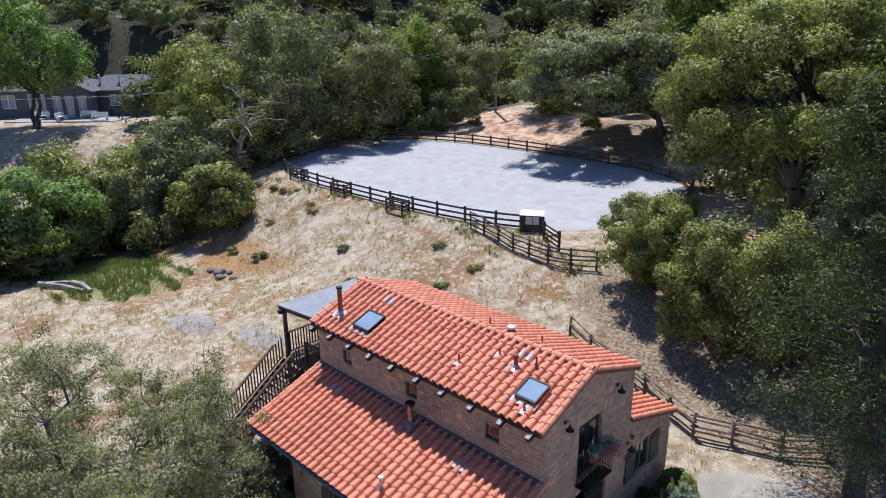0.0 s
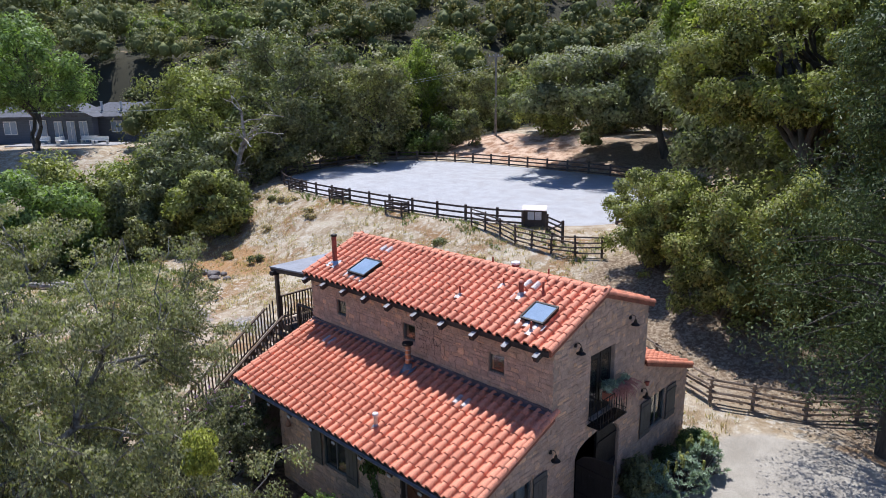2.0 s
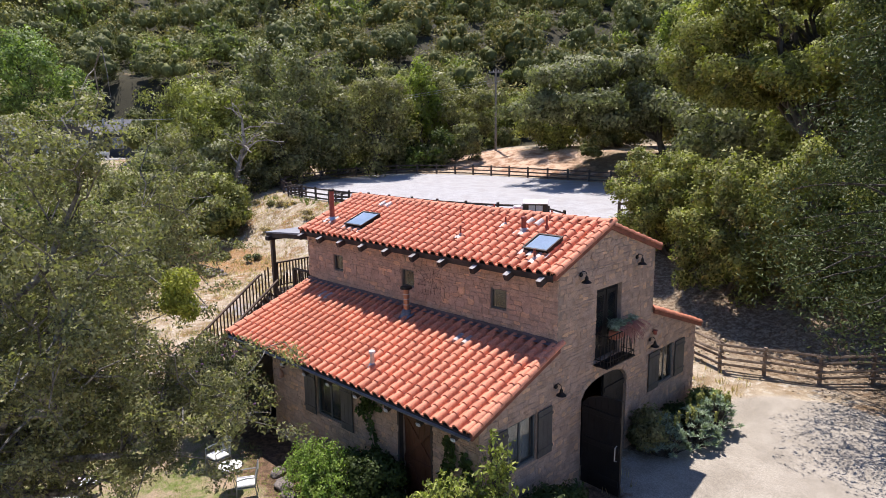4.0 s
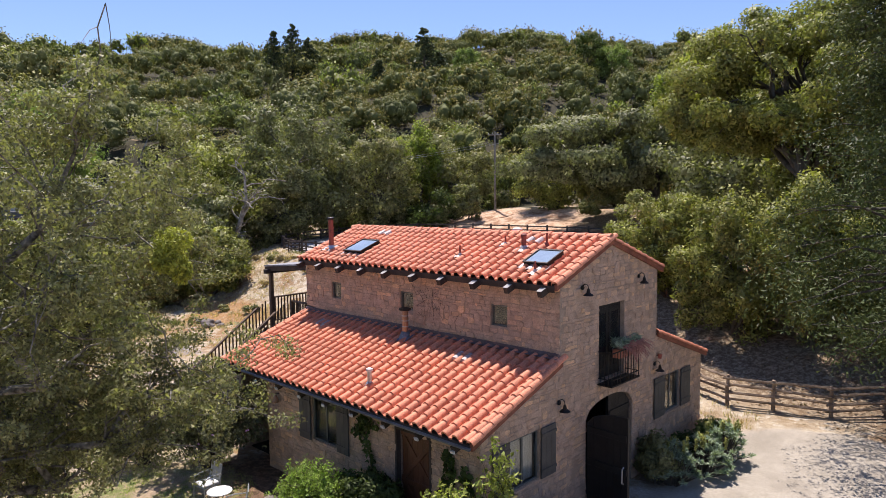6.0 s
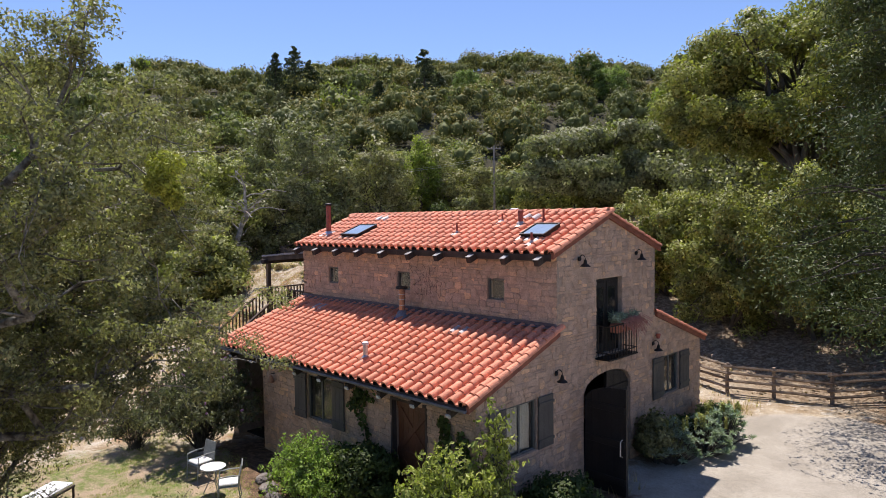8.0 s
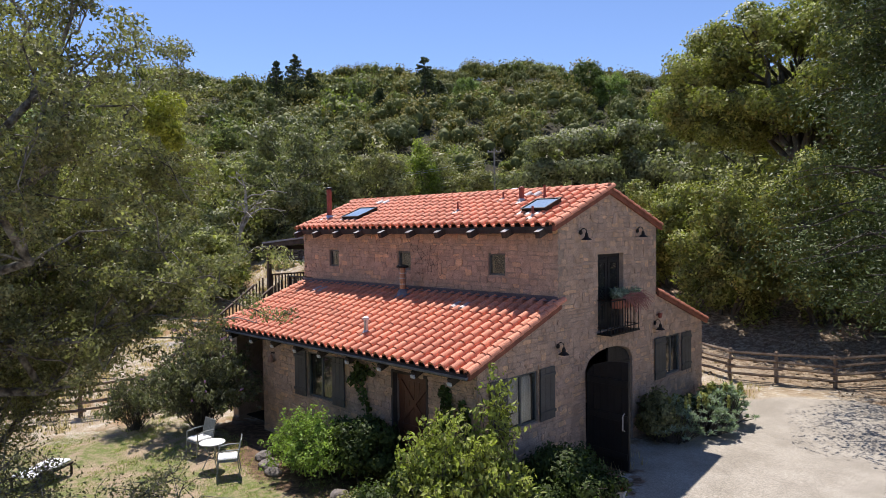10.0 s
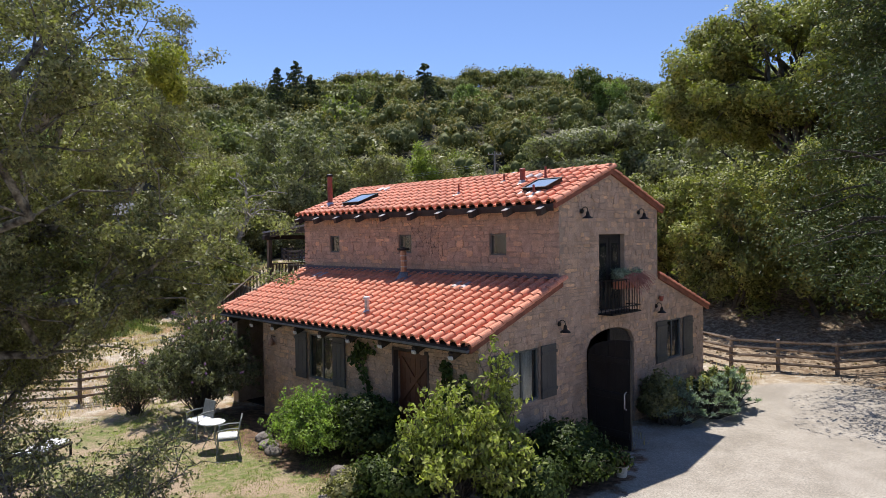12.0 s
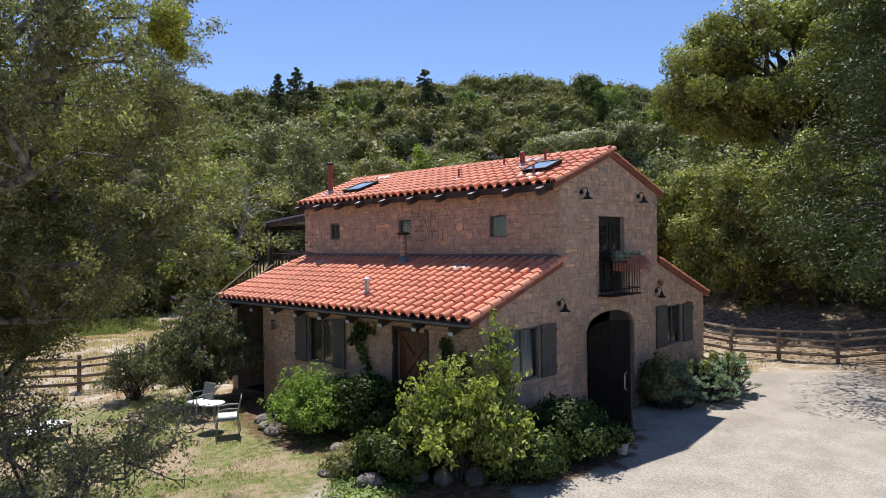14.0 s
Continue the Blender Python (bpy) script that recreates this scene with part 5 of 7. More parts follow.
def pipe(name, label, x, y, r, h, mat, cap=None, apron=None, base=None, over=1.5):
    z = (roof_z(y) if base is None else base) + 0.03
    ob = thing(name, pose(x, y, z), label, "vent")
    part("pipe", tube([(0, 0, 0), (0, 0, h * 0.96), (0, 0, h)], [r, r, r * 0.9], 10), mat, ob, smooth=False)
    part("collar", tube([(0, 0, 0.0), (0, 0, 0.09), (0, 0, 0.12)], [r * 2.0 + 0.02, r * 1.3 + 0.01, r * 1.02], 10), mat if apron is None else apron, ob)
    if cap:
        part("cap", tube([(0, 0, h), (0, 0, h + 0.015), (0, 0, h + 0.05), (0, 0, h + 0.07)], [r * over, r * over * 1.05, r * over, r * 0.7], 12), cap, ob)
    if apron is not None:
        bm = bmesh.new()
        rng = random.Random(int(x * 1000))
        tl = 20.5 if y > -0.2 else 19.5
        m = pose(0, 0, 0, tl if base is None else -tl)
        n = 7
        ww, ll = 0.06 + 2.0 * r, 0.08 + 2.0 * r
        g = [[bm.verts.new(m @ Vector((-ww + 2 * ww * i / n, -ll + 1.7 * ll * j / n, 0.07 + rng.uniform(-0.012, 0.012)))) for i in range(n + 1)] for j in range(n + 1)]
        for j in range(n):
            for i in range(n):
                bm.faces.new((g[j][i], g[j][i + 1], g[j + 1][i + 1], g[j + 1][i]))
        part("apron", bm, apron, ob, "crumpled flashing sheet", smooth=True)
    return ob


pipe("flue_stack", "tall red-painted flue pipe with a black cap on the roof", -8.26, 0.45, 0.075, 0.86, M_REDPIPE, M_IRON, M_ZINC, over=1.25)
pipe("vent_pipe", "thin rusty vent pipe with crumpled pale flashing", -3.29, 0.55, 0.024, 0.30, M_REDPIPE, None, M_FLASHING)
pipe("vent_pipe", "thin rusty vent pipe with crumpled pale flashing", -2.46, 1.23, 0.022, 0.26, M_REDPIPE, None, M_FLASHING)
pipe("vent_pipe", "stout red vent pipe with a flared cap on the roof", -1.82, 1.10, 0.058, 0.32, M_REDPIPE, M_REDPIPE, M_FLASHING, over=1.15)
pipe("vent_pipe", "thin rusty vent pipe standing in the roof tiles", -1.35, 1.33, 0.026, 0.32, M_REDPIPE)
pipe("vent_pipe", "thin rusty vent pipe below the skylight, pale flashing", -0.77, 0.10, 0.024, 0.28, M_REDPIPE, None, M_FLASHING)
pipe("roof_fan", "squat red roof ventilator with a pale round cap", -2.9, 2.25, 0.10, 0.20, M_REDPIPE, M_PALE, over=1.2, base=back_z(2.25))
pipe("vent_pipe", "thin red vent pipe behind the ridge", -3.75, 2.35, 0.022, 0.26, M_REDPIPE, base=back_z(2.35))
pipe("vent_pipe", "thin red vent pipe behind the ridge", -2.0, 2.45, 0.022, 0.26, M_REDPIPE, base=back_z(2.45))
pipe("vent_pipe", "galvanised vent with a stepped pale cap on the lower roof", -3.49, -2.12, 0.05, 0.34, M_ZINC, M_PALE, over=1.45)
flue = pipe("flue_stack", "copper-brown flue with a black cowl on blue-grey flashing", -4.28, -0.35, 0.075, 0.70, M_COPPER, M_IRON, M_LEAD, over=1.9)
part("base", tube([(0, 0, -0.06), (0, 0, 0.02), (0, 0, 0.17), (0, 0, 0.19)], [0.20, 0.165, 0.10, 0.078], 14), M_LEAD, flue, "blue-grey lead cone round the flue")
for z in (0.30, 0.44, 0.56):
    part("band", tube([(0, 0, z), (0, 0, z + 0.02)], [0.083, 0.083], 14), M_ZINC, flue, "grey metal band")
for x, y in ((-7.12, 1.53), (-1.80, 1.50), (-7.42, -0.48), (-2.14, -0.61)):
    tl = 20.5 if y > 0.5 else 19.5
    ob = thing("tile_vent", pose(x, y, roof_z(y) + 0.035, tl), "pair of pale metal vent tiles set in the roof", "roof vent")
    for k in (0, 1):
        part("barrel", tube([(0.26 * k - 0.13, -0.15, 0.03), (0.26 * k - 0.13, 0.13, 0.028)], [0.088, 0.082], 12), M_FLASHING, ob)


def wall_lamp(y, z):
    """A gooseneck barn lamp on the gable."""
    ob = thing("wall_lamp", pose(GX + 0.025, y, z) @ Matrix.Scale(0.92, 4), "black iron gooseneck barn lamp on the stone gable", "lamp", "barn lamps on the gable")
    part("wall_plate", tube([(0, 0, 0), (0.03, 0, 0)], [0.055, 0.045], 12), M_IRON, ob)
    arc = [(0.02, 0, 0)] + [(0.09 - 0.07 * math.cos(a), 0.0, 0.02 + 0.07 * math.sin(a)) for a in [math.pi * k / 8 for k in range(0, 9)]] + [(0.16, 0, -0.02)]
    part("neck", tube(arc, [0.011] * len(arc), 6), M_IRON, ob)
    prof = [(0.022, 0.0), (0.035, -0.03), (0.045, -0.09), (0.11, -0.14), (0.118, -0.155), (0.10, -0.145)]
    part("shade", tube([(0.16, 0, -0.01 + zz) for _, zz in prof], [rr for rr, _ in prof], 14), M_IRON, ob)
    return ob


for y, z in ((0.76, 4.66), (3.13, 4.67), (-0.08, 2.43), (3.97, 2.44)):
    wall_lamp(y, z)
lamp = thing("wall_lamp", pose(-6.55, FRONT_Y - 0.02, 1.72), "small bell-shaped iron lamp under the lower eave", "lamp")
part("shade", tube([(0, -0.10, 0.10), (0, -0.10, 0.05), (0, -0.10, -0.06), (0, -0.10, -0.08)], [0.02, 0.05, 0.085, 0.08], 12), M_COPPER, lamp)
part("bracket", tube([(0, 0.01, 0.12), (0, -0.10, 0.14), (0, -0.10, 0.09)], [0.012] * 3, 6), M_IRON, lamp)

# balcony
bal = thing("balcony", pose(GX, 0, 0), "shallow black iron balcony before the upper door", "balcony")
part("floor_plate", box(0.026, 0.38, 1.36, 2.58, 2.47, 2.505, 0.006), M_IRON, bal)
for y in [1.40 + k * 0.115 for k in range(11)]:
    part("baluster", tube([(0.36, y, 2.50), (0.36, y, 3.20)], [0.0085] * 2, 5), M_IRON, bal)
for x in (0.09, 0.18, 0.27):
    for y in (1.40, 2.55):
        part("baluster", tube([(x, y, 2.50), (x, y, 3.20)], [0.0085] * 2, 5), M_IRON, bal)
for z in (3.20, 2.62):
    part("handrail", tube([(0.03, 1.40, z), (0.36, 1.40, z), (0.36, 2.55, z), (0.03, 2.55, z)], [0.014] * 4, 6), M_IRON, bal)

# ---- shrubs, pots and garden things ----


def shrub(name, place, height, spread, leaf, label, seed, count=5000, size=0.07, lobes=22, low=0.0, category="shrub", flat=1.0, droop=0.0, clump=0.34, flowers=None, base=None, ragged=0.2, gaps=0.0):
    ob = tree(name, place, height, spread, low, leaf, label, seed, count=count, size=size, lobes=lobes, trunk=0.03 + 0.01 * height, clump=clump, stems=4, category=category, flat=flat, droop=droop, base=base, ragged=ragged, gaps=gaps)
    if flowers:
        mat, n, s = flowers
        rng = np.random.RandomState(seed + 500)
        d = rng.normal(0, 1, (n, 3))
        d /= np.linalg.norm(d, axis=1)[:, None]
        d[:, 2] = np.abs(d[:, 2])
        c = d * np.array((spread, spread * flat, (height - low) / 2)) * 0.95 + np.array((0, 0, (height + low) / 2))
        v, f = leaves(c, np.full((n, 3), s), n * 14, s * 0.5, rng)
        part("flower_heads", mesh_from("flower_heads", v, f, [mat]), None, ob)
    return ob


def cane_bush(name, place, height, spread, low, leaf, label, seed, canes=60, per=60, size=0.05, flat=1.0, droop=0.5, shift=(0, 0), long=1.6, bark=None, category="shrub", group=""):
    """A bush of arching canes with leaves along their upper lengths and side shoots."""
    rng = np.random.RandomState(seed)
    x, y = place
    ob = thing(name, pose(x, y, float(land(x, y)) - 0.03), label, category, group)
    limbs, cents = [], []
    for k in range(canes):
        a, r = rng.uniform(0, 6.28), rng.uniform(0, 1) ** 0.5
        h = low + (height - low) * (1 - 0.72 * r ** 2.2) * rng.uniform(0.55, 1.05)
        tip = np.array((math.cos(a) * r * spread + shift[0], math.sin(a) * r * spread * flat + shift[1], h))
        lb = bent(rng.normal(0, 0.08, 3) * np.array((1, 1, 0)), tip, 0.011, 0.004, rng, 7, 0.16)
        limbs.append(lb)
        for p, q in lb[3:]:
            cents.append(p)
            for w in range(2):
                d = rng.normal(0, 1, 3) + np.array((0, 0, 0.2))
                e = p + d / np.linalg.norm(d) * rng.uniform(0.08, 0.22)
                limbs.append([(p, 0.004), (e, 0.002)])
                cents.append(e)
    cents = np.array(cents)
    cents[:, 2] = np.maximum(cents[:, 2], low * 0.6)
    v, f = rings_mesh(limbs, 4)
    part("stem", mesh_from("stem", v, f, [bark or M_BARK]), None, ob)
    v, f = leaves(cents, np.full((len(cents), 3), 0.075), canes * per, size, rng, droop=droop, up=0.5, long=long, mid=np.array((shift[0], shift[1], (low + height) / 2)), half=np.array((spread, spread, height)))
    part("foliage", mesh_from("foliage", v, f, [leaf]), None, ob)
    return ob


cane_bush("garden_shrub", (-3.75, -3.35), 1.3, 1.15, 0.15, M_SHRUB, "bright light-green leafy shrub before the front wall", 101, canes=130, per=135, size=0.036, flat=0.75)
shrub("garden_shrub", (-2.55, -2.95), 1.35, 0.8, M_DARKLEAF, "dark green shrub against the front wall", 102, count=12000, size=0.045, flat=0.6, lobes=50, clump=0.24)
cane_bush("rose_bush", (0.2, -3.3), 2.0, 1.2, 0.45, M_ROSE, "tall yellow-green leafy bush at the house corner", 103, canes=130, per=70, size=0.055, flat=0.9, droop=0.8)
cane_bush("rose_bush", (0.45, -2.6), 2.55, 0.42, 1.3, M_ROSE, "upright yellow-green sprays by the gable window", 104, canes=16, per=60, size=0.058)
cane_bush("rose_bush", (0.85, -2.95), 1.35, 0.5, 0.45, M_ROSE, "yellow-green sprays at the bush's side", 119, canes=26, per=50, size=0.055)
shrub("garden_shrub", (-0.55, -3.6), 0.95, 0.85, M_DARKLEAF, "low dark shrub at the foot of the bush", 105, count=14000, size=0.042, lobes=50, clump=0.22)
shrub("garden_shrub", (0.75, -1.1), 0.95, 0.85, M_DARKLEAF, "dark glossy shrub beside the carriage door", 106, count=13000, size=0.044, lobes=44, clump=0.26)
shrub("garden_shrub", (0.8, -2.3), 0.70, 0.75, M_DARKLEAF, "dark glossy low shrub along the gable", 107, count=10000, size=0.044, lobes=30)
butterfly = cane_bush("butterfly_bush", (-8.15, -3.55), 2.7, 1.5, 0.35, M_BUDDLEIA, "grey-green butterfly bush with purple flowers at the porch", 108, canes=150, per=120, size=0.040, long=2.2)
rng = np.random.RandomState(9)
for k in range(26):
    a, r = rng.uniform(0, 6.28), rng.uniform(0.3, 1.0)
    q = np.array((math.cos(a) * r * 1.4, math.sin(a) * r * 1.4, 2.65 - 1.5 * r * r + rng.uniform(-0.3, 0.15)))
    c = q + np.outer(np.linspace(0, 1, 6), np.array((0.10 * math.cos(a), 0.10 * math.sin(a), 0.05)))
    v, f = leaves(c, np.full((6, 3), 0.022), 60, 0.018, rng)
    part("flower_spike", mesh_from("flower_spike", v, f, [M_FLOWER]), None, butterfly, "purple flower spike")
cane_bush("butterfly_bush", (-9.6, -4.6), 1.5, 0.9, 0.1, M_BUDDLEIA, "smaller grey-green shrub beside the path", 109, canes=60, per=80, size=0.038)
shrub("garden_shrub", (0.45, 3.2), 1.15, 0.45, M_OLIVE, "feathery olive-green shrub by the gable", 112, count=9000, size=0.045, lobes=34, clump=0.26)
shrub("garden_shrub", (0.6, 6.1), 0.7, 0.36, M_BRIGHT, "light green shrub at the house's far corner", 113, count=8000, size=0.045, lobes=30)
shrub("garden_shrub", (0.4, 4.9), 0.7, 0.36, M_DARKLEAF, "dark rounded shrub under the gable window", 115, count=7000, size=0.042)
shrub("garden_shrub", (-0.46, -4.6), 0.08, 0.65, M_BRIGHT, "low green ground cover at the lawn's edge", 114, count=5000, size=0.036)
shrub("garden_shrub", (-1.3, -4.2), 0.42, 0.42, M_OLIVE, "small tufted plant beside the boulder", 116, count=3500, size=0.04)
M_SPIKE = leaf_material("yellow_spike", (0.42, 0.40, 0.13), (0.28, 0.28, 0.10))


def rosettes(place, spread, height, heads, seed, label, spikes=8):
    """A mound of spiky silver rosettes on short stems, with a few yellowish flower spikes."""
    rng = np.random.RandomState(seed)
    x, y = place
    ob = thing("silver_shrub", pose(x, y, float(land(x, y)) - 0.02), label, "shrub")
    stems, vs = [], []
    for k in range(heads):
        a, r = rng.uniform(0, 6.28), spread * rng.uniform(0, 1) ** 0.6
        h = height * (1 - 0.75 * (r / spread) ** 2) * rng.uniform(0.75, 1.1)
        c = np.array((math.cos(a) * r, math.sin(a) * r, h))
        stems.append(bent((c[0] * 0.3, c[1] * 0.3, 0), c, 0.014, 0.008, rng, 3, 0.0))
        n = 34
        d = rng.normal(0, 1, (n, 3))
        d[:, 2] = np.abs(d[:, 2]) * 0.8 + 0.05
        d /= np.linalg.norm(d, axis=1)[:, None]
        side = np.cross(d, np.array((0, 0, 1.0)))
        side /= np.linalg.norm(side, axis=1)[:, None] + 1e-9
        ln = rng.uniform(0.09, 0.17, n)[:, None]
        vs.append(np.stack((c + side * 0.008, c + d * ln * 0.6 - side * 0.012, c + d * ln - np.array((0, 0, 0.02)), c + d * ln * 0.6 + side * 0.012), 1).reshape(-1, 3))
    v = np.concatenate(vs)
    part("rosette_foliage", mesh_from("rosette_foliage", v, np.arange(len(v)).reshape(-1, 4), [M_SILVER]), None, ob)
    v, f = rings_mesh(stems, 5)
    part("stem", mesh_from("stem", v, f, [M_BARK]), None, ob)
    for k in range(spikes):
        a, r = rng.uniform(0, 6.28), spread * rng.uniform(0, 0.8)
        c = np.array((math.cos(a) * r, math.sin(a) * r, height * 0.85))
        q = np.stack([c + np.array((0, 0, 0.03 * j)) for j in range(9)])
        v, f = leaves(q, np.full((9, 3), 0.035), 110, 0.028, rng, long=2.0)
        part("flower_spike", mesh_from("flower_spike", v, f, [M_SPIKE]), None, ob)


rosettes((0.72, 3.35), 0.60, 0.95, 80, 1, "silvery spiky shrub at the gable's foot")
rosettes((1.0, 4.35), 0.66, 0.85, 80, 2, "silvery spiky shrub beside the drive", 10)
rosettes((1.1, 5.35), 0.66, 0.88, 80, 3, "silvery spiky shrub by the far window", 12)


def climber(x0, x1, z0, z1, seed, hang):
    """A creeper on the front wall: a wandering stem and leaves close to the stone."""
    rng = np.random.RandomState(seed)
    ob = thing("climbing_vine", pose(0, FRONT_Y - 0.04, 0), "green creeper climbing the front wall", "vine")
    pts = [(x0 + (x1 - x0) * k / 8 + rng.uniform(-0.06, 0.06), rng.uniform(-0.02, 0.0), z0 + (z1 - z0) * k / 8) for k in range(9)]
    part("stem", tube(pts, [0.014 - 0.001 * k for k in range(9)], 5), M_BARK, ob)
    c = np.array(pts)
    v, f = leaves(c, np.tile(np.array((0.16, 0.05, 0.16)), (len(c), 1)), hang, 0.085, rng)
    v[:, 1] = np.minimum(v[:, 1], -0.005)
    part("foliage", mesh_from("foliage", v, f, [M_DARKLEAF]), None, ob)


climber(-3.35, -2.75, 1.95, 0.5, 1, 260)
climber(-3.5, -2.95, 1.7, 1.95, 2, 140)
climber(-0.95, -0.75, 0.3, 1.8, 3, 420)
climber(-0.45, -0.3, 0.4, 1.6, 4, 380)


def pot(place, r, h, mat, label, leaf, seed, plant_h, spread, flowers=None):
    x, y, z = place
    ob = thing("flower_pot", pose(x, y, z), label, "flower pot")
    part("pot", tube([(0, 0, 0), (0, 0, h * 0.85), (0, 0, h * 0.86), (0, 0, h), (0, 0, h * 0.97)], [r * 0.72, r * 0.95, r * 1.06, r * 1.08, r * 0.9], 14), mat, ob)
    rng = np.random.RandomState(seed)
    c = rng.normal(0, 0.35, (10, 3)) * spread + np.array((0, 0, h + plant_h * 0.5))
    v, f = leaves(c, np.full((10, 3), spread * 0.5), 500, 0.06, rng, long=2.2)
    part("plant", mesh_from("plant", v, f, [leaf]), None, ob)
    if flowers:
        v, f = leaves(c, np.full((10, 3), spread * 0.6), 120, 0.035, rng)
        part("flowers", mesh_from("flowers", v, f, [flowers]), None, ob)
    return ob


pot((1.48, -0.42, -0.12), 0.12, 0.20, M_WHITEPOT, "small white pot with a reddish plant by the door", M_DARKLEAF, 1, 0.22, 0.14, M_REDFLOWER)
# balcony planters with succulents and dry trailing stems
planter = thing("planter_box", pose(0.10, 2.20, 2.99), "terracotta planter of succulents and trailing stems", "planter")
part("trough", box(-0.10, 0.10, -0.34, 0.34, 0.0, 0.20, 0.02), M_TERRACOTTA, planter)
rng = np.random.RandomState(5)
c = np.stack((rng.uniform(-0.1, 0.1, 16), rng.uniform(-0.34, 0.50, 16), rng.uniform(0.22, 0.34, 16)), 1)
v, f = leaves(c, np.full((16, 3), 0.11), 1500, 0.024, rng, long=6.5, up=0.2)
part("succulent_clump", mesh_from("succulent_clump", v, f, [M_SILVER]), None, planter)
trail = []
for k in range(190):
    a = np.array((rng.uniform(0.0, 0.12), rng.uniform(-0.30, 0.5), 0.22))
    b = a + np.array((rng.uniform(0.06, 0.30), rng.uniform(-0.12, 0.42), rng.uniform(-0.42, 0.08) * rng.uniform(0.3, 1)))
    trail.append(bent(a, b, 0.008, 0.005, rng, 5, 0.25))
v, f = rings_mesh(trail, 4)
M_DRYSTEM = material("dry_reddish_stem", (0.42, 0.20, 0.17), (0.27, 0.12, 0.10), scale=8, bump=0)
tagged(part("trailing_stem", mesh_from("trailing_stem", v, f, [M_DRYSTEM]), None, planter), kind="stuff")
# dry creeper left on the upper wall
creeper = thing("dry_creeper", pose(-3.85, -0.015, 3.45), "bare brown creeper stems clinging to the upper wall", "vine")
trail = []
for k in range(44):
    a = np.array((rng.normal(0.1, 0.32), 0, rng.uniform(0.2, 0.9)))
    b = a + np.array((rng.normal(0.0, 0.22), 0, rng.uniform(-0.05, 0.35)))
    b[2] = min(b[2], 1.08)
    lb = bent(a, b, 0.004, 0.002, rng, 5, 0.05)
    trail.append([(np.array((q[0], -0.012 - 0.012 * rng.rand(), q[2])), r) for q, r in lb])
v, f = rings_mesh(trail, 4)
M_DRYVINE = material("dry_creeper_stem", (0.10, 0.07, 0.055), (0.06, 0.04, 0.03), scale=8, bump=0)
tagged(part("bare_stem", mesh_from("bare_stem", v, f, [M_DRYVINE]), None, creeper), kind="stuff")
hang = thing("hanging_flower", pose(0.02, 4.10, 2.62), "small red flower pot hung on the gable", "flower pot")
part("pot", tube([(0, 0, -0.06), (0, 0, 0.05)], [0.04, 0.06], 10), M_REDPIPE, hang)
part("bracket", tube([(-0.08, 0, 0.0), (0, 0, 0.01)], [0.01, 0.01], 5), M_IRON, hang)


def rock(place, size, seed, label):
    rng = random.Random(seed)
    bm = bmesh.new()
    bmesh.ops.create_icosphere(bm, subdivisions=3, radius=1.0)
    off = Vector((rng.uniform(0, 50), 0, 0))
    for v in bm.verts:
        k = 1 + 0.28 * noise.noise(v.co * 1.1 + off) + 0.10 * noise.noise(v.co * 3.5 + off)
        v.co = Vector((v.co.x * size[0], v.co.y * size[1], v.co.z * size[2])) * k
    x, y = place
    ob = part("rock", bm, M_ROCK, smooth=True)
    ob.matrix_world = pose(x, y, float(land(x, y)) + size[2] * 0.45, 0, 0, rng.uniform(0, 360))
    return tagged(ob, label, "rock")


M_ROCK = material("lichened_rock", (0.26, 0.22, 0.19), (0.13, 0.11, 0.095), scale=4, fine=25, bump=0.7, bump_size=0.05)
rock((-2.2, -3.85), (0.22, 0.17, 0.16), 1, "rounded grey boulder at the lawn's edge")
rock((-4.75, -3.75), (0.30, 0.2, 0.10), 2, "flat brown stone edging the bed")
rock((-4.3, -3.9), (0.2, 0.15, 0.09), 3, "flat brown stone edging the bed")
rock((-1.5, -4.5), (0.28, 0.18, 0.05), 4, "pale flat stone sunk in the lawn")
rock((-0.55, -4.45), (0.25, 0.2, 0.16), 5, "dark boulder half hidden under the bush")
for x, y, w in ((-0.21, -3.75, 0.16), (0.12, -3.55, 0.19), (0.5, -3.2, 0.2), (0.72, -2.75, 0.17)):
    rock((x, y), (w, w * 0.85, w * 0.85), 40 + int(w * 100 + x * 7), "rounded dark boulder edging the bed")
rock((-5.3, -3.55), (0.22, 0.16, 0.10), 6, "flat brown stone edging the bed")
for k, (x, y, s) in enumerate(((-29.5, 6.9, 0.3), (-28.8, 6.6, 0.25), (-30.2, 6.8, 0.28), (-29.0, 7.3, 0.2), (-27.9, 6.9, 0.22))):
    rock((x, y), (s * 1.3, s, s * 0.7), 20 + k, "grey field stone in a loose pile")

M_PAINTMETAL = material("grey_painted_metal", (0.34, 0.35, 0.33), (0.26, 0.27, 0.25), scale=8, fine=40, rough=0.5, metal=0.3, bump=0.1)
M_CUSHION = material("white_cushion", (0.78, 0.77, 0.74), (0.68, 0.67, 0.64), scale=5, fine=60, rough=0.9, bump=0.2)
M_MESHSEAT = material("woven_grey_back", (0.30, 0.31, 0.29), (0.22, 0.23, 0.21), scale=30, fine=90, rough=0.8, bump=0.3)


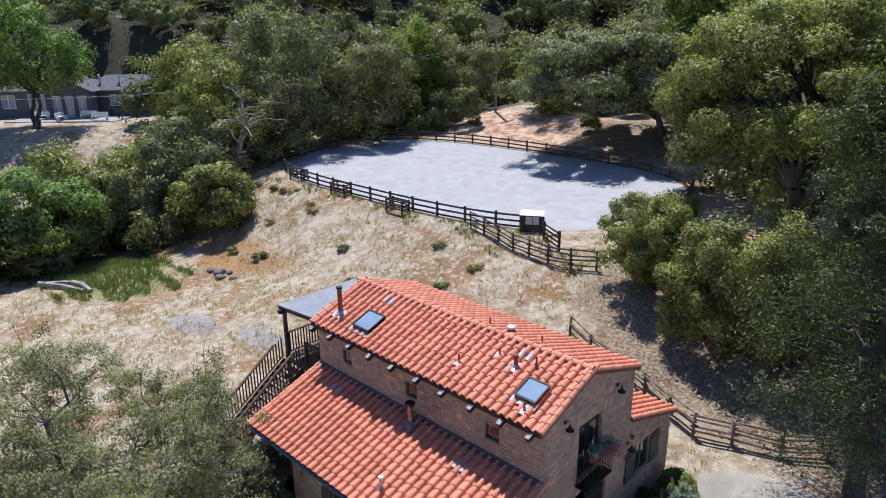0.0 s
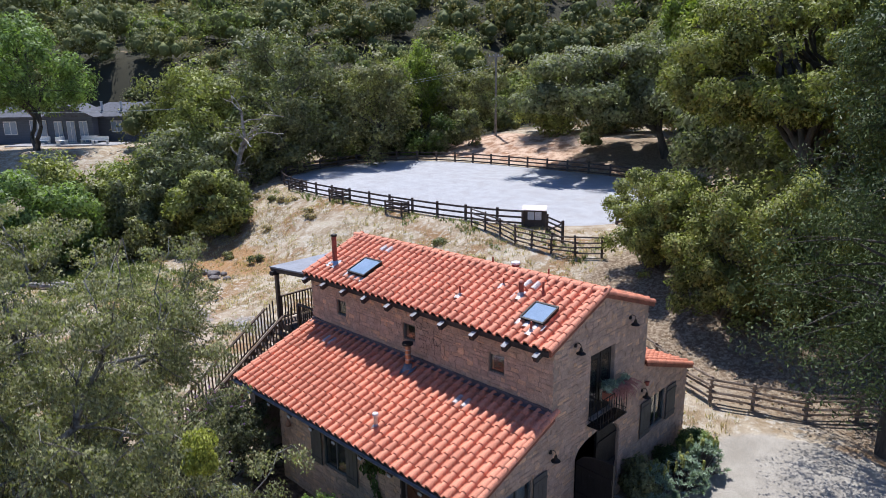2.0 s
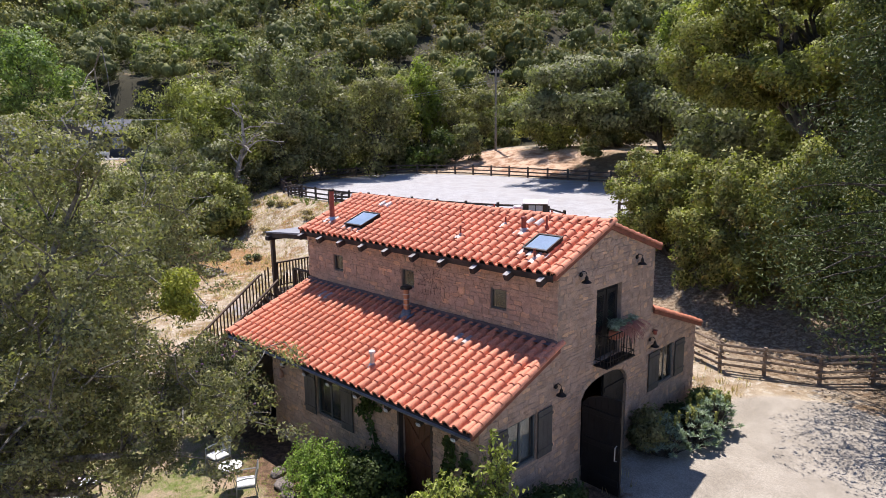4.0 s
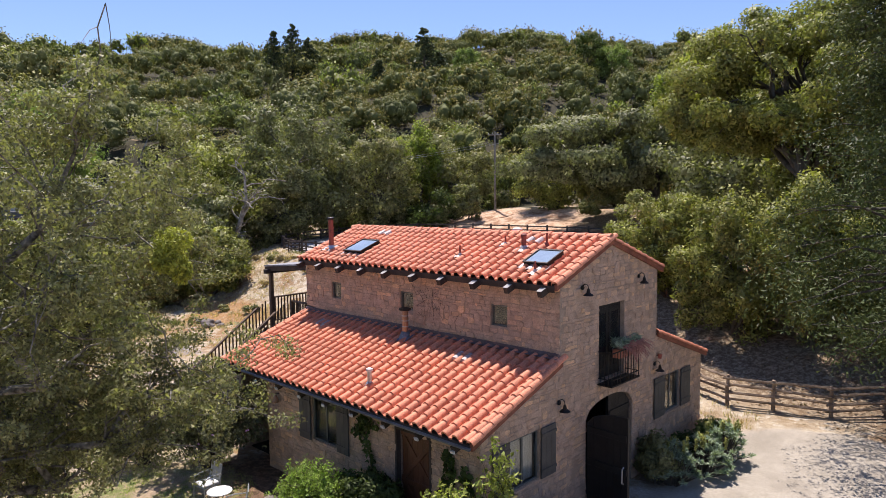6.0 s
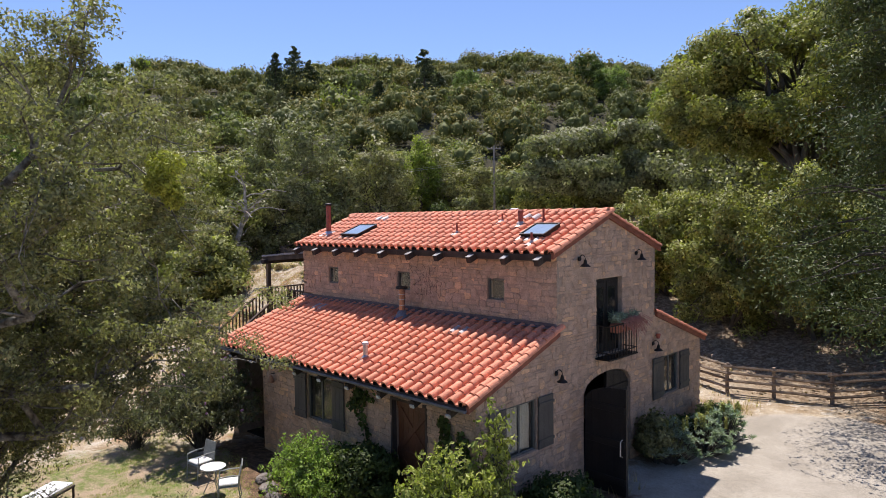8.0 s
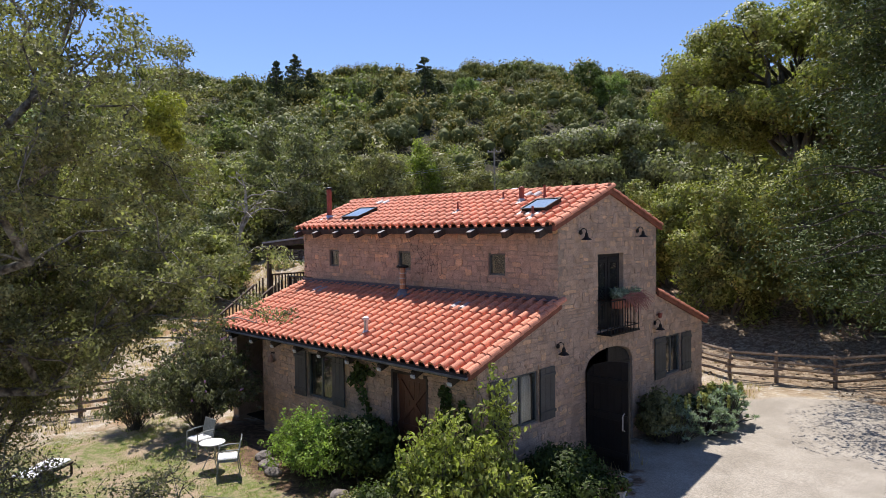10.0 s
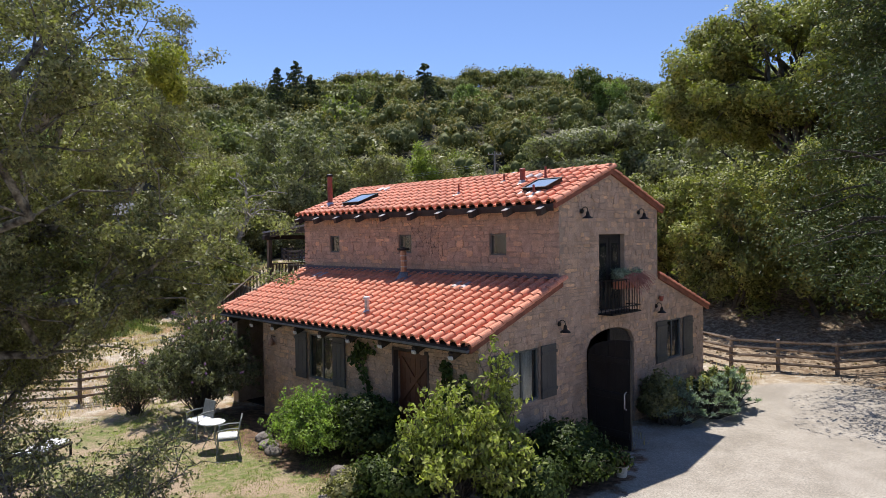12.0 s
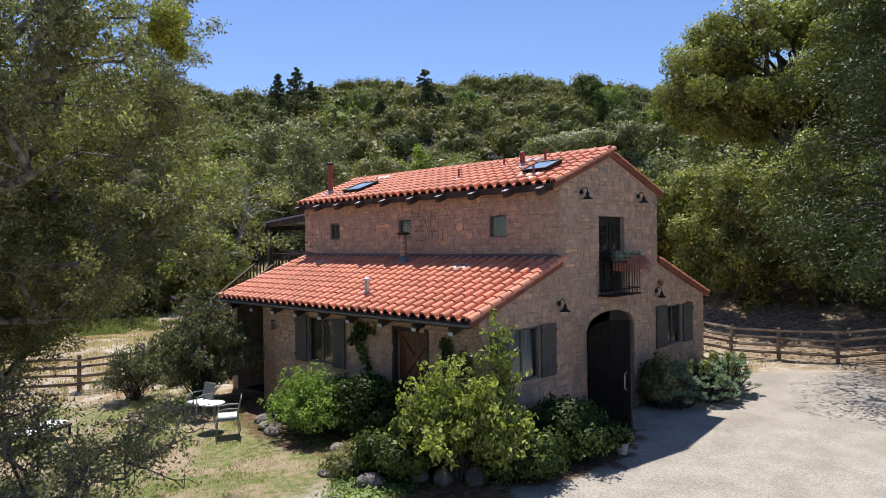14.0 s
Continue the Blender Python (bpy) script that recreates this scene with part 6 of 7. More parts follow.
def garden_chair(place, turn, label):
    """An aluminium garden chair with arms, a woven back and a seat cushion; it faces +y before the turn."""
    x, y = place
    ob = thing("garden_chair", pose(x, y, float(land(x, y)), 0, 0, turn) @ Matrix.Scale(0.90, 4), label, "chair", "chairs at the garden table")
    for sx in (-0.24, 0.24):
        part("leg", tube([(sx, 0.24, 0.0), (sx, 0.21, 0.42), (sx, 0.20, 0.62)], [0.013] * 3, 6), M_PAINTMETAL, ob)
        part("leg", tube([(sx, -0.27, 0.0), (sx, -0.21, 0.40), (sx, -0.25, 0.64)], [0.013] * 3, 6), M_PAINTMETAL, ob)
        part("armrest", tube([(sx, 0.20, 0.61), (sx, 0.0, 0.645), (sx, -0.25, 0.64)], [0.013, 0.018, 0.013], 6), M_PAINTMETAL, ob)
        part("back_post", tube([(sx * 0.92, -0.20, 0.40), (sx * 0.92, -0.30, 0.86)], [0.013] * 2, 6), M_PAINTMETAL, ob)
    part("seat_frame", box(-0.245, 0.245, -0.22, 0.23, 0.385, 0.41, 0.008), M_PAINTMETAL, ob)
    part("cushion", box(-0.225, 0.225, -0.20, 0.22, 0.412, 0.475, 0.022), M_CUSHION, ob, "white seat cushion")
    part("backrest", box(-0.22, 0.22, -0.008, 0.008, 0.0, 0.42, 0.006, pose(0, -0.215, 0.45, 12.5)), M_MESHSEAT, ob)
    return ob


garden_chair((-6.50, -4.40), 185, "grey metal garden chair with a white seat cushion")
garden_chair((-4.95, -4.55), 150, "grey metal garden chair with a white cushion by the table")
tx, ty = -5.56, -4.58
tb = thing("garden_table", pose(tx, ty, float(land(tx, ty))) @ Matrix.Scale(0.82, 4), "small round pale-topped garden table", "table")
part("tabletop", tube([(0, 0, 0.66), (0, 0, 0.675), (0, 0, 0.69)], [0.30, 0.32, 0.315], 28), M_CUSHION, tb)
for k in range(3):
    a = k * 2.094
    part("leg", tube([(0.25 * math.cos(a), 0.25 * math.sin(a), 0), (0.08 * math.cos(a), 0.08 * math.sin(a), 0.35), (0.22 * math.cos(a), 0.22 * math.sin(a), 0.66)], [0.012] * 3, 6), M_PAINTMETAL, tb)
lx, ly = -7.75, -7.15
lg = thing("lounger", pose(lx, ly, float(land(lx, ly)), 0, 0, 35), "low slatted lounger with a pale patterned cushion", "lounger")
for sx in (-0.26, 0.26):
    part("side_rail", box(sx - 0.02, sx + 0.02, -0.55, 0.55, 0.22, 0.27, 0.008), M_TIMBER, lg)
    for sy in (-0.5, 0.5):
        part("leg", box(sx - 0.02, sx + 0.02, sy - 0.02, sy + 0.02, 0, 0.22, 0.005), M_TIMBER, lg)
part("cushion", box(-0.25, 0.25, -0.53, 0.53, 0.272, 0.33, 0.02), M_CUSHION, lg, "pale patterned cushion")

# ---- porch, stairs and fences ----
M_DECK = material("weathered_redwood", (0.155, 0.105, 0.070), (0.085, 0.055, 0.038), scale=3, fine=40, bump=0.35, stretch=(1, 1, 0.4))
M_RAIL = material("weathered_rail", (0.30, 0.225, 0.16), (0.13, 0.09, 0.062), scale=3, fine=35, bump=0.5, spread=0.2)
M_ARENA = material("creosoted_rail", (0.115, 0.088, 0.070), (0.065, 0.048, 0.040), scale=3, fine=35, bump=0.4, spread=0.2)
M_SHEETROOF = material("grey_sheet_roof", (0.27, 0.275, 0.29), (0.22, 0.22, 0.235), scale=3, fine=25, rough=0.75, bump=0.15)

porch = thing("porch", pose(0, 0, 0), "brown timber porch with grey shed roof and stairs", "porch")
DZ = 2.47
bm = bmesh.new()
a = [bm.verts.new((x, y, z - t)) for t in (0, 0.05) for x, y, z in ((-11.75, 0.30, 4.40), (-8.92, 0.30, 4.62), (-8.92, 3.7, 4.62), (-11.75, 3.7, 4.40))]
for f in ((0, 1, 2, 3), (7, 6, 5, 4), (0, 4, 5, 1), (1, 5, 6, 2), (2, 6, 7, 3), (3, 7, 4, 0)):
    bm.faces.new([a[i] for i in f])
part("roof", bm, M_SHEETROOF, porch, "grey mineral-felt shed roof")
for y in (0.40, 2.0, 3.6):
    part("rafter", box(-1.5, 1.46, -0.05, 0.05, -0.14, 0.0, 0.006, Matrix.Translation((-10.30, y, 4.455)) @ Matrix.Rotation(math.atan2(-0.22, 2.83), 4, "Y")), M_TIMBER, porch)
part("beam", box(-11.62, -11.46, 0.2, 3.75, 4.14, 4.275, 0.008), M_TIMBER, porch)
for y in (0.42, 3.5):
    part("post", box(-11.60, -11.48, y - 0.06, y + 0.06, float(land(-11.5, y)) - 0.1, 4.14, 0.008), M_DECK, porch)
part("post", box(-10.40, -10.30, 0.36, 0.46, float(land(-10.3, .4)) - 0.1, DZ + 0.9, 0.006), M_DECK, porch)
for k in range(22):
    y = 0.36 + k * 0.15
    part("deck_board", box(-11.65, -8.93, y, y + 0.142, DZ - 0.04, DZ, 0.004), M_DECK, porch)
part("joist", box(-11.6, -8.93, 0.37, 0.42, DZ - 0.22, DZ - 0.045, 0.005), M_DECK, porch)
part("joist", box(-11.6, -8.93, 3.55, 3.60, DZ - 0.22, DZ - 0.045, 0.005), M_DECK, porch)


def railing(p, q, posts=False):
    """A balustrade from p to q (places of its foot): top and bottom rails and square balusters."""
    p, q = Vector(p), Vector(q)
    d = q - p
    flat = math.hypot(d.x, d.y)
    yaw = math.atan2(d.y, d.x)
    tilt = math.atan2(d.z, flat)
    ln = d.length
    m = Matrix.Translation(p) @ Matrix.Rotation(yaw, 4, "Z") @ Matrix.Rotation(-tilt, 4, "Y")
    for z, h, w in ((0.86, 0.045, 0.05), (0.10, 0.04, 0.025)):
        zz = z * math.cos(tilt)
        part("handrail" if h > 0.042 else "bottom_rail", box(0, ln, -w, w, zz, zz + h, 0.005, m), M_DECK, porch)
    n = int(flat / 0.115)
    for k in range(1, n):
        c = p + d * (k / n)
        part("baluster", box(c.x - 0.017, c.x + 0.017, c.y - 0.017, c.y + 0.017, c.z + 0.12, c.z + 0.87, 0.0), M_DECK, porch)


railing((-11.54, 3.5, DZ), (-11.54, 0.42, DZ))
railing((-8.95, 0.42, DZ), (-10.35, 0.42, DZ))
SX0, SX1, SY0, SY1 = -11.54, -10.45, 0.30, -3.35
SZ1 = float(land(-11, -3.35)) + 0.05
railing((SX0, SY0, DZ), (SX0, SY1, SZ1))
railing((SX1, SY0, DZ), (SX1, SY1, SZ1))
steps_n = 15
for k in range(steps_n):
    t = (k + 1) / (steps_n + 0.5)
    y, z = SY0 + (SY1 - SY0) * t, DZ + (SZ1 - DZ) * t
    part("tread", box(SX0 + 0.03, SX1 - 0.03, y - 0.13, y + 0.13, z - 0.04, z, 0.005), M_DECK, porch)
for x in (SX0, SX1):
    d = Vector((0, SY1 - SY0, SZ1 - DZ))
    m = Matrix.Translation((x, SY0, DZ - 0.14)) @ Matrix.Rotation(math.atan2(-d.z, -d.y), 4, "X")
    part("stringer", box(-0.025, 0.025, -d.length, 0, -0.13, 0.13, 0.006, m), M_DECK, porch)
    part("newel", box(x - 0.05, x + 0.05, SY1 - 0.05, SY1 + 0.05, SZ1 - 0.15, SZ1 + 0.98, 0.006), M_DECK, porch)


def split_rail(points, label, rails=4, height=0.86, jut=0.05, mat=None, group="", r_post=0.055, seed=0):
    """A split-rail fence: rough posts at the points, rails laid alternately to either side."""
    mat = mat or M_RAIL
    rng = random.Random(seed)
    x, y = points[0]
    ob = thing("split_rail_fence", pose(0, 0, 0), label, "fence", group)
    for x, y in points:
        z = float(land(x, y))
        part("post", tube([(x, y, z - 0.25), (x + rng.uniform(-0.02, 0.02), y, z + height * 0.6), (x + rng.uniform(-0.03, 0.03), y + rng.uniform(-0.03, 0.03), z + height * rng.uniform(1.03, 1.13))], [r_post * 1.1, r_post, r_post * 0.92], 7), mat, ob)
    for k, (p, q) in enumerate(zip(points, points[1:])):
        a, b = Vector((*p, float(land(*p)))), Vector((*q, float(land(*q))))
        d = (b - a).normalized()
        side = Vector((-d.y, d.x, 0)) * jut
        for j in range(rails):
            h = height * (0.22 + 0.76 * j / (rails - 1))
            off = side if (k + j) % 2 else -side
            za, zb = h + rng.uniform(-0.03, 0.03), h + rng.uniform(-0.03, 0.03)
            e0, e1 = a - d * 0.14 + off + Vector((0, 0, za)), b + d * 0.14 + off + Vector((0, 0, zb))
            md = (e0 + e1) / 2 + Vector((0, 0, rng.uniform(-0.02, 0.02)))
            part("rail", tube([e0, md, e1], [0.036, 0.044, 0.036], 5), mat, ob)
    return ob


split_rail([(-7.0, 11.6), (-5.6, 11.0), (-4.1, 10.5), (-2.6, 10.0), (-1.3, 9.35), (-0.15, 8.85), (1.0, 9.3), (2.4, 9.7), (3.6, 10.35), (4.9, 10.9), (6.3, 11.3)], "weathered split-rail fence along the drive's edge", seed=1)
split_rail([(-14.2, -9.3), (-13.4, -7.9), (-12.7, -6.5), (-12.1, -5.1), (-11.6, -3.7), (-11.3, -3.05)], "weathered split-rail fence on the garden side", seed=2, rails=4)
split_rail([(-3.5, 17.6), (-2.0, 17.2), (-0.4, 16.9), (1.3, 16.7), (3.0, 16.6), (4.7, 16.7)], "weathered split-rail fence under the oaks", seed=3, rails=3)


def board_fence(points, label, height=0.95, rails=3, close=False, mat=None):
    """The arena's post-and-board fence, with boards on the inner face."""
    mat = mat or M_ARENA
    ob = thing("arena_fence", pose(0, 0, 0), label, "fence")
    for x, y in points:
        z = float(land(x, y))
        part("post", box(x - 0.065, x + 0.065, y - 0.065, y + 0.065, z - 0.2, z + height, 0.012), mat, ob)
    pairs = list(zip(points, points[1:]))
    for p, q in pairs:
        a, b = Vector((*p, float(land(*p)))), Vector((*q, float(land(*q))))
        d = b - a
        for j in range(rails):
            h = height * (0.14, 0.48, 0.84)[j] if rails == 3 else height * (0.42, 0.84)[j]
            m = Matrix.Translation(a + Vector((0, 0, h))) @ Matrix.Rotation(math.atan2(d.y, d.x), 4, "Z") @ Matrix.Rotation(-math.atan2(d.z, math.hypot(d.x, d.y)), 4, "Y")
            part("rail", box(0, d.length, -0.025, 0.025, -0.055, 0.055, 0.0, m), mat, ob)
    return ob


def arena_ring(a0, a1, step, k=1.0):
    out, a, last = [], a0, None
    while a < a1:
        c, s = math.cos(a), math.sin(a)
        r = k / (abs(c) ** 3 + abs(s) ** 3) ** (1 / 3)
        p = (ARENA[0] + ARENA[2] * r * c, ARENA[1] + ARENA[3] * r * s)
        if last is None or math.hypot(p[0] - last[0], p[1] - last[1]) >= step:
            out.append(p)
            last = p
        a += 0.004
    return out


board_fence(arena_ring(0.10, 3.55, 2.05), "dark post-and-board fence round the far side of the arena")
board_fence(arena_ring(3.55, 5.44, 2.05), "dark post-and-board fence along the arena's near side")
board_fence(arena_ring(5.78, 6.5, 2.05), "dark post-and-board fence beyond the arena gate")
split_rail([(-17.6, 16.9), (-16.3, 16.6), (-15.0, 16.3), (-13.7, 16.0), (-12.5, 15.8), (-11.2, 15.7), (-9.9, 15.8), (-8.6, 16.1)], "dark split-rail fence below the arena gate", seed=4, mat=M_ARENA, height=0.95)
for k, (x, y) in enumerate(((-36.2, 17.6), (-30.0, 16.9), (-23.6, 16.55))):
    z = float(land(x, y))
    j = thing("tree_guard", pose(x, y, z - 0.02), "low three-rail timber cage on the grass bank", "guard rail", "cages along the arena")
    for sx in (-0.75, 0.75):
        for sy in (-0.3, 0.3):
            part("post", box(sx - 0.05, sx + 0.05, sy - 0.05, sy + 0.05, -0.1, 0.85, 0.008), M_ARENA, j)
    for h in (0.25, 0.5, 0.75):
        for sy in (-0.32, 0.32):
            part("rail", box(-0.8, 0.8, sy - 0.02, sy + 0.02, h - 0.045, h + 0.045, 0.004), M_ARENA, j)
        for sx in (-0.77, 0.77):
            part("rail", box(sx - 0.02, sx + 0.02, -0.3, 0.3, h - 0.045, h + 0.045, 0.004), M_ARENA, j)
# notice shelter at the gate
kx, ky = -14.35, 18.5
kz = float(land(kx, ky))
kiosk = thing("notice_shelter", pose(kx, ky, kz, 0, 0, 30), "small dark shelter with white panels at the arena gate", "shelter")
part("body", box(-0.60, 0.60, -0.2, 0.25, 0.0, 0.98, 0.01), M_ARENA, kiosk)
for s in (-0.17, 0.23):
    part("panel", box(s - 0.18, s + 0.18, -0.225, -0.205, 0.45, 0.90, 0.006), M_PALE, kiosk, "white notice panel")
part("roof", box(-0.70, 0.70, -0.34, 0.34, 0, 0.04, 0.008, pose(0, 0, 1.06, 16)), M_FLASHING, kiosk, "pale ribbed sheet roof")
for s in (-0.62, 0.66):
    part("post", box(s - 0.06, s + 0.06, -0.34, -0.24, -0.1, 0.96, 0.008), M_ARENA, kiosk)
gate = thing("field_gate", pose(-12.9, 17.7, float(land(-12.9, 17.7)), 0, 0, -30), "dark timber gate standing open beside the shelter", "gate")
for h in (0.15, 0.4, 0.65, 0.9):
    part("rail", box(0, 1.8, -0.02, 0.02, h - 0.045, h + 0.045, 0.004), M_ARENA, gate)
part("brace", box(0, 2.0, -0.045, -0.02, -0.04, 0.04, 0.004, Matrix.Translation((0, 0, 0.12)) @ Matrix.Rotation(-0.4, 4, "Y")), M_ARENA, gate)
for s in (-0.05, 1.85):
    part("post", box(s - 0.06, s + 0.06, -0.06, 0.06, -0.15, 1.05, 0.008), M_ARENA, gate)

# power pole and its wires
M_POLE = material("grey_weathered_pole", (0.33, 0.29, 0.25), (0.22, 0.19, 0.16), scale=3, fine=30, bump=0.4)
px, py = -38.5, 44.0
pz = float(land(px, py))
pole = thing("power_pole", pose(px, py, pz), "weathered wooden power pole with a crossarm", "power pole")
part("post", tube([(0, 0, -0.3), (0, 0, 8.4)], [0.13, 0.09], 9), M_POLE, pole)
part("crossarm", box(-0.75, 0.75, -0.06, 0.06, 8.0, 8.12, 0.01, pose(0, 0, 0, 0, 0, 45)), M_POLE, pole)
for s in (-0.65, -0.25, 0.25, 0.65):
    part("insulator", tube([(s * 0.707, s * 0.707, 8.12), (s * 0.707, s * 0.707, 8.27)], [0.03, 0.035], 7), M_PALE, pole)
part("brace", tube([(0.9, -0.9, 0.0), (0.06, -0.06, 1.2)], [0.05, 0.05], 6), M_BARK, pole)
for s in (-0.5, 0.5):
    w = thing("power_line", pose(0, 0, 0), "thin dark overhead wire sagging across the valley", "cable", "overhead wires")
    a, b = Vector((px + s, py + s, pz + 7.2)), Vector((-62.0 + s, -14.0 + s, 10.0))
    pts = [a + (b - a) * (k / 16) - Vector((0, 0, 2.6 * 4 * (k / 16) * (1 - k / 16))) for k in range(17)]
    part("wire", tube(pts, [0.014] * 17, 4), M_ZINC, w)

# ---- the neighbour's house beyond the creek ----
M_NWALL = material("grey_blue_siding", (0.13, 0.14, 0.165), (0.10, 0.11, 0.13), scale=2, fine=20, stretch=(0.3, 0.3, 10), bump=0.3)
M_NROOF = material("grey_shingle_roof", (0.125, 0.125, 0.14), (0.085, 0.085, 0.095), scale=3, fine=18, bump=0.5)
nx, ny = -79.5, 14.6
nz = float(land(nx, ny)) + 0.75
nb = thing("bungalow", pose(nx, ny, nz, 0, 0, 44), "long low slate-blue bungalow with grey shingle roofs beyond the creek", "house")
M_NTRIM = material("white_trim", (0.74, 0.74, 0.72), (0.62, 0.62, 0.60), scale=5, fine=30, rough=0.6, bump=0.1)


def hipped(x0, x1, y0, y1, z0, z1, inset):
    """A hipped roof with a thin eave board, its ridge along x."""
    bm = bmesh.new()
    m = (y0 + y1) / 2
    a = [bm.verts.new(p) for p in ((x0, y0, z0), (x1, y0, z0), (x1, y1, z0), (x0, y1, z0), (x0 + inset, m, z1), (x1 - inset, m, z1), (x0, y0, z0 - 0.16), (x1, y0, z0 - 0.16), (x1, y1, z0 - 0.16), (x0, y1, z0 - 0.16))]
    for f in ((0, 1, 5, 4), (2, 3, 4, 5), (1, 2, 5), (3, 0, 4), (9, 8, 7, 6), (0, 6, 7, 1), (1, 7, 8, 2), (2, 8, 9, 3), (3, 9, 6, 0)):
        bm.faces.new([a[i] for i in f])
    return bm


part("wall", box(-15.0, 3.4, -2.6, 3.2, -0.8, 2.3, 0.01), M_NWALL, nb)
part("wall", box(3.4, 12.0, -1.6, 3.4, -0.8, 2.2, 0.01), M_NWALL, nb)
part("wall", box(0.6, 5.4, -3.9, -2.6, -0.8, 2.3, 0.01), M_NWALL, nb)
part("roof", hipped(-15.7, 4.6, -3.4, 4.0, 2.3, 4.0, 3.2), M_NROOF, nb)
part("roof", hipped(2.6, 12.8, -2.4, 4.2, 2.2, 3.7, 2.6), M_NROOF, nb)
bm = bmesh.new()
a = [bm.verts.new(p) for p in ((0.0, -4.5, 2.25), (6.0, -4.5, 2.25), (6.0, 0.2, 2.25), (0.0, 0.2, 2.25), (3.0, -4.5, 3.65), (3.0, 0.2, 3.65))]
for f in ((0, 4, 5, 3), (1, 2, 5, 4), (0, 1, 4), (2, 3, 5), (3, 2, 1, 0)):
    bm.faces.new([a[i] for i in f])
part("roof", bm, M_NROOF, nb)
for k, (x, y, w, z0, z1) in enumerate(((-13.2, -2.6, 1.5, 0.3, 1.8), (-10.6, -2.6, 1.8, -0.6, 1.8), (-7.6, -2.6, 1.8, -0.6, 1.8), (-4.6, -2.6, 1.5, 0.3, 1.8), (-1.4, -2.6, 1.9, -0.6, 1.9), (1.6, -3.9, 0.9, -0.6, 1.8), (3.0, -3.9, 0.9, -0.6, 1.8), (4.4, -3.9, 0.9, -0.6, 1.8), (7.0, -1.6, 1.3, 0.4, 1.7), (9.6, -1.6, 1.3, 0.4, 1.7))):
    w2 = w / 2
    win = part("window", box(x - w2, x + w2, y - 0.07, y - 0.004, z0, z1, 0.01), M_NTRIM, nb, "white-framed window")
    for q in (-1, 1):
        part("pane", box(x + q * w2 * 0.5 - w2 * 0.41, x + q * w2 * 0.5 + w2 * 0.41, y - 0.085, y - 0.072, z0 + 0.1, z1 - 0.1, 0), M_SKY_REFLECT, win)
part("chimney", box(10.6, 11.5, 1.2, 2.0, 2.4, 5.4, 0.02), M_BARK, nb, "dark brick chimney")
for x in (-2.4, 5.2, 7.4):
    part("roof_vent", tube([(x, -0.9, 2.9), (x, -0.9, 3.75), (x, -0.9, 3.85)], [0.12, 0.12, 0.2], 8), M_NTRIM, nb)
part("satellite_dish", tube([(0.9, -0.5, 4.4), (0.9, -0.3, 4.5), (0.9, -0.2, 4.53)], [0.46, 0.3, 0.05], 14), M_NTRIM, nb)
part("dish_mast", tube([(0.9, -0.2, 3.2), (0.9, -0.2, 4.5)], [0.04, 0.04], 6), M_NTRIM, nb)
part("terrace", box(-2.5, 9.5, -7.4, -3.9, -0.8, -0.55, 0.02), M_CAP, nb, "pale paved terrace")
part("terrace_step", box(-1.5, 8.5, -8.2, -7.4, -1.0, -0.8, 0.02), M_CAP, nb)
for k, (dx, dy, tn) in enumerate(((0.5, -5.6, 0), (3.2, -6.4, 90), (5.6, -5.4, 0), (7.4, -6.6, 0))):
    m = pose(nx, ny, nz, 0, 0, 44) @ pose(dx, dy, -0.55, 0, 0, tn)
    bench = thing("terrace_bench", m, "white slatted bench on the neighbour's terrace", "bench", "benches on the terrace")
    part("seat", box(-0.9, 0.9, -0.22, 0.22, 0.40, 0.46, 0.01), M_NTRIM, bench)
    part("backrest", box(-0.9, 0.9, 0.18, 0.23, 0.46, 0.85, 0.01), M_NTRIM, bench)
    for x in (-0.8, 0.8):
        part("leg", box(x - 0.04, x + 0.04, -0.2, 0.2, 0, 0.40, 0.005), M_NTRIM, bench)

# ---- dead tree, logs ----
rng = np.random.RandomState(9)
limbs = [bent((0, 0, -0.2), (0.5, 0.4, 4.6), 0.20, 0.06, rng, 7, 0.0)]
for k in range(16):
    p, r = limbs[0][rng.randint(2, 8)]
    d = rng.normal(0, 1, 3)
    d[2] = abs(d[2]) * 0.7
    lb = bent(p, p + d / np.linalg.norm(d) * rng.uniform(0.8, 2.2), r * 0.55, 0.02, rng, 5, 0.1)
    limbs.append(lb)
    for q in range(3):
        p2, r2 = lb[rng.randint(2, 6)]
        d = rng.normal(0, 1, 3)
        limbs.append(bent(p2, p2 + d / np.linalg.norm(d) * rng.uniform(0.4, 1.0), r2 * 0.6, 0.008, rng, 3, 0.1))
dead = thing("dead_tree", pose(-42.0, 15.6, float(land(-42.0, 15.6))) @ Matrix.Scale(1.5, 4), "bleached leafless dead tree at the grass edge", "tree")
v, f = rings_mesh(limbs, 6)
part("trunk", mesh_from("trunk", v, f, [M_DEAD], smooth=True), None, dead)
for k, (x, y, tn, ln) in enumerate(((-34.5, -0.6, 30, 3.2), (-35.2, -0.2, 55, 2.4), (-33.8, 0.3, 10, 2.0))):
    lg = part("log", tube([(-ln / 2, 0, 0), (0, 0.1, 0.04), (ln / 2, 0, 0)], [0.18, 0.16, 0.12], 8), M_DEAD)
    lg.matrix_world = pose(x, y, float(land(x, y)) + 0.12, 0, 3, tn)
    tagged(lg, "grey fallen log in the creek-side grass", "log", "fallen logs")

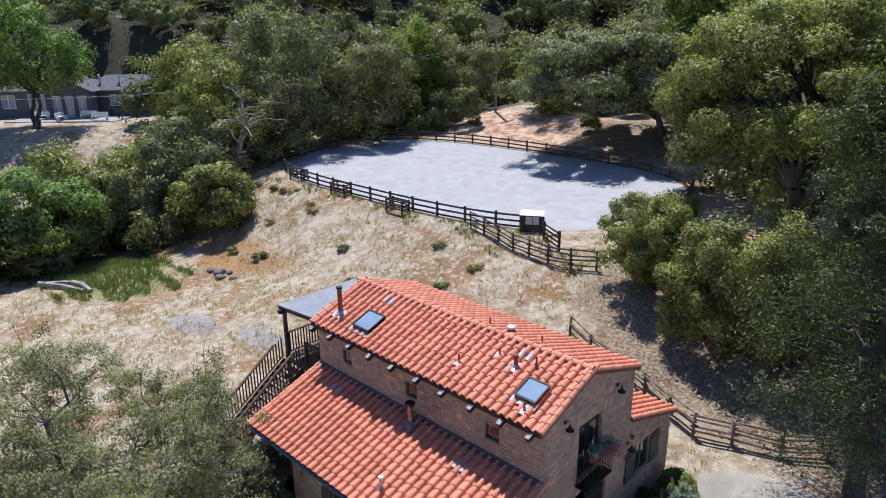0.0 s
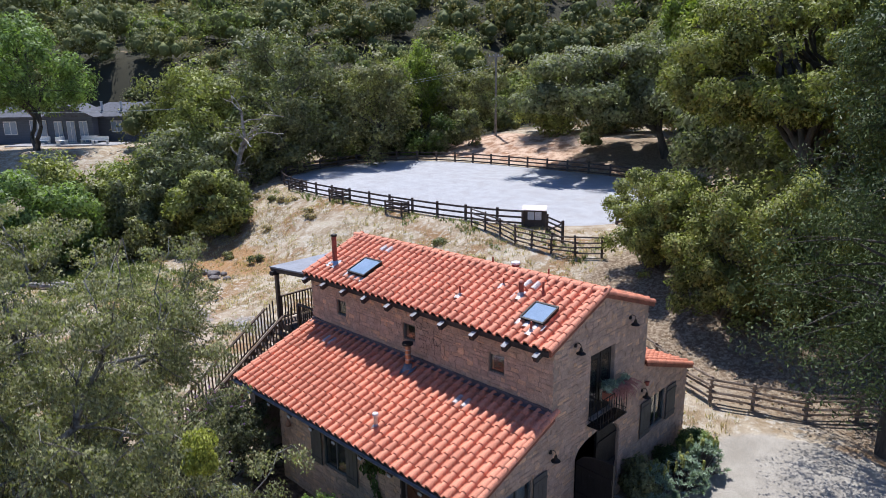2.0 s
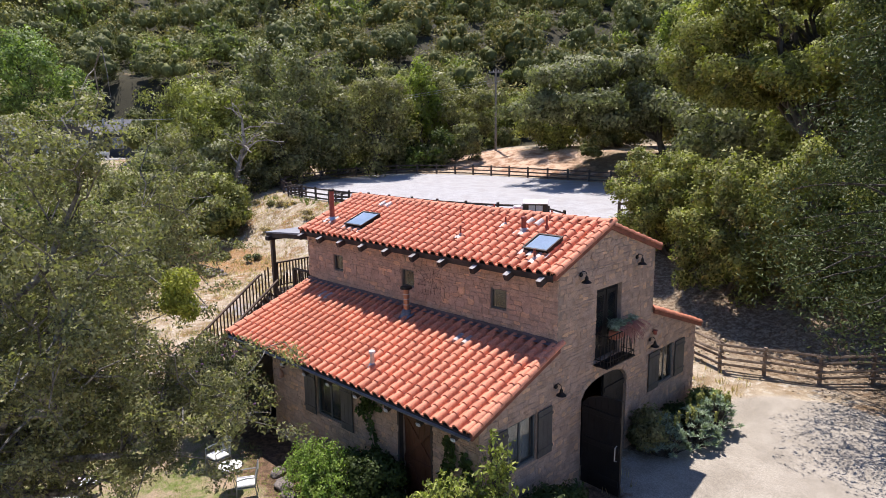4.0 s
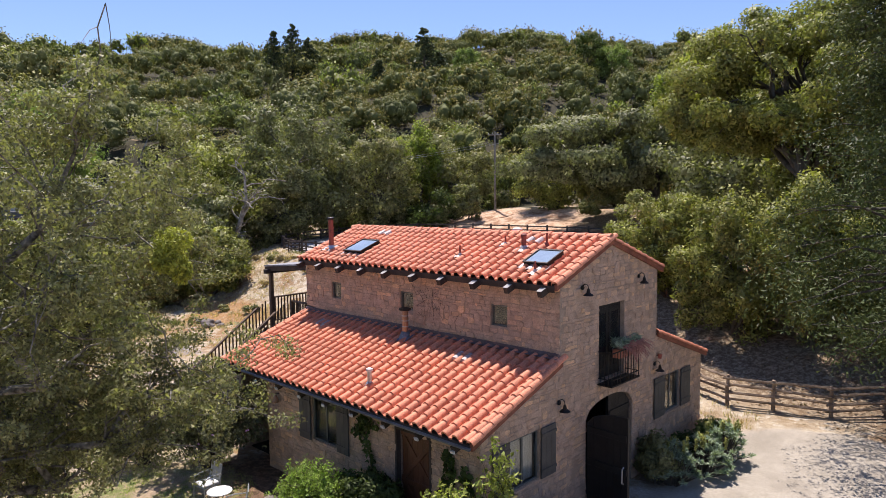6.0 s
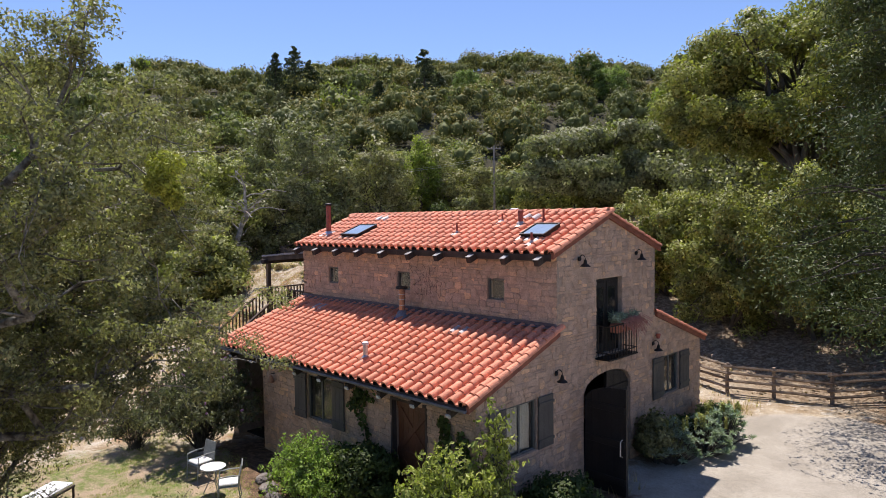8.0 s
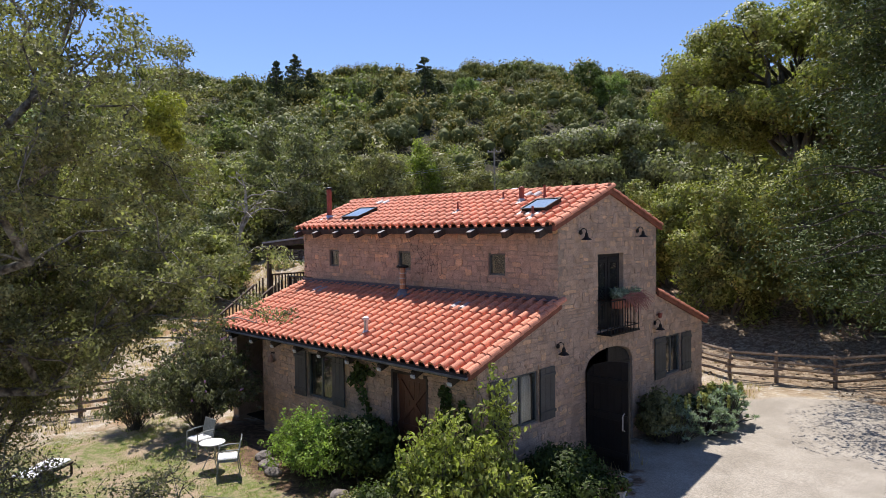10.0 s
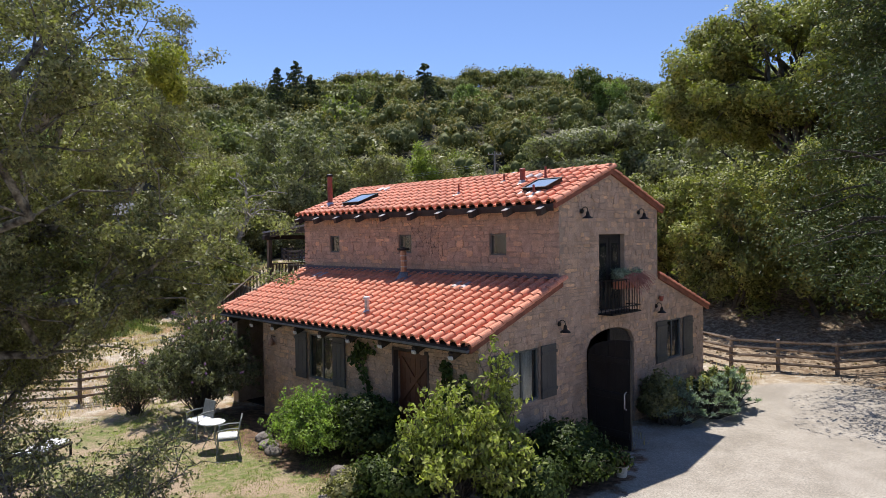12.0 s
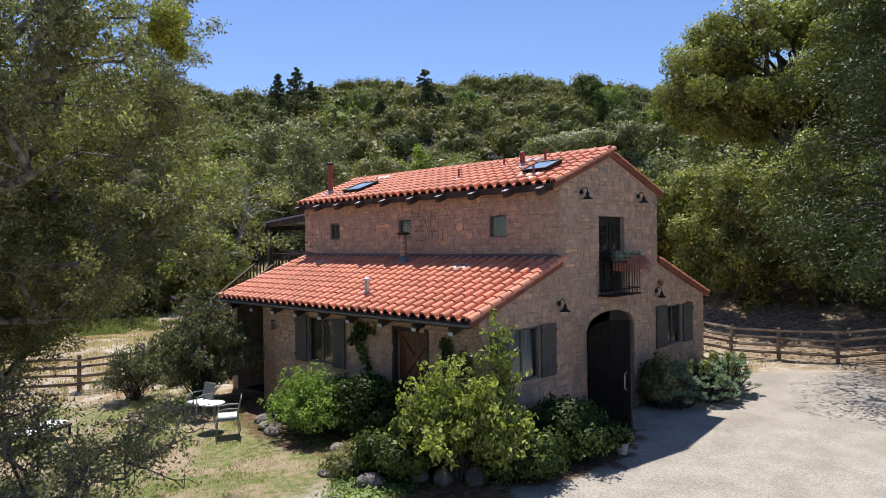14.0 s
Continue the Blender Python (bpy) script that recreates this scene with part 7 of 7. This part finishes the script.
# ---- dry grass, weeds and litter ----
M_STRAW = leaf_material("dry_straw", (0.58, 0.46, 0.29), (0.44, 0.32, 0.18), see_through=0.3)
M_WEED = leaf_material("green_weed", (0.22, 0.255, 0.09), (0.15, 0.175, 0.06))
M_LAWN = leaf_material("lawn_blade", (0.33, 0.36, 0.12), (0.24, 0.26, 0.09), see_through=0.4)


def blades(name, spots, high, wide, mat, label, seed, per=7, lean=0.5):
    """Tufts of thin blades at the spots, as one mesh."""
    rng = np.random.RandomState(seed)
    n = len(spots) * per
    root = np.repeat(spots, per, axis=0) + np.concatenate((rng.normal(0, 0.05, (n, 2)), np.zeros((n, 1))), 1)
    a = rng.uniform(0, 6.28, n)
    h = high * rng.uniform(0.45, 1.2, n)
    out = np.stack((np.cos(a), np.sin(a), np.zeros(n)), 1)
    side = np.stack((-np.sin(a), np.cos(a), np.zeros(n)), 1) * (wide * rng.uniform(0.6, 1.3, n))[:, None]
    tip = root + out * (h * lean * rng.uniform(0.2, 1.4, n))[:, None] + np.array((0, 0, 1.0)) * h[:, None]
    v = np.stack((root - side, root + side, tip), 1).reshape(-1, 3)
    f = np.arange(n * 3).reshape(-1, 3)
    return tagged(part(name, mesh_from(name, v, f, [mat]), None), label, "grass", kind="stuff")


def scatter(n, x0, x1, y0, y1, seed, keep):
    rng = np.random.RandomState(seed)
    p = np.stack((rng.uniform(x0, x1, n), rng.uniform(y0, y1, n)), 1)
    p = p[keep(p[:, 0], p[:, 1])]
    return np.concatenate((p, land(p[:, 0], p[:, 1])[:, None] - 0.01), 1)


def field(x, y):
    yard = ((x + 0 > -9.3) & (x < 0.6) & (y > -2.7) & (y < 6.7)) | (x > 1.0) & (y < 8.8) | (y < -2.2) & (x > -11)
    yard |= ((x - 3.5) / 9.5) ** 2 + ((y - 14) / 5.5) ** 2 < 1
    return (arena_at(x, y) > 1.03) & ~yard & (waves(x, y, 4, 31) + 0.6 * waves(x, y, 1.4, 32) > -0.25)


blades("dry_grass", scatter(26000, -40, 3, -12, 20, 1, field), 0.20, 0.010, M_STRAW, "tufts of straw-dry grass over the slope", 1, per=7)
blades("weeds", scatter(5200, -40, -9, 6, 18.5, 2, lambda x, y: (arena_at(x, y) > 1.03) & (waves(x, y, 3, 41) > 0.15) & (y > 15.4 - 0.05 * (x + 20))), 0.28, 0.014, M_WEED, "green weeds along the arena bank", 2, per=9)
blades("weeds", scatter(3800, -41, -29, -1.5, 6.5, 3, lambda x, y: ((x + 35.5) / 6) ** 2 + ((y - 2.4) / 3.6) ** 2 + 0.6 * waves(x, y, 2.1, 43) < 0.95), 0.30, 0.016, M_WEED, "green weeds near the creek", 3, per=8)
blades("lawn_grass", scatter(15000, -10.5, 1.0, -9.5, -3.2, 4, lambda x, y: waves(x, y, 1.8, 51) + 0.5 * waves(x, y, 0.6, 52) > -0.1), 0.045, 0.006, M_LAWN, "patchy watered lawn grass", 4, per=6)
for k in range(16):
    rr = random.Random(700 + k)
    x, y = rr.uniform(-33, -9), rr.uniform(8, 15.5)
    if k > 10:
        x, y = rr.uniform(-40, -28), rr.uniform(14.5, 17.5)
    shrub("dry_bush", (x, y), rr.uniform(0.25, 0.5), rr.uniform(0.25, 0.5), rr.choice((M_OLIVE, M_BRIGHT, M_STRAW, M_STRAW, M_OAK_GREY)), "small low bush in the dry grass", 700 + k, count=700, size=0.06, lobes=8)
rng = np.random.RandomState(61)
p = scatter(9000, -6, 12, 8.8, 21, 5, lambda x, y: (waves(x, y, 2, 61) > -0.4) & (x > -4 + 0.2 * (y - 9)))
v, f = leaves(p + np.array((0, 0, 0.03)), np.full((len(p), 3), 0.03), len(p), 0.07, rng, up=2.0)
M_FALLEN = leaf_material("fallen_leaf", (0.46, 0.36, 0.25), (0.28, 0.19, 0.12), see_through=0.1)
tagged(part("leaf_litter", mesh_from("leaf_litter", v, f, [M_FALLEN]), None), "fallen brown oak leaves under the trees", "leaf litter", kind="stuff")

# ---- the pieces of roofs and walls ----
TILE = tile_mesh(M_TILE)
tile_rng = random.Random(4)
for owner, y0, z0, y1, z1, way in ROOFS:
    run = math.hypot(y1 - y0, z1 - z0)
    rise = math.degrees(math.atan2(z1 - z0, abs(y1 - y0)))
    courses, cols = max(1, round(run / COURSE)), round((ROOF_X1 - ROOF_X0) / ALONG)
    sy, sx = run / courses, (ROOF_X1 - ROOF_X0) / cols
    for j in range(courses):
        for i in range(cols):
            ob = new("roof_tile", TILE)
            ob.parent = owner
            t = j * sy / run
            x = ROOF_X0 + i * sx if way > 0 else ROOF_X1 - i * sx
            ob.matrix_basis = Matrix.Translation((x + tile_rng.uniform(-0.004, 0.004), y0 + (y1 - y0) * t, z0 + (z1 - z0) * t + 0.004)) @ Matrix.Rotation(0 if way > 0 else math.pi, 4, "Z") @ pose(0, 0, 0, rise + tile_rng.uniform(-0.5, 0.5), 0, tile_rng.uniform(-0.7, 0.7)) @ Matrix.Diagonal((sx / 0.313, sy / COURSE, 1, 1))
# round ridge tiles, and round tiles along the rakes
prof = [(0.11 * math.cos(a), 0.085 * math.sin(a)) for a in [math.pi * k / 8 for k in range(9)]]
n = len(prof)
CAP = mesh_from("ridge_tile", [(0.0, y, z + 0.02) for y, z in prof] + [(0.36, y * 0.9, z * 0.92) for y, z in prof] + [(0.0, y * 0.9, z * 0.85) for y, z in prof], [(i, i + 1, n + i + 1, n + i) for i in range(n - 1)] + [(2 * n + i, 2 * n + i + 1, i + 1, i) for i in range(n - 1)], [M_TILE])
x = ROOF_X1 + 0.03
while x > ROOF_X0 + 0.1:
    ob = new("ridge_tile", CAP)
    ob.parent = ROOFS[0][0]
    ob.matrix_basis = Matrix.Translation((x, RIDGE_Y, RIDGE_Z + 0.04)) @ Matrix.Rotation(math.pi, 4, "Z")
    x -= 0.31
for owner, y0, z0, y1, z1, way in ROOFS:
    run = math.hypot(y1 - y0, z1 - z0)
    for k in range(round(run / 0.30)):
        t = k * 0.30 / run
        for x in (ROOF_X1 + 0.005, ROOF_X0 - 0.005):
            ob = new("rake_tile", CAP)
            ob.parent = owner
            ob.matrix_basis = Matrix.Translation((x, y0 + (y1 - y0) * t, z0 + (z1 - z0) * t + 0.005)) @ Matrix.Rotation(math.pi / 2 * way, 4, "Z") @ Matrix.Rotation(-math.atan2(z1 - z0, abs(y1 - y0)), 4, "Y") @ Matrix.Diagonal((1, 0.75, 1.0, 1))
for owner, args in WALLS:
    a0, a1, b, top, holes, lay, seed, near, most, arch = args
    stones(owner, a0, a1, b, top, holes, lay, seed, near, most, arch)
